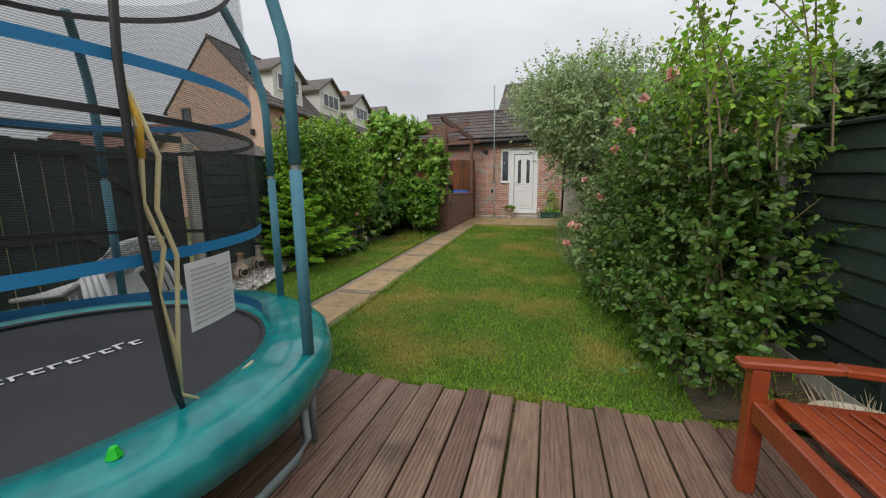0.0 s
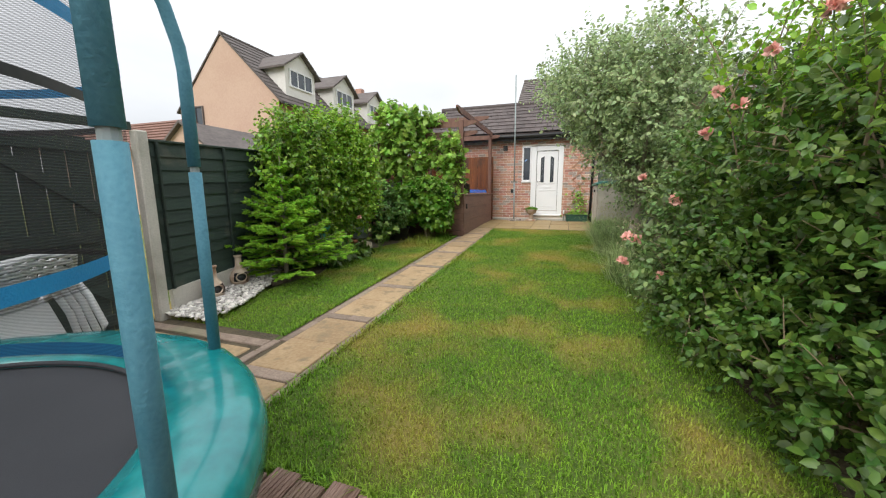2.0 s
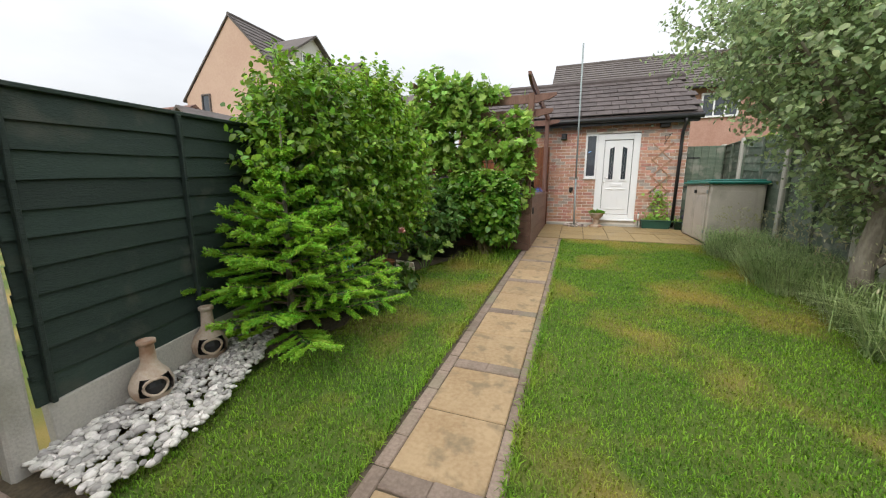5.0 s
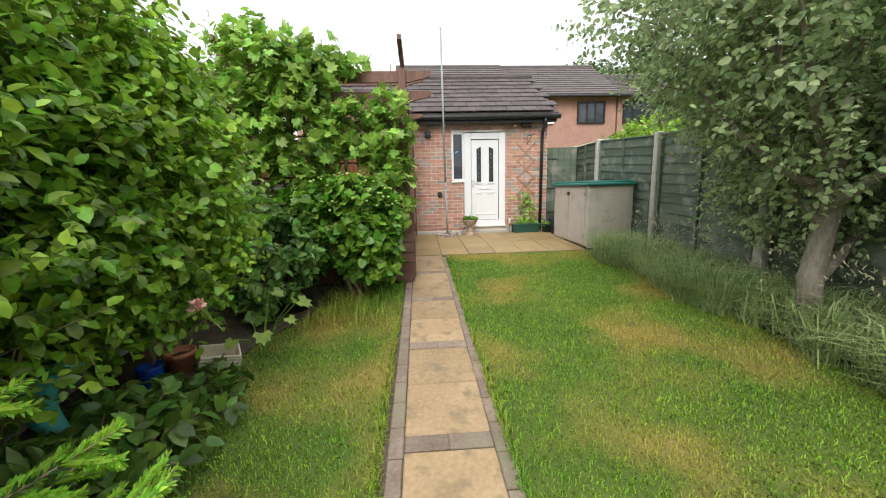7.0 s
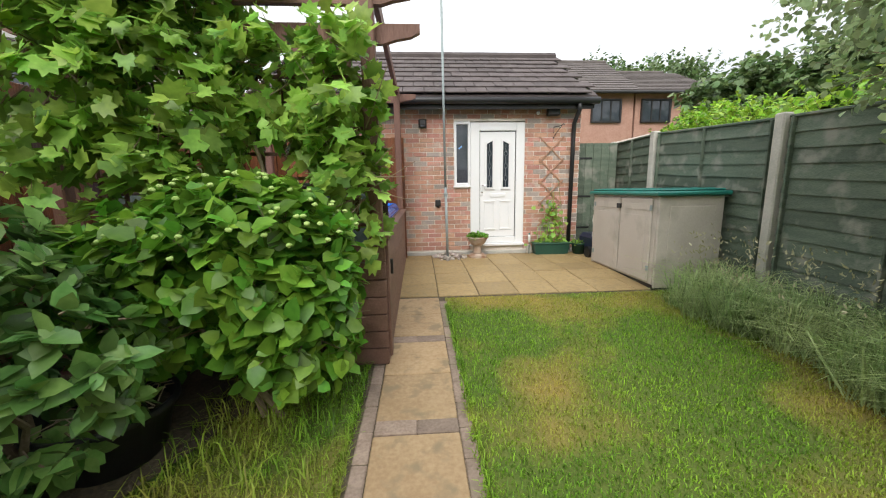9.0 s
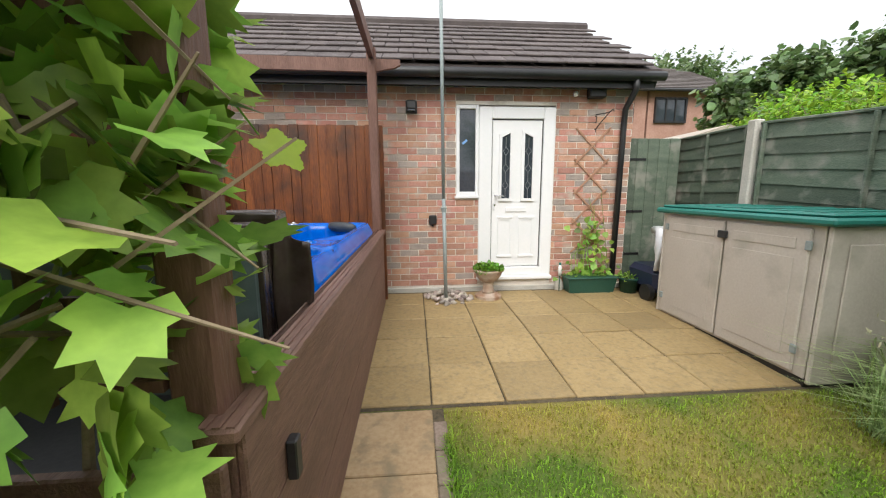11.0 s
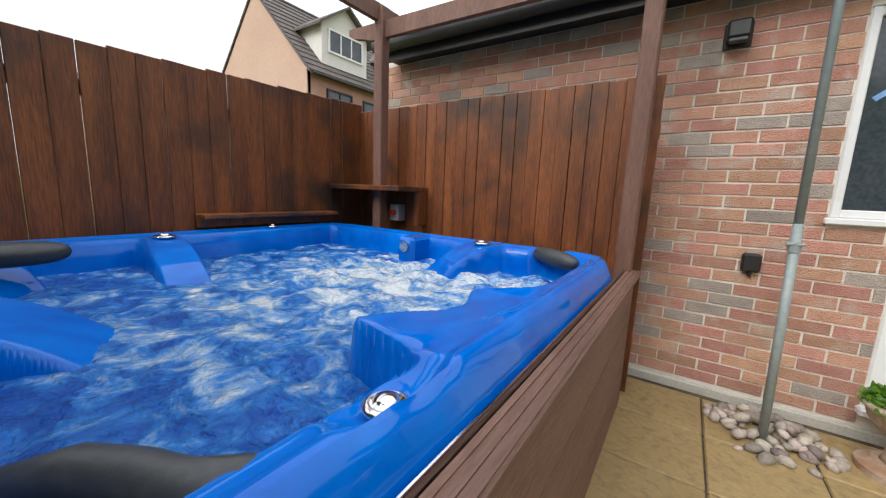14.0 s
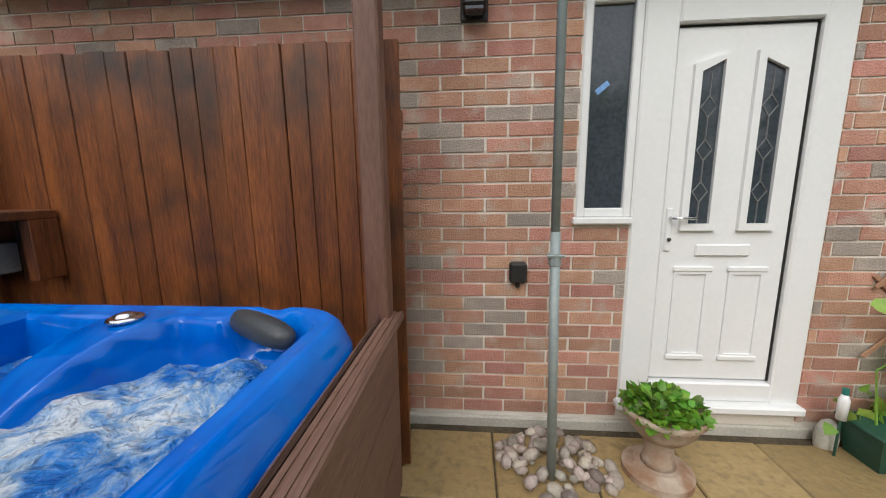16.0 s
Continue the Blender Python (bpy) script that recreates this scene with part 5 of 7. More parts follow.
for ya, yb in ((BY0 + 0.1, 10.54), (10.56, BY1 - 0.1)):
    dr = part("door", B(BX0 - 0.022, BX0 - 0.001, ya, yb, zb + 0.05, 1.235, bevel=0.008), M_BOX, sb)
    part("recess", B(BX0 - 0.027, BX0 - 0.022, ya + 0.08, yb - 0.08, 1.1, 1.17, bevel=0.002), M_BOX, dr)
    part("recess", B(BX0 - 0.027, BX0 - 0.022, ya + 0.08, yb - 0.08, zb + 0.14, 1.04, bevel=0.002), M_BOX, dr)
    for zz in (zb + 0.18, 1.1):
        yh = ya if ya < 10 else yb
        part("hinge", B(BX0 - 0.034, BX0 - 0.02, yh - 0.02, yh + 0.02, zz, zz + 0.06, bevel=0.004), M_STEEL, dr)
part("hasp", B(BX0 - 0.05, BX0 - 0.022, 10.51, 10.59, 1.1, 1.16, bevel=0.006), M_BLACK, sb, "black hasp with a padlock")
part("end_rib", B(BX0 + 0.12, BX1 - 0.12, BY0 - 0.012, BY0 - 0.001, zb + 0.1, 1.15, bevel=0.006), M_BOX, sb)
bm = bmesh.new()
box(bm, BX0 - 0.06, BX1 + 0.03, BY0 - 0.05, BY1 + 0.04, 1.262, 1.312, 0.015)
lidp = part("lid", bm, M_LID, sb, "green plastic lid with raised ribs")
part("lid_crown", B(BX0 - 0.02, BX1 - 0.02, BY0 - 0.01, BY1, 1.312, 1.338, bevel=0.012), M_LID, lidp)
for i in range(6):
    y = BY0 + 0.1 + i * 0.23
    part("rib", B(BX0 + 0.02, BX1 - 0.06, y, y + 0.1, 1.338, 1.345, bevel=0.003), M_LID, lidp)

toy = thing("toy_car", (0.72, 11.75, 0.25), "white and dark blue plastic ride-on toy car", "toy car")
M_NAVY = mat("dark_blue_plastic", (0.012, 0.02, 0.05), (0.02, 0.03, 0.07), rough=0.4, bump=0)
part("body", B(0.48, 0.95, 11.5, 12.05, 0.34, 0.62, bevel=0.06), M_NAVY, toy)
part("canopy_pillar", T([(0.52, 11.54, 0.6), (0.54, 11.58, 0.85), (0.62, 11.7, 1.02), (0.7, 11.9, 1.02)], 0.045, 10), M_WHITE, toy, smooth=True)
part("canopy_pillar", T([(0.9, 11.54, 0.6), (0.88, 11.58, 0.85), (0.82, 11.7, 1.02), (0.74, 11.9, 1.02)], 0.045, 10), M_WHITE, toy, smooth=True)
part("lamp", T([(0.56, 11.49, 0.5), (0.56, 11.5, 0.5)], 0.035, 12), mat("orange_plastic", (0.7, 0.15, 0.03), rough=0.4, bump=0), toy, "orange toy headlamp")
for wx in (0.46, 0.97):
    for wy in (11.6, 11.95):
        part("wheel", T([(wx - 0.03, wy, 0.345), (wx + 0.03, wy, 0.345)], 0.095, 18), M_BLACK, toy)

M_PLANTER = mat("dark_green_plastic", (0.012, 0.06, 0.04), (0.02, 0.08, 0.055), rough=0.45, bump=0.1)
M_STONEPOT = mat("mossy_cast_stone", (0.42, 0.33, 0.26), (0.52, 0.43, 0.34), rough=0.95, big=8, fine=50, bump=0.6, dirt=(0.3, 0.17, 0.1), dirt_scale=6, dirt_at=0.55)


def soil_disc(root, x, y, z, r):
    part("compost", lathe([(r, -0.02), (r, 0), (r * 0.6, 0.012), (0.01, 0.016)], (x, y, z), 20), M_SOIL, root)


def scatter(center, radius, n, height=0.1):
    a = RNG.random(n) * 6.283
    r = radius * np.sqrt(RNG.random(n))
    pos = np.stack([center[0] + r * np.cos(a), center[1] + r * np.sin(a), center[2] + height * RNG.random(n) * (1 - 0.5 * (r / radius) ** 2)], 1)
    along = unit(np.stack([np.cos(a), np.sin(a), 0.3 + RNG.random(n)], 1) + RNG.normal(size=(n, 3)) * 0.5)
    facing = unit(np.array([0, 0, 1.0]) + RNG.normal(size=(n, 3)) * 0.5)
    return pos, along, facing


ux, uy, uz = -1.3, 11.86, g(12)
urn = thing("garden_urn", (ux, uy, uz), "small cast stone pedestal urn planted with green sedum", "urn")
part("base", lathe([(0.15, 0.0), (0.15, 0.045), (0.12, 0.06), (0.1, 0.075)], (ux, uy, uz), 24), M_STONEPOT, urn)
part("stem", lathe([(0.075, 0.072), (0.065, 0.1), (0.06, 0.16), (0.068, 0.2), (0.075, 0.21)], (ux, uy, uz), 20), M_STONEPOT, urn, smooth=True)
part("bowl", lathe([(0.06, 0.205), (0.1, 0.22), (0.14, 0.27), (0.155, 0.315), (0.172, 0.33), (0.172, 0.35), (0.15, 0.352), (0.14, 0.32)], (ux, uy, uz), 28), M_STONEPOT, urn, smooth=True)
p, a, f = scatter((ux, uy, uz + 0.32), 0.165, 420, 0.09)
adopt(new("sedum", leaves("sedum", p, a, f, 0.03 + 0.02 * RNG.random(len(p)), "broad", L_HYDR)), urn, "green sedum with reddish edges")

bed = thing("trough_planter", (0.0, 12.0, 0.25), "long dark green plastic trough with a climbing bean plant", "planter")
bm = bmesh.new()
vs = [bm.verts.new((sx * w, 12.0 + sy * d, z)) for z, w, d in ((g(12), 0.27, 0.08), (g(12) + 0.19, 0.3, 0.1)) for sx in (-1, 1) for sy in (-1, 1)]
bmesh.ops.convex_hull(bm, input=vs)
bmesh.ops.translate(bm, verts=bm.verts[:], vec=(-0.02, 0, 0))
part("trough", bm, M_PLANTER, bed)
part("rim", B(-0.335, 0.295, 11.885, 12.115, g(12) + 0.185, g(12) + 0.205, bevel=0.006), M_PLANTER, bed)
bm = bmesh.new()
for i in range(7):
    x = -0.25 + i * 0.08
    tube(bm, [(x, 12.0, 0.44), (x + random.uniform(-0.05, 0.05), 12.06, 0.7), (0.02 + random.uniform(-0.12, 0.15), 12.13, 0.9 + 0.1 * i)], [0.006, 0.004, 0.003], 5)
part("bine", bm, L_VINE, bed)
n = 150
zc = 0.42 + RNG.random(n) ** 2.4 * 0.7
p = np.stack([0.0 + RNG.normal(size=n) * 0.17 * np.clip(1.25 - zc * 0.65, 0.25, 1), 11.98 + 0.12 * RNG.random(n), zc], 1)
adopt(new("foliage", leaves("foliage", p, unit(RNG.normal(size=(n, 3)) + np.array([0, -0.4, -0.3])), unit(RNG.normal(size=(n, 3)) * 0.5 + np.array([0, -0.8, 0.7])), 0.05 + 0.05 * RNG.random(n), "broad", L_VINE)), bed, "yellow-green bean leaves")

for x, y, r, h, nm in ((0.44, 11.92, 0.12, 0.2, "green plastic pot with small seedlings by the wall"), (0.66, 12.05, 0.1, 0.16, "empty green plastic pot by the gate")):
    pt = thing("plant_pot", (x, y, g(12)), nm, "plant pot", "green pots")
    part("pot", lathe([(r * 0.72, 0), (r * 0.95, h * 0.85), (r * 1.08, h * 0.86), (r * 1.08, h), (r * 0.95, h), (r * 0.9, h * 0.8)], (x, y, g(12)), 22), M_PLANTER, pt, smooth=True)
    soil_disc(pt, x, y, g(12) + h * 0.8, r * 0.88)
    if r > 0.11:
        p, a, f = scatter((x, y, g(12) + h * 0.85), r, 60, 0.06)
        adopt(new("seedlings", leaves("seedlings", p, a, f, 0.04 + 0.02 * RNG.random(len(p)), "oval", L_VINE)), pt)
btl = thing("small_bottle", (-0.38, 12.05, 0.25), "small white bottle with a green cap by the trough", "bottle")
part("body", lathe([(0.02, 0.0), (0.022, 0.1), (0.012, 0.13)], (-0.38, 12.03, g(12) + 0.21), 12), M_WHITE, btl, smooth=True)
part("cap", T([(-0.38, 12.03, g(12) + 0.34), (-0.38, 12.03, g(12) + 0.37)], 0.013, 10), M_LID, btl)
part("stake", T([(-0.38, 12.03, g(12)), (-0.38, 12.03, g(12) + 0.22)], 0.006, 6), M_PLANTER, btl)
st = thing("edging_stone", (-0.4, 12.1, 0.3), "upright grey stone beside the doorstep", "stone")
bm = bmesh.new()
bmesh.ops.create_icosphere(bm, subdivisions=2, radius=0.07, matrix=pose(-0.36, 12.1, 0.31) @ Matrix.Diagonal((0.8, 0.6, 1.5, 1)))
part("body", bm, M_CONC, st, smooth=True)

# pebbles round the mast
pm = []
for i in range(5):
    bm = bmesh.new()
    bmesh.ops.create_icosphere(bm, subdivisions=1 if i else 2, radius=1)
    for v_ in bm.verts:
        v_.co = Vector((v_.co.x * random.uniform(0.9, 1.1), v_.co.y * 0.8, v_.co.z * 0.6)) * (1 + 0.1 * noise.noise(v_.co * 2 + Vector((i, 0, 0))))
    pm.append(finish("pebble", bm, M_COBBLE, True))
heap = thing("pebble_heap", (-1.8, 11.85, g(12)), "heap of rounded beach pebbles round the pole foot", "pebbles")
for i in range(85):
    a, r = random.uniform(0, 6.28), 0.27 * math.sqrt(random.random())
    ob = new("pebble", pm[i % 5])
    s = random.uniform(0.022, 0.05)
    ob.matrix_basis = pose(-1.78 + r * math.cos(a) * 1.05, 11.86 + r * math.sin(a), g(12) + 0.02 + max(0, 0.09 - r * 0.33) * random.random(), random.uniform(0, 40), random.uniform(0, 40), random.uniform(0, 360)) @ Matrix.Diagonal((s, s, s, 1))
    adopt(ob, heap)

# gate to the side passage, shed roof behind it
sg = thing("side_gate", (0.85, 12.3, 0.25), "dark green boarded side gate with strap hinges, closed", "gate", kind="structure")
for i in range(5):
    x = 0.52 + i * 0.142
    part("board", B(x, x + 0.138, 12.3, 12.325, 0.3, 2.12, bevel=0.003), M_FENCE_R, sg)
for z in (0.65, 1.2, 1.85):
    part("hinge", B(0.53, 0.78, 12.292, 12.3, z, z + 0.03), M_BLACK, sg)
shd = thing("garden_shed", (2.2, 13.5, 0.2), "low timber shed with a pale felt roof beyond the fence", "shed")
part("wall", B(1.5, 3.2, 13.0, 15.0, 0.1, 2.05), mat("shed_boards", (0.35, 0.27, 0.2), (0.42, 0.34, 0.27), rough=0.9, fine=20, bump=0.3, stretch=(1, 1, 8)), shd)
bm = bmesh.new()
roof_slab(bm, ((1.35, 12.85, 2.1), (1.35, 15.1, 2.1), (2.35, 15.1, 2.4), (2.35, 12.85, 2.4)), 0.05)
roof_slab(bm, ((3.35, 12.85, 2.1), (3.35, 15.1, 2.1), (2.35, 15.1, 2.4), (2.35, 12.85, 2.4)), 0.05)
part("roof", bm, mat("roof_felt", (0.4, 0.34, 0.28), (0.46, 0.4, 0.34), rough=0.95, fine=80, bump=0.3), shd)

# ---- chimineas, pebble strip, ornaments ----
def chiminea(x, y, s, label, turn):
    z = g(y) + 0.05
    root = thing("chiminea", (x, y, z), label, "chiminea", "chimineas")
    bm = lathe([(0.085, 0), (0.11, 0.02), (0.155, 0.1), (0.16, 0.17), (0.13, 0.25), (0.085, 0.31), (0.06, 0.36), (0.052, 0.5), (0.055, 0.52), (0.068, 0.525), (0.068, 0.555), (0.05, 0.556), (0.04, 0.5)], (0, 0, 0), 28)
    mouth = Vector((math.cos(turn), math.sin(turn), 0))
    dele = [f_ for f_ in bm.faces if 0.09 < f_.calc_center_median().z < 0.27 and f_.calc_center_median().xy.normalized().dot(mouth.xy) > 0.62 and len(f_.verts) == 4]
    bmesh.ops.delete(bm, geom=dele, context="FACES")
    bmesh.ops.transform(bm, matrix=pose(x, y, z) @ Matrix.Diagonal((s, s, s, 1)), verts=bm.verts[:])
    body = part("body", bm, M_TERRA, root, smooth=True)
    c = Vector((x, y, z + 0.17 * s)) + mouth * 0.145 * s
    side = Vector((-mouth.y, mouth.x, 0))
    pts = [c + side * 0.085 * s * math.cos(t) + Vector((0, 0, 0.075 * s * math.sin(t))) - mouth * 0.02 * abs(math.cos(t)) for t in np.linspace(0, 6.283, 17)[:-1]]
    part("mouth_rim", T(pts, 0.013 * s, 8, True), M_TERRA, root, smooth=True)
    part("soot_lining", lathe([(0.07 * s, 0.03 * s), (0.125 * s, 0.09 * s), (0.13 * s, 0.17 * s), (0.1 * s, 0.25 * s)], (x, y, z), 20), M_BLACK, root, "sooty black inside")
    part("foot", lathe([(0.1 * s, -0.06), (0.1 * s, 0.0)], (x, y, z), 16), M_BLACK, root)
    return root


chiminea(-4.14, 4.15, 0.68, "pale terracotta chiminea with a soot-stained mouth", -0.45)
chiminea(-4.0, 3.69, 0.66, "pale clay chiminea with a pebble in its mouth", -0.3)


def pebble_field(name, n, x0, x1, y0, y1, smin, smax, material, label):
    bm = bmesh.new()
    bmesh.ops.create_icosphere(bm, subdivisions=1, radius=1)
    base = np.array([v_.co for v_ in bm.verts])
    bm.verts.index_update()
    tri = np.array([[v_.index for v_ in f_.verts] for f_ in bm.faces])
    bm.free()
    y = y0 + (y1 - y0) * RNG.random(n)
    fx = np.array([left_fence_x(k) for k in y])
    x = fx + 0.05 + np.interp(y, (3.15, 3.5, 4.2, 4.9), (0.5, 0.6, 0.45, 0.15)) * RNG.random(n) ** 1.2
    z = np.array([g(k) for k in y]) + 0.055 + 0.02 * RNG.random(n)
    s = smin + (smax - smin) * RNG.random(n)
    ang = RNG.random(n) * 6.283
    ca, sa = np.cos(ang), np.sin(ang)
    sq = base[None] * (s[:, None] * np.stack([np.ones(n), 0.75 * np.ones(n), 0.55 * np.ones(n)], 1))[:, None, :]
    sq = sq * (1 + 0.15 * RNG.normal(size=sq.shape[:2] + (1,)))
    vx = sq[..., 0] * ca[:, None] - sq[..., 1] * sa[:, None] + x[:, None]
    vy = sq[..., 0] * sa[:, None] + sq[..., 1] * ca[:, None] + y[:, None]
    v = np.stack([vx, vy, sq[..., 2] + z[:, None]], -1)
    f = (np.arange(n)[:, None, None] * len(base) + tri[None]).ravel()
    return tagged(new(name, mesh_np(name, v.reshape(-1, 3), f, 3, material, False)), label, "pebbles", kind="stuff")


pebble_field("white_pebbles", 1700, 0, 0.42, 3.17, 4.85, 0.012, 0.036, M_PEBBLE, "white and grey decorative pebbles by the fence")
M_CREAMPOT = mat("cream_pot", (0.62, 0.55, 0.42), (0.7, 0.64, 0.52), rough=0.7, fine=50, bump=0.3)
tr = thing("small_trough", (-3.82, 6.5, 0.15), "small cream basket-weave ceramic trough tipped in the bed", "planter")
mt = pose(-3.83, 6.6, g(6.6) + 0.1, 20, 12, 35) @ Matrix.Scale(0.82, 4)
bm = bmesh.new()
for a in ((-0.15, 0.15, -0.09, -0.075), (-0.15, 0.15, 0.075, 0.09), (-0.15, -0.135, -0.075, 0.075), (0.135, 0.15, -0.075, 0.075)):
    box(bm, a[0], a[1], a[2], a[3], -0.06, 0.07, 0.004)
box(bm, -0.14, 0.14, -0.08, 0.08, -0.06, -0.05)
bmesh.ops.transform(bm, matrix=mt, verts=bm.verts[:])
part("body", bm, M_CREAMPOT, tr)
bm = bmesh.new()
for i in range(3):
    box(bm, -0.155, 0.155, -0.096, -0.09, -0.045 + i * 0.035, -0.025 + i * 0.035)
bmesh.ops.transform(bm, matrix=mt, verts=bm.verts[:])
part("weave", bm, M_CREAMPOT, tr)
M_TEALPOT = mat("teal_glaze", (0.06, 0.36, 0.34), (0.12, 0.46, 0.42), rough=0.35, bump=0.05)
M_BLUEPOT = mat("cobalt_glaze", (0.01, 0.06, 0.35), (0.02, 0.1, 0.45), rough=0.25, bump=0.05)


def dolphin(name, x, y, z, s, rz, material, label):
    bm = bmesh.new()
    pts = [(0, 0, 0), (0.06, 0, 0.1), (0.08, 0, 0.2), (0.04, 0, 0.3), (-0.05, 0, 0.36), (-0.12, 0, 0.36)]
    m = pose(x, y, z, 0, 0, rz) @ Matrix.Diagonal((s, s, s, 1))
    tube(bm, [m @ Vector(p) for p in pts], [k * s for k in (0.03, 0.06, 0.075, 0.07, 0.045, 0.015)], 12)
    tube(bm, [m @ Vector(p) for p in ((0.02, 0, 0.02), (-0.03, 0.08, -0.04))], [0.03 * s, 0.008 * s], 8)
    tube(bm, [m @ Vector(p) for p in ((0.02, 0, 0.02), (-0.03, -0.08, -0.04))], [0.03 * s, 0.008 * s], 8)
    tube(bm, [m @ Vector(p) for p in ((0.1, 0, 0.2), (0.18, 0, 0.19))], [0.035 * s, 0.006 * s], 8)
    return solo(name, bm, material, label, "ornament", smooth=True)


dolphin("fish_ornament", -3.95, 5.64, g(5.7) + 0.26, 0.85, 200, M_TEALPOT, "teal glazed fish ornament standing in the bed")
bp_ = thing("blue_pot", (-4.12, 6.36, 0.1), "cobalt blue glazed pot in the bed", "plant pot")
part("pot", lathe([(0.045, 0), (0.07, 0.06), (0.065, 0.13), (0.075, 0.15), (0.065, 0.15), (0.06, 0.11)], (-4.12, 6.36, g(6.3) + 0.04), 20), M_BLUEPOT, bp_, smooth=True)
soil_disc(bp_, -4.12, 6.36, g(6.2) + 0.15, 0.058)
tp = thing("terracotta_pot", (-3.95, 6.6, 0.1), "orange terracotta pot behind the trough", "plant pot")
part("pot", lathe([(0.06, 0), (0.085, 0.12), (0.095, 0.12), (0.095, 0.15), (0.085, 0.15), (0.08, 0.1)], (-4.02, 6.5, g(6.5) + 0.06), 20), mat("terracotta", (0.45, 0.17, 0.08), (0.52, 0.23, 0.12), rough=0.85, fine=50, bump=0.2), tp, smooth=True)
soil_disc(tp, -4.02, 6.5, g(6.5) + 0.17, 0.075)

db = thing("dustbin", (-4.62, 7.68, g(7.7)), "galvanised steel dustbin with raised ribs by the fence", "dustbin")
dz = g(7.7)
ribs = []
for k in range(61):
    q = k / 60
    ribs.append((0.195 + 0.04 * q + 0.006 * max(0.0, math.sin(q * 2 * math.pi * 5)) ** 2, 0.02 + 0.52 * q))
part("body", lathe([(0.0, 0.0), (0.2, 0.0), (0.204, 0.012)] + ribs, (-4.62, 7.68, dz), 40), M_STEEL, db, smooth=True)
part("lid", lathe([(0.25, 0.5), (0.254, 0.545), (0.245, 0.56), (0.15, 0.6), (0.03, 0.615), (0.0, 0.615)], (-4.62, 7.68, dz), 40), M_STEEL, db, "domed galvanised lid", smooth=True)
part("lid_handle", T([(-4.68, 7.68, dz + 0.605), (-4.67, 7.68, dz + 0.645), (-4.57, 7.68, dz + 0.645), (-4.56, 7.68, dz + 0.605)], 0.008, 8), M_STEEL, db, smooth=True)

bt = thing("black_tub_planter", (-3.72, 7.72, 0.1), "large black plastic tub with dead stems", "planter")
part("tub", lathe([(0.2, 0), (0.26, 0.25), (0.285, 0.26), (0.285, 0.29), (0.265, 0.29), (0.25, 0.2)], (-3.72, 7.72, g(7.7) + 0.0), 28), M_BLACK, bt, smooth=True)
soil_disc(bt, -3.72, 7.72, g(7.7) + 0.22, 0.245)
bm = bmesh.new()
for i in range(34):
    a, r = random.uniform(0, 6.28), random.uniform(0, 0.2)
    p0 = Vector((-3.72 + r * math.cos(a), 7.72 + r * math.sin(a), g(7.7) + 0.24))
    q0 = p0 + Vector((random.uniform(-0.25, 0.25), random.uniform(-0.25, 0.25), random.uniform(0.01, 0.12)))
    tube(bm, [p0, p0.lerp(q0, 0.5) + Vector((0, 0, 0.04)), q0], [0.004, 0.003, 0.002], 4)
part("dead_stems", bm, mat("straw", (0.45, 0.34, 0.2), (0.55, 0.45, 0.3), rough=0.9, bump=0), bt, "dry straw-coloured stems")

# ---- deck ----
deck = thing("deck", (-1, 0, -0.1), "weathered brown grooved timber decking", "decking", kind="structure")
dv = []
for k in range(5):
    bm = bmesh.new()
    e1 = 1.99 + 0.014 * k
    box(bm, -0.068, 0.068, -3.9, e1, -0.13, -0.1035, 0.003)
    for i in range(6):
        x = -0.06 + i * 0.0215
        box(bm, x, x + 0.0125, -3.9, e1 - 0.003, -0.1036, -0.1)
    dv.append(finish("deck_board", bm, M_DECK))
for i in range(37):
    x = -3.85 + i * 0.1475
    ob = new("deck_board", dv[(i * 3) % 5])
    ob.matrix_basis = pose(x, 0.05 * max(0, x) * 0.5 - 0.04, 0.0, 0, random.uniform(-0.5, 0.5), random.uniform(-0.12, 0.12))
    adopt(ob, deck)
part("joists", B(-3.9, 1.55, 1.9, 1.95, -0.3, -0.135), M_SOIL, deck)
part("underside", B(-3.9, 1.55, -3.9, 1.88, -0.3, -0.2), M_SOIL, deck)

# ---- trampoline ----
TC = Vector((-2.3, 0.9, 0))
TK = 0.936
TZ = 0.355
tram = thing("trampoline", (TC.x, TC.y, -0.1), "round trampoline with a teal pad and a black safety net", "trampoline")


def polar(r, t, z):
    return Vector((TC.x + TK * r * math.cos(t), TC.y + TK * r * math.sin(t), z))


part("mat", lathe([(0.985, TZ - 0.035), (0.985, TZ - 0.03), (0.5, TZ - 0.034), (0.01, TZ - 0.036)], (TC.x, TC.y, 0), 64), M_MAT, tram, "black woven jumping mat")
bm = bmesh.new()
NS = 144
prof = ((0.985, -0.025), (1.0, 0.008), (1.09, 0.026), (1.23, 0.032), (1.31, 0.025), (1.355, -0.005), (1.37, -0.06), (1.372, -0.12), (1.36, -0.122))
rings = []
for j in range(NS):
    t = 2 * math.pi * j / NS
    wv = 0.012 * noise.noise(Vector((math.cos(t) * 5, math.sin(t) * 5, 0))) + 0.006 * noise.noise(Vector((math.cos(t) * 16, math.sin(t) * 16, 3)))
    rings.append([bm.verts.new(polar(r + (wv if r > 1.32 else 0), t, TZ + z + (wv * 0.8 if r > 1.0 else 0) + (0.02 * noise.noise(Vector((math.cos(t) * 9, math.sin(t) * 9, 7))) if z < -0.1 else 0))) for r, z in prof])
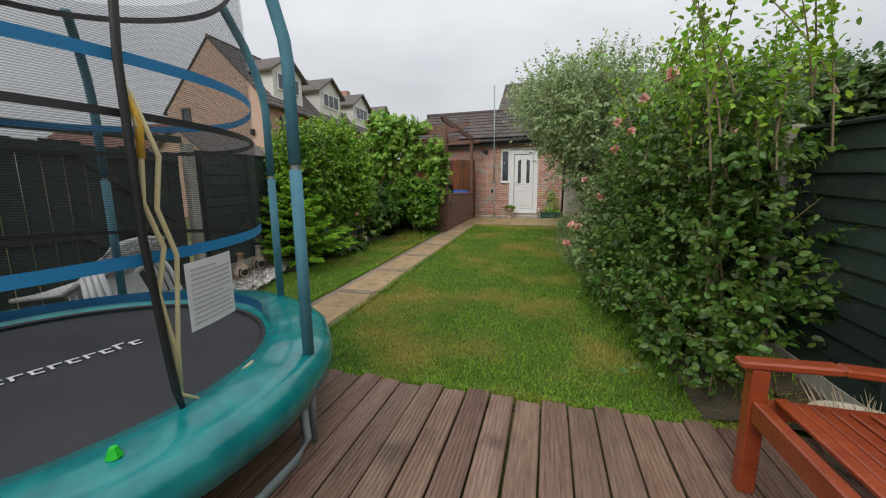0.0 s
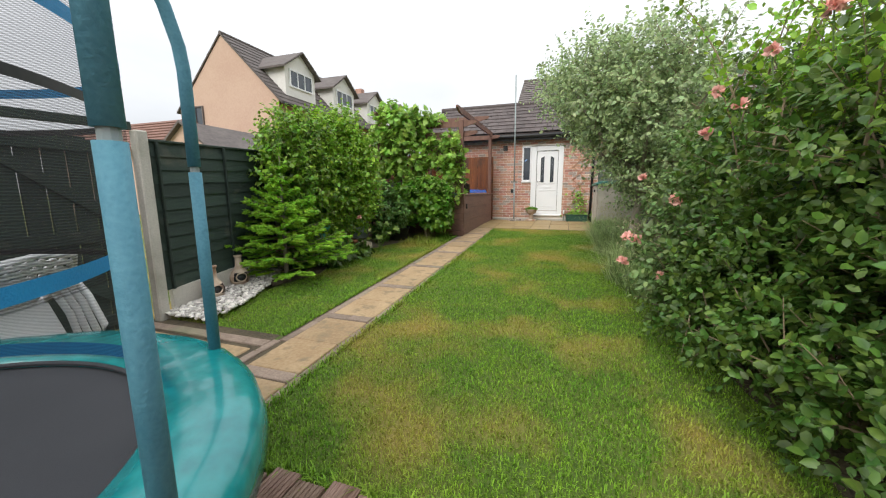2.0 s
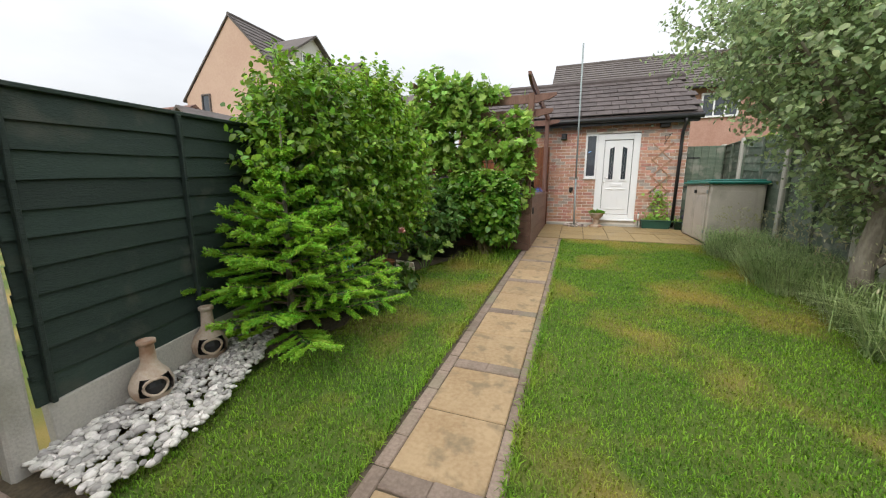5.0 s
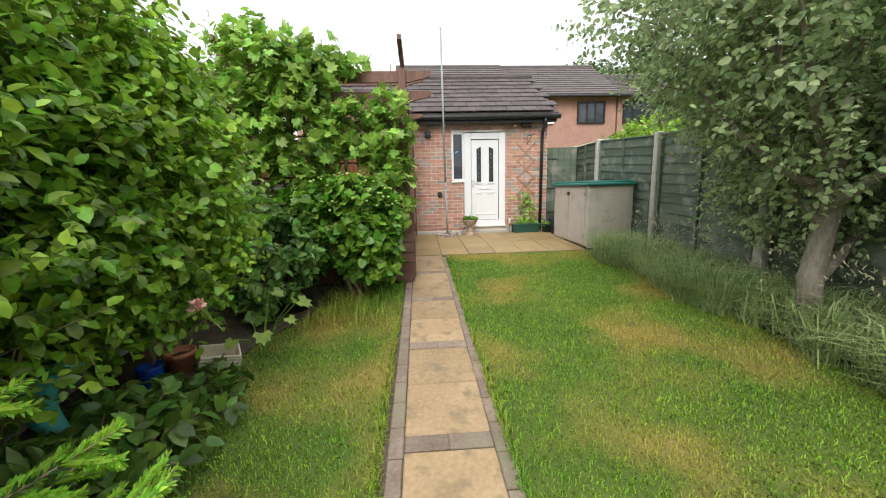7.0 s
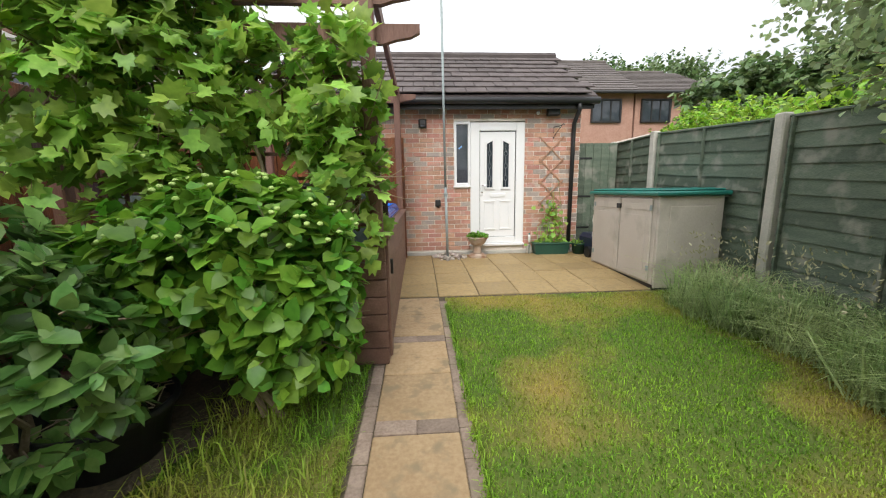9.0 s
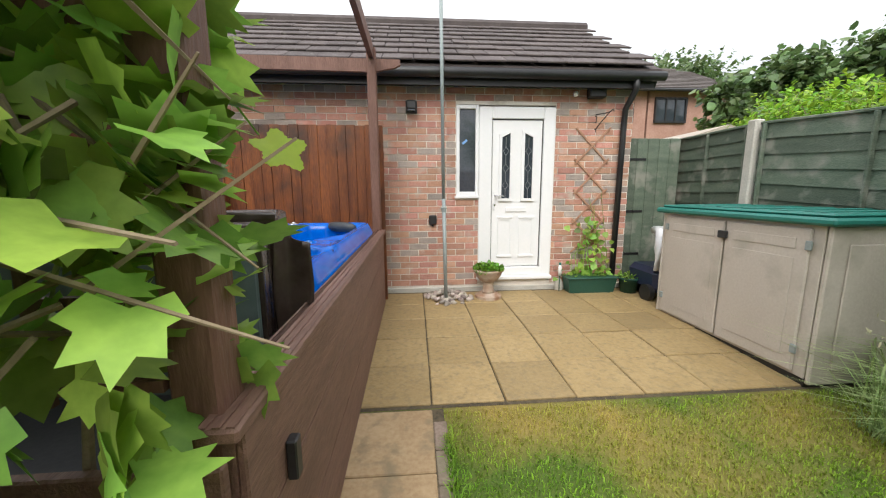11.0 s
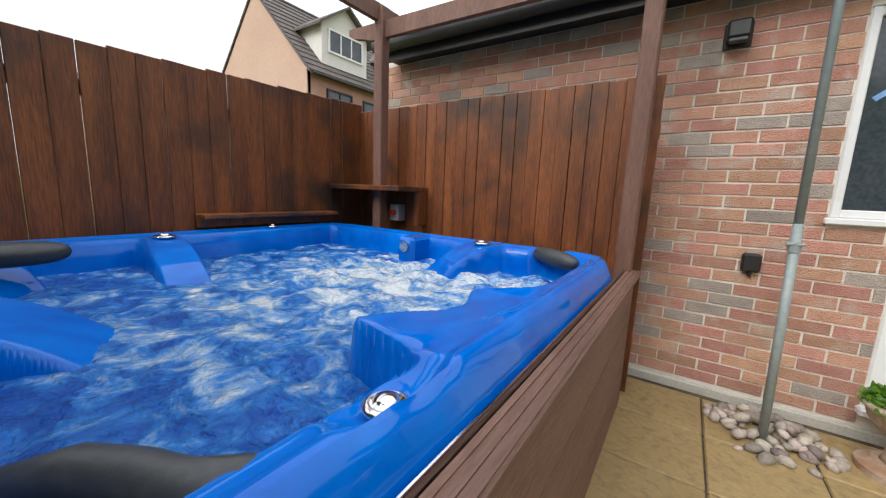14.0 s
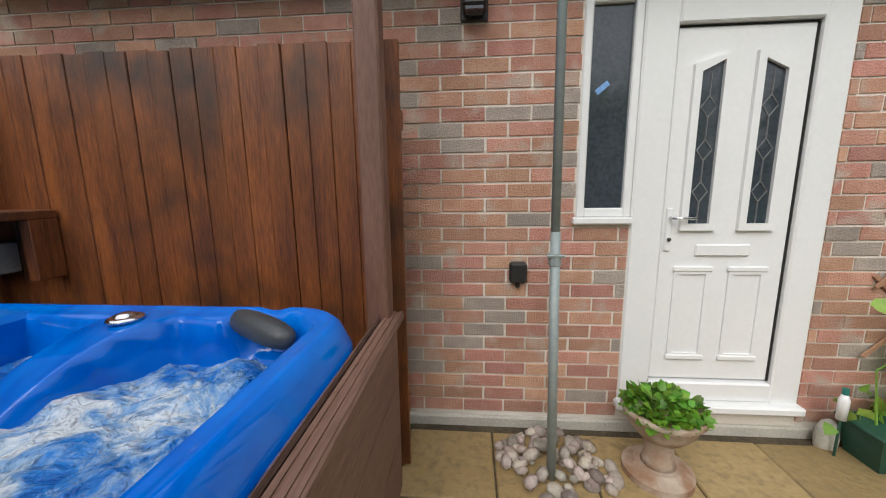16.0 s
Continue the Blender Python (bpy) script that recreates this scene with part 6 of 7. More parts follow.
for j in range(NS):
    a, b_ = rings[j], rings[(j + 1) % NS]
    for i in range(len(prof) - 1):
        bm.faces.new((a[i], b_[i], b_[i + 1], a[i + 1]))
bmesh.ops.recalc_face_normals(bm, faces=bm.faces[:])
part("spring_pad", bm, M_PAD, tram, "shiny wet teal vinyl pad", smooth=True)
part("frame_ring", T([polar(1.3, 2 * math.pi * j / 48, TZ - 0.05) for j in range(48)], 0.02, 8, True), M_STEEL, tram, smooth=True)
part("mat_edge", T([polar(0.99, 2 * math.pi * j / 64, TZ - 0.012) for j in range(64)], 0.012, 6, True), M_MAT, tram)
T0 = math.radians(19.0)
POLES = [math.radians(a) for a in (19.0, 74.0, 134.0, 194.0, 254.0, 314.0)]
for i, t in enumerate(POLES):
    pole = part("net_pole", T([polar(1.3, t, -0.08 if i in (0, 1) else TZ - 0.3), polar(1.3, t, TZ + 0.0)], 0.017, 10), M_STEEL, tram, "galvanised steel pole", smooth=True)
    part("lower_sleeve", T([polar(1.3, t, TZ + 0.02), polar(1.3, t, TZ + 0.87)], 0.026, 14), M_FOAM, pole, "teal-blue foam sleeve", smooth=True)
    part("upper_sleeve", T([polar(1.3, t, TZ + 0.895), polar(1.3, t, TZ + 1.3), polar(1.29, t, TZ + 1.4), polar(1.25, t, TZ + 1.55), polar(1.18, t, TZ + 1.7), polar(1.09, t, TZ + 1.84), polar(1.05, t, TZ + 1.9)], 0.026, 14), M_FOAM, pole, "bent teal-blue foam sleeve", smooth=True)
    part("joint", T([polar(1.3, t, TZ + 0.86), polar(1.3, t, TZ + 0.905)], 0.018, 10), M_STEEL, pole)
for i in range(3):
    t = T0 + math.radians(-30 + i * 120)
    leg = part("leg", T([polar(1.28, t - 0.45, TZ - 0.06), polar(1.3, t - 0.45, 0.0), polar(1.27, t - 0.4, -0.07), polar(1.25, t, -0.08), polar(1.27, t + 0.4, -0.07), polar(1.3, t + 0.45, 0.0), polar(1.28, t + 0.45, TZ - 0.06)], 0.021, 10), M_STEEL, tram, "galvanised W-shaped leg", smooth=True)
# net: panels of mesh with an opening on the deck side
M_NET = bpy.data.materials.new("safety_net")
M_NET.use_nodes = True
n, l = M_NET.node_tree.nodes, M_NET.node_tree.links
nb = n["Principled BSDF"]
nb.inputs["Base Color"].default_value, nb.inputs["Roughness"].default_value = (0.012, 0.012, 0.013, 1), 0.7
ngeo = n.new("ShaderNodeNewGeometry")
nwave = n.new("ShaderNodeTexWave")
nwave.bands_direction = "Z"
nwave.inputs["Scale"].default_value, nwave.inputs["Distortion"].default_value = 45.0, 0.6
nr = n.new("ShaderNodeMapRange")
nr.inputs[1].default_value, nr.inputs[2].default_value, nr.inputs[3].default_value, nr.inputs[4].default_value = 0.35, 0.65, 0.14, 0.48
l.new(ngeo.outputs["Position"], nwave.inputs["Vector"])
l.new(nwave.outputs["Fac"], nr.inputs[0])
l.new(nr.outputs[0], nb.inputs["Alpha"])


def net_r(z):
    return 1.035 if z < 1.9 else 1.035 - (z - 1.9) * 0.05


def net_piece(name, t0, t1, z0, z1, material, parent, nseg=40, nz=10, off=0.0, label="", rise=0.0):
    """A sheet on the net's round; rise lifts its lower and upper edge along the way."""
    ts, zs = np.linspace(t0, t1, nseg), np.linspace(z0, z1, nz)
    v = np.array([polar(net_r(z) + off - 0.02 * math.sin((t - T0) * 3) ** 2, t, z + rise * (t - t0)) for z in zs for t in ts])
    i, j = np.meshgrid(np.arange(nseg - 1), np.arange(nz - 1))
    a = (j * nseg + i).ravel()
    return adopt(new(name, mesh_np(name, v, np.stack([a, a + 1, a + 1 + nseg, a + nseg], 1).ravel(), 4, material, True)), parent, label)


D = math.radians
net = net_piece("net", D(46), D(290), TZ - 0.02, 2.3, M_NET, tram, 90, 14, label="black safety netting")
near = net_piece("near_net", D(-70), D(46), 0.9, 2.3, M_NET, tram, 50, 12, label="black safety netting with a lifted hem")
net_piece("hem_band", D(-40), D(46), 0.87, 0.91, M_BLUE, near, 40, 2, 0.004, "blue webbing hem", 0.045)
net_piece("bottom_band", D(60), D(290), TZ + 0.02, TZ + 0.08, M_BLUE, net, 70, 2, 0.004, "blue webbing band")
net_piece("top_band", D(-70), D(46), 1.5, 1.537, M_BLUE, near, 60, 2, 0.006, "blue webbing band", 0.02)
net_piece("top_band", D(46), D(290), 1.535, 1.572, M_BLUE, net, 70, 2, 0.006, "blue webbing band")
net_piece("seam", D(46), D(290), 1.38, 1.405, M_BLACK, net, 70, 2, 0.005)
net_piece("seam", D(46), D(290), 0.86, 0.885, M_BLACK, net, 70, 2, 0.005)
net_piece("seam", D(-70), D(46), 1.36, 1.385, M_BLACK, near, 60, 2, 0.005)
net_piece("seam", D(46), D(290), 2.2, 2.235, M_BLACK, net, 70, 2, 0.005)
net_piece("selvage", D(42), D(49), TZ, 2.3, M_NET, net, 4, 12, 0.008)
M_PAPER = mat("white_label", (0.72, 0.72, 0.72), (0.66, 0.66, 0.67), rough=0.6, fine=160, bump=0.05)
lab = net_piece("warning_label", D(0), D(12.5), 0.615, 0.875, M_PAPER, near, 10, 6, 0.0, "white printed warning sheet", 0.08)
M_PRINT = mat("grey_print", (0.5, 0.5, 0.52), rough=0.7, bump=0)
for i in range(12):
    z = 0.64 + i * 0.0185
    net_piece("text_line", D(1.0), D(11.6 - (random.random() * 4 if i % 3 == 2 else 0)), z, z + 0.006, M_PRINT, lab, 8, 2, 0.003, "", 0.08)


def ribbon(name, pts, r, material, label):
    return part(name, T(pts, r, 6), material, near, label, smooth=True)


def along_net(r, rows):
    return [polar(r, D(a), z) for a, z in rows]


ribbon("door_strip", along_net(1.055, ((-7, 2.3), (-7, 1.8), (-8, 1.53), (-8, 1.2), (-8, 1.0), (-7, 0.7), (-6, 0.45), (-5, 0.36), (6, 0.35), (15, 0.36))), 0.013, M_BLACK, "black door edge binding")
ribbon("zip_edge", along_net(1.05, ((-7.5, 1.46), (-6, 1.3), (-7, 1.1), (-4.5, 0.95), (-6.5, 0.8), (-5, 0.6), (-5, 0.42), (-1, 0.36), (8, 0.36), (16, 0.37))), 0.008, M_CREAM, "cream zip binding")
ribbon("zip_edge", along_net(1.055, ((-7, 1.44), (-3.5, 1.25), (-5, 1.08), (-2.5, 0.92), (-3.5, 0.75), (-4.5, 0.6), (-5, 0.44))), 0.008, M_CREAM, "cream zip binding")
ribbon("tassel", along_net(1.05, ((-7, 1.42), (-6, 1.34), (-6.3, 1.24))), 0.012, mat("yellow_cord", (0.7, 0.42, 0.05), rough=0.7, bump=0), "yellow cord tassel")
peg = thing("green_peg", (-1.25, 0.56, TZ + 0.03), "small bright green plastic piece lying on the pad", "toy")
bm = bmesh.new()
bmesh.ops.create_cone(bm, cap_ends=True, segments=7, radius1=0.022, radius2=0.01, depth=0.03, matrix=pose(-1.25, 0.56, TZ + 0.047))
part("piece", bm, mat("bright_green_plastic", (0.02, 0.6, 0.03), rough=0.4, bump=0), peg)
# lettering on the mat, as plain pale strokes
lg = thing("mat_emblem", (-2.3, 0.9, TZ - 0.03), "white printed stroke emblem on the trampoline mat", "print")
for i in range(10):
    hgt = 0.09 if i in (0, 8) else 0.065
    m_ = pose(-2.33 + 0.0145 * i, 0.68 + 0.06 * i, TZ - 0.0285, 0, 0, 75.5)
    bm = bmesh.new()
    box(bm, 0, 0.05, hgt - 0.012, hgt, 0, 0.002, 0, m_)
    box(bm, 0.004, 0.016, 0, hgt - 0.012, 0, 0.002, 0, m_)
    if i % 2:
        box(bm, 0.016, 0.046, 0, 0.011, 0, 0.002, 0, m_)
    part("stroke", bm, M_PAPER, lg)

# ---- stack of white plastic chairs behind the trampoline ----
def plastic_chair(x, y, z, rz):
    root = thing("plastic_chair", (0, 0, 0), "white plastic garden armchair tipped forward in a stack", "chair", "stacked chairs")
    part("seat", B(-0.22, 0.22, -0.2, 0.22, 0.41, 0.43, bevel=0.008), M_WHITE, root)
    for i in range(7):
        xx = -0.2 + i * 0.06
        part("back_slat", T([(xx, 0.21, 0.43), (xx * 1.05, 0.26, 0.62), (xx * 1.0, 0.33, 0.85 - abs(i - 3) * 0.012)], 0.016, 6), M_WHITE, root, smooth=True)
    part("back_rim", T([(-0.24, 0.21, 0.45), (-0.25, 0.27, 0.7), (-0.2, 0.33, 0.84), (0, 0.345, 0.875), (0.2, 0.33, 0.84), (0.25, 0.27, 0.7), (0.24, 0.21, 0.45)], 0.018, 8), M_WHITE, root, smooth=True)
    for s in (-1, 1):
        part("arm", T([(s * 0.25, 0.27, 0.66), (s * 0.28, 0.1, 0.66), (s * 0.285, -0.12, 0.645), (s * 0.27, -0.2, 0.6), (s * 0.26, -0.21, 0.0)], 0.02, 8), M_WHITE, root, smooth=True)
        part("leg", T([(s * 0.24, 0.21, 0.43), (s * 0.27, 0.29, 0.0)], 0.02, 8), M_WHITE, root, smooth=True)
    root.matrix_basis = pose(x, y, z, 0, 0, rz)
    return root


c0 = plastic_chair(-3.5, 2.12, -0.02, 100)
c0.matrix_basis = pose(-4.02, 1.86, 0.04, 72, 0, 100)
for i in range(1, 4):
    copy_thing(c0, pose(-4.02 + 0.06 * i, 1.86 + 0.02 * i, 0.04 + 0.012 * i, 72 - 3 * i, 0, 100))

# ---- bench ----
bench = thing("garden_bench", (1.15, 1.1, -0.1), "orange-brown oiled hardwood slatted bench on the deck", "bench")
bz = -0.1
X0, X1, Y0, Y1 = 0.73, 1.25, 0.1, 1.55
for y in (Y0, Y1):
    part("front_leg", B(X0 - 0.03, X0 + 0.03, y - 0.03, y + 0.03, bz, bz + 0.535, bevel=0.006), M_BENCH, bench)
    part("back_leg", beam(bmesh.new(), (X1, y, bz), (X1 + 0.08, y, bz + 0.85), 0.055, 0.055, 0.006), M_BENCH, bench)
    bm = bmesh.new()
    for a, b_ in (((X0 - 0.07, y, bz + 0.55), (X0 + 0.25, y, bz + 0.56)), ((X0 + 0.25, y, bz + 0.56), (X1 + 0.06, y, bz + 0.545))):
        beam(bm, a, b_, 0.07, 0.032, 0.008)
    part("armrest", bm, M_BENCH, bench)
    part("side_rail", B(X0 + 0.03, X1, y - 0.02, y + 0.02, bz + 0.33, bz + 0.4, bevel=0.005), M_BENCH, bench)
part("front_rail", B(X0 - 0.022, X0 + 0.022, Y0 + 0.03, Y1 - 0.03, bz + 0.32, bz + 0.41, bevel=0.006), M_BENCH, bench)
part("back_rail", beam(bmesh.new(), (X1 + 0.08, Y0, bz + 0.82), (X1 + 0.08, Y1, bz + 0.82), 0.04, 0.08, 0.006), M_BENCH, bench)
part("lower_back_rail", beam(bmesh.new(), (X1 + 0.045, Y0, bz + 0.48), (X1 + 0.045, Y1, bz + 0.48), 0.04, 0.06, 0.006), M_BENCH, bench)
for i in range(8):
    x = X0 + 0.05 + i * 0.058
    dip = -0.022 * math.sin(math.pi * i / 7)
    part("seat_slat", B(x, x + 0.044, Y0 + 0.02, Y1 - 0.02, bz + 0.41 + dip, bz + 0.43 + dip, bevel=0.005), M_BENCH, bench)
for i in range(13):
    y = Y0 + 0.1 + i * 0.104
    part("back_slat", beam(bmesh.new(), (X1 + 0.05, y, bz + 0.5), (X1 + 0.078, y, bz + 0.79), 0.045, 0.016, 0.003), M_BENCH, bench)
pp = thing("straw_pot", (1.32, 1.78, -0.1), "terracotta bowl with dry straw-coloured grass beside the bench", "plant pot")
part("pot", lathe([(0.12, 0), (0.18, 0.16), (0.2, 0.165), (0.2, 0.2), (0.185, 0.2), (0.17, 0.14)], (1.3, 1.83, -0.1), 24), M_CREAMPOT, pp, smooth=True)
soil_disc(pp, 1.3, 1.83, 0.04, 0.172)
bm = bmesh.new()
for i in range(90):
    a, r = random.uniform(0, 6.28), 0.15 * math.sqrt(random.random())
    p0 = Vector((1.3 + r * math.cos(a), 1.83 + r * math.sin(a), 0.04))
    q0 = p0 + Vector((0.08 * math.cos(a) + random.uniform(-0.05, 0.05), 0.08 * math.sin(a) + random.uniform(-0.05, 0.05), random.uniform(0.05, 0.16)))
    tube(bm, [p0, q0], [0.003, 0.001], 3)
part("dry_grass", bm, bpy.data.materials["straw"], pp)

# ---- planting, west side ----
def spruce(x, y, z, h, spread):
    root = thing("spruce_tree", (x, y, z), "young spruce with bright green new growth", "spruce tree")
    part("trunk", T([(x, y, z - 0.05), (x + 0.01, y, z + h * 0.5), (x + 0.02, y, z + h)], [0.035, 0.02, 0.006], 8), M_BARK, root)
    P, A, S, OLD = [], [], [], []
    bm, gm = bmesh.new(), bmesh.new()
    levels = 9
    for k in range(levels):
        f = k / levels
        zz = z + 0.14 + (h - 0.32) * f
        ln = spread * max(0.0, 1 - f * 1.12) ** 0.85 + 0.08
        nb_ = 8 if k < 6 else 5
        for j in range(nb_):
            a = 2 * math.pi * (j + 0.5 * (k % 2)) / nb_ + random.uniform(-0.22, 0.22)
            L = ln * random.uniform(0.8, 1.1)
            d = Vector((math.cos(a), math.sin(a), 0))
            pts = []
            for i in range(7):
                s = i / 6
                pts.append(Vector((x, y, zz)) + d * L * s + Vector((0, 0, L * (0.1 * s + 0.1 * s * s + 0.25 * f * s + 0.1 * math.sin(a * 3 + k)))))
            tube(bm, pts, [0.009 * (1 - i / 8) for i in range(7)], 5)
            def needles(a0, b0, n, size, old=False):
                s = RNG.random((n, 1))
                base = np.array(a0) * (1 - s) + np.array(b0) * s
                ax = unit(np.array(b0) - np.array(a0))
                rad = unit(np.cross(ax, RNG.normal(size=(n, 3))))
                P.append(base)
                A.append(unit(rad + 0.9 * ax))
                S.append(size * (0.7 + 0.5 * RNG.random(n)))
                OLD.append(np.full(n, old))
            for i in range(1, 6):
                needles(pts[i], pts[i + 1], int(34 * L * 1.6) + 14, 0.024, i < 5)
                side = Vector((-d.y, d.x, 0))
                for sg_ in (-1, 1):
                    tl = L * 0.42 * (1 - 0.55 * i / 6) * random.uniform(0.75, 1.15)
                    tip = pts[i] + (d * 0.75 + side * sg_ * 0.75).normalized() * tl + Vector((0, 0, 0.04 * random.uniform(-0.6, 0.6)))
                    tube(gm, [pts[i], pts[i].lerp(tip, 0.7), tip], [0.008, 0.016, 0.009], 6)
                    needles(pts[i].lerp(tip, 0.25), tip, int(tl * 680) + 18, 0.0235)
    for q in range(5):
        P.append(np.array([(x + 0.02, y, z + h * (0.72 + 0.28 * s)) for s in RNG.random(40)]))
        A.append(unit(RNG.normal(size=(40, 3)) * np.array([1, 1, 0.3]) + np.array([0, 0, 0.8])))
        S.append(0.024 + 0.01 * RNG.random(40))
        OLD.append(np.full(40, False))
    part("branchwork", bm, M_TWIG, root)
    part("shootwork", gm, L_SPRUCE, root)["kind"] = "stuff"
    P, A, S, OLD = np.concatenate(P), np.concatenate(A), np.concatenate(S), np.concatenate(OLD)
    F = unit(RNG.normal(size=P.shape) + np.array([0, 0, 1.0]))
    for nm, sel, mm in (("old_needles", OLD, L_SPRUCE_OLD), ("needles", ~OLD, L_SPRUCE)):
        adopt(new(nm, leaves(nm, P[sel], A[sel], F[sel], S[sel] * 1.35, "narrow", mm)), root)
    return root


spruce(-3.9, 4.68, g(4.7) + 0.03, 1.75, 0.8)
keep_path = lambda p: (p[:, 0] < -2.62) & (p[:, 0] > -4.9)
bush("laurel_bush", (-4.2, 5.5, g(5.5)), [((-4.15, 5.4, 1.3), (0.48, 0.5, 0.8)), ((-4.12, 4.98, 1.4), (0.34, 0.34, 0.5)), ((-4.15, 5.2, 1.86), (0.3, 0.36, 0.38)), ((-4.05, 5.95, 1.25), (0.42, 0.46, 0.75)), ((-4.2, 5.75, 1.9), (0.28, 0.33, 0.34))],
     "dense laurel shrub with glossy mid-green leaves", "shrub", L_LAUREL, 0.062, "oval", 2100, 10, 0.24, 9, inner=0.4)
bush("viburnum_bush", (-4.2, 6.6, g(6.6)), [((-4.0, 6.45, 1.3), (0.48, 0.55, 0.75)), ((-4.1, 6.3, 1.95), (0.35, 0.4, 0.5)), ((-4.3, 6.85, 1.5), (0.42, 0.35, 0.8)), ((-4.12, 6.1, 1.05), (0.35, 0.35, 0.4))],
     "tall shrub with bright green leaves and pink blooms", "shrub", L_BRIGHT, 0.052, "broad", 2700, 9, 0.26, 9, inner=0.4, floor=lambda p: p[:, 1] < 3.64 - 0.85 * p[:, 0])
bush("fern_clump", (-4.05, 5.3, g(5.3)), [((-4.0, 5.2, 0.22), (0.4, 0.3, 0.18)), ((-3.75, 5.4, 0.12), (0.2, 0.15, 0.1))],
     "low dark green plants with pointed leaves", "plant", L_PRIVET, 0.12, "narrow", 200, 6, 0.12, 3, inner=0.3)
bush("hellebore_clump", (-3.78, 5.75, g(5.75)), [((-3.8, 5.7, 0.16), (0.28, 0.36, 0.16)), ((-3.7, 6.1, 0.12), (0.2, 0.25, 0.12))],
     "low clump of dark broad leaves at the bed edge", "plant", L_PRIVET, 0.1, "oval", 170, 6, 0.1, 3, up=0.6, inner=0.2)
bush("rhododendron", (-3.95, 7.45, g(7.3)), [((-3.85, 7.4, 0.72), (0.5, 0.4, 0.42)), ((-4.1, 7.62, 0.95), (0.32, 0.36, 0.42)), ((-3.95, 7.35, 0.3), (0.22, 0.2, 0.18))],
     "rhododendron with dark pointed leaves and faded blooms", "shrub", L_RHODO, 0.1, "oval", 430, 8, 0.035, 6, up=0.15, inner=0.7, floor=lambda p: p[:, 0] > -4.18 - (p[:, 1] - 7.5))
hyd = bush("hydrangea", (-3.1, 8.1, g(8.0)), [((-3.15, 7.98, 0.95), (0.56, 0.36, 0.42)), ((-2.9, 8.0, 0.72), (0.32, 0.32, 0.36)), ((-3.6, 8.0, 0.85), (0.4, 0.32, 0.4))],
           "rounded hydrangea with broad leaves and pale green buds", "shrub", L_HYDR, 0.092, "broad", 900, 6, 0.1, 9, up=0.4, inner=0.65, floor=keep_path)
for i in range(95):
    t, ph = random.uniform(0, 6.28), random.uniform(0.05, 1.25)
    c = Vector((-3.15 + 0.66 * math.cos(t) * math.sin(ph), 7.97 + 0.47 * math.sin(t) * math.sin(ph), 0.95 + 0.52 * math.cos(ph)))
    bm = bmesh.new()
    bmesh.ops.create_icosphere(bm, subdivisions=2, radius=1)
    for v_ in bm.verts:
        k = 1 + 0.35 * noise.noise(v_.co * 3.5 + c * 9)
        v_.co = c + Vector((v_.co.x * 0.014 * k, v_.co.y * 0.014 * k, v_.co.z * 0.01 * k))
    part("bud", bm, M_BUD, hyd, "pale green flower bud")
vine = bush("grape_vine", (-3.1, 8.45, g(8.4)), [((-2.66, 8.4, 1.9), (0.26, 0.2, 0.42)), ((-2.62, 8.4, 1.42), (0.2, 0.18, 0.3)), ((-3.05, 8.42, 2.0), (0.38, 0.18, 0.26)), ((-3.7, 8.36, 2.05), (0.5, 0.24, 0.55)), ((-4.25, 8.3, 2.05), (0.42, 0.28, 0.55)), ((-4.05, 8.35, 2.62), (0.55, 0.28, 0.3)), ((-3.75, 8.38, 1.42), (0.3, 0.16, 0.28)), ((-3.5, 8.5, 2.68), (0.5, 0.2, 0.14))],
            "grape vine with lobed leaves covering the pergola", "climbing plant", L_VINE, 0.112, "lobed", 720, 6, 0.22, 8, up=0.1, inner=0.4, floor=lambda p: (p[:, 0] < -2.46) & (p[:, 1] < 8.95) & ((p[:, 0] > -4.4) | ((p[:, 2] > 1.85) & (p[:, 0] > -4.72) & (p[:, 2] < 2.5))))
lat = thing("lattice_screen", (-3.5, 8.5, 1.0), "brown timber lattice screen under the vine", "trellis")
for i in range(13):
    x = -4.4 + i * 0.145
    part("upright", B(x, x + 0.022, 8.52, 8.535, 1.1, 2.3), M_PERGOLA, lat)
for i in range(8):
    z = 1.13 + i * 0.155
    part("rail", B(-4.42, -2.58, 8.505, 8.52, z, z + 0.022), M_PERGOLA, lat)

# hanging spray of vine leaves over the way to the patio
P, A, F_, S = [], [], [], []
for i in range(12):
    P.append((-2.62 - 0.05 * (i % 3), 8.66 + 0.03 * (i % 4), 1.85 + 0.07 * i))
P = np.array(P)
n = len(P)
hs_ = thing("vine_shoot", (-2.66, 8.7, 1.2), "young vine shoot with pale lobed leaves on the post", "climbing plant")
part("stem", T([(-2.66, 8.68, 1.1), (-2.64, 8.72, 1.7), (-2.68, 8.75, 2.4), (-2.66, 8.72, 2.75)], 0.005, 5), L_VINE, hs_)
adopt(new("leaf_spray", leaves("leaf_spray", P, unit(RNG.normal(size=(n, 3)) * 0.6 + np.array([0.2, -0.2, -0.6])), unit(RNG.normal(size=(n, 3)) * 0.5 + np.array([0.4, -0.6, 0.6])), 0.09 + 0.05 * RNG.random(n), "lobed", L_VINE)), hs_)

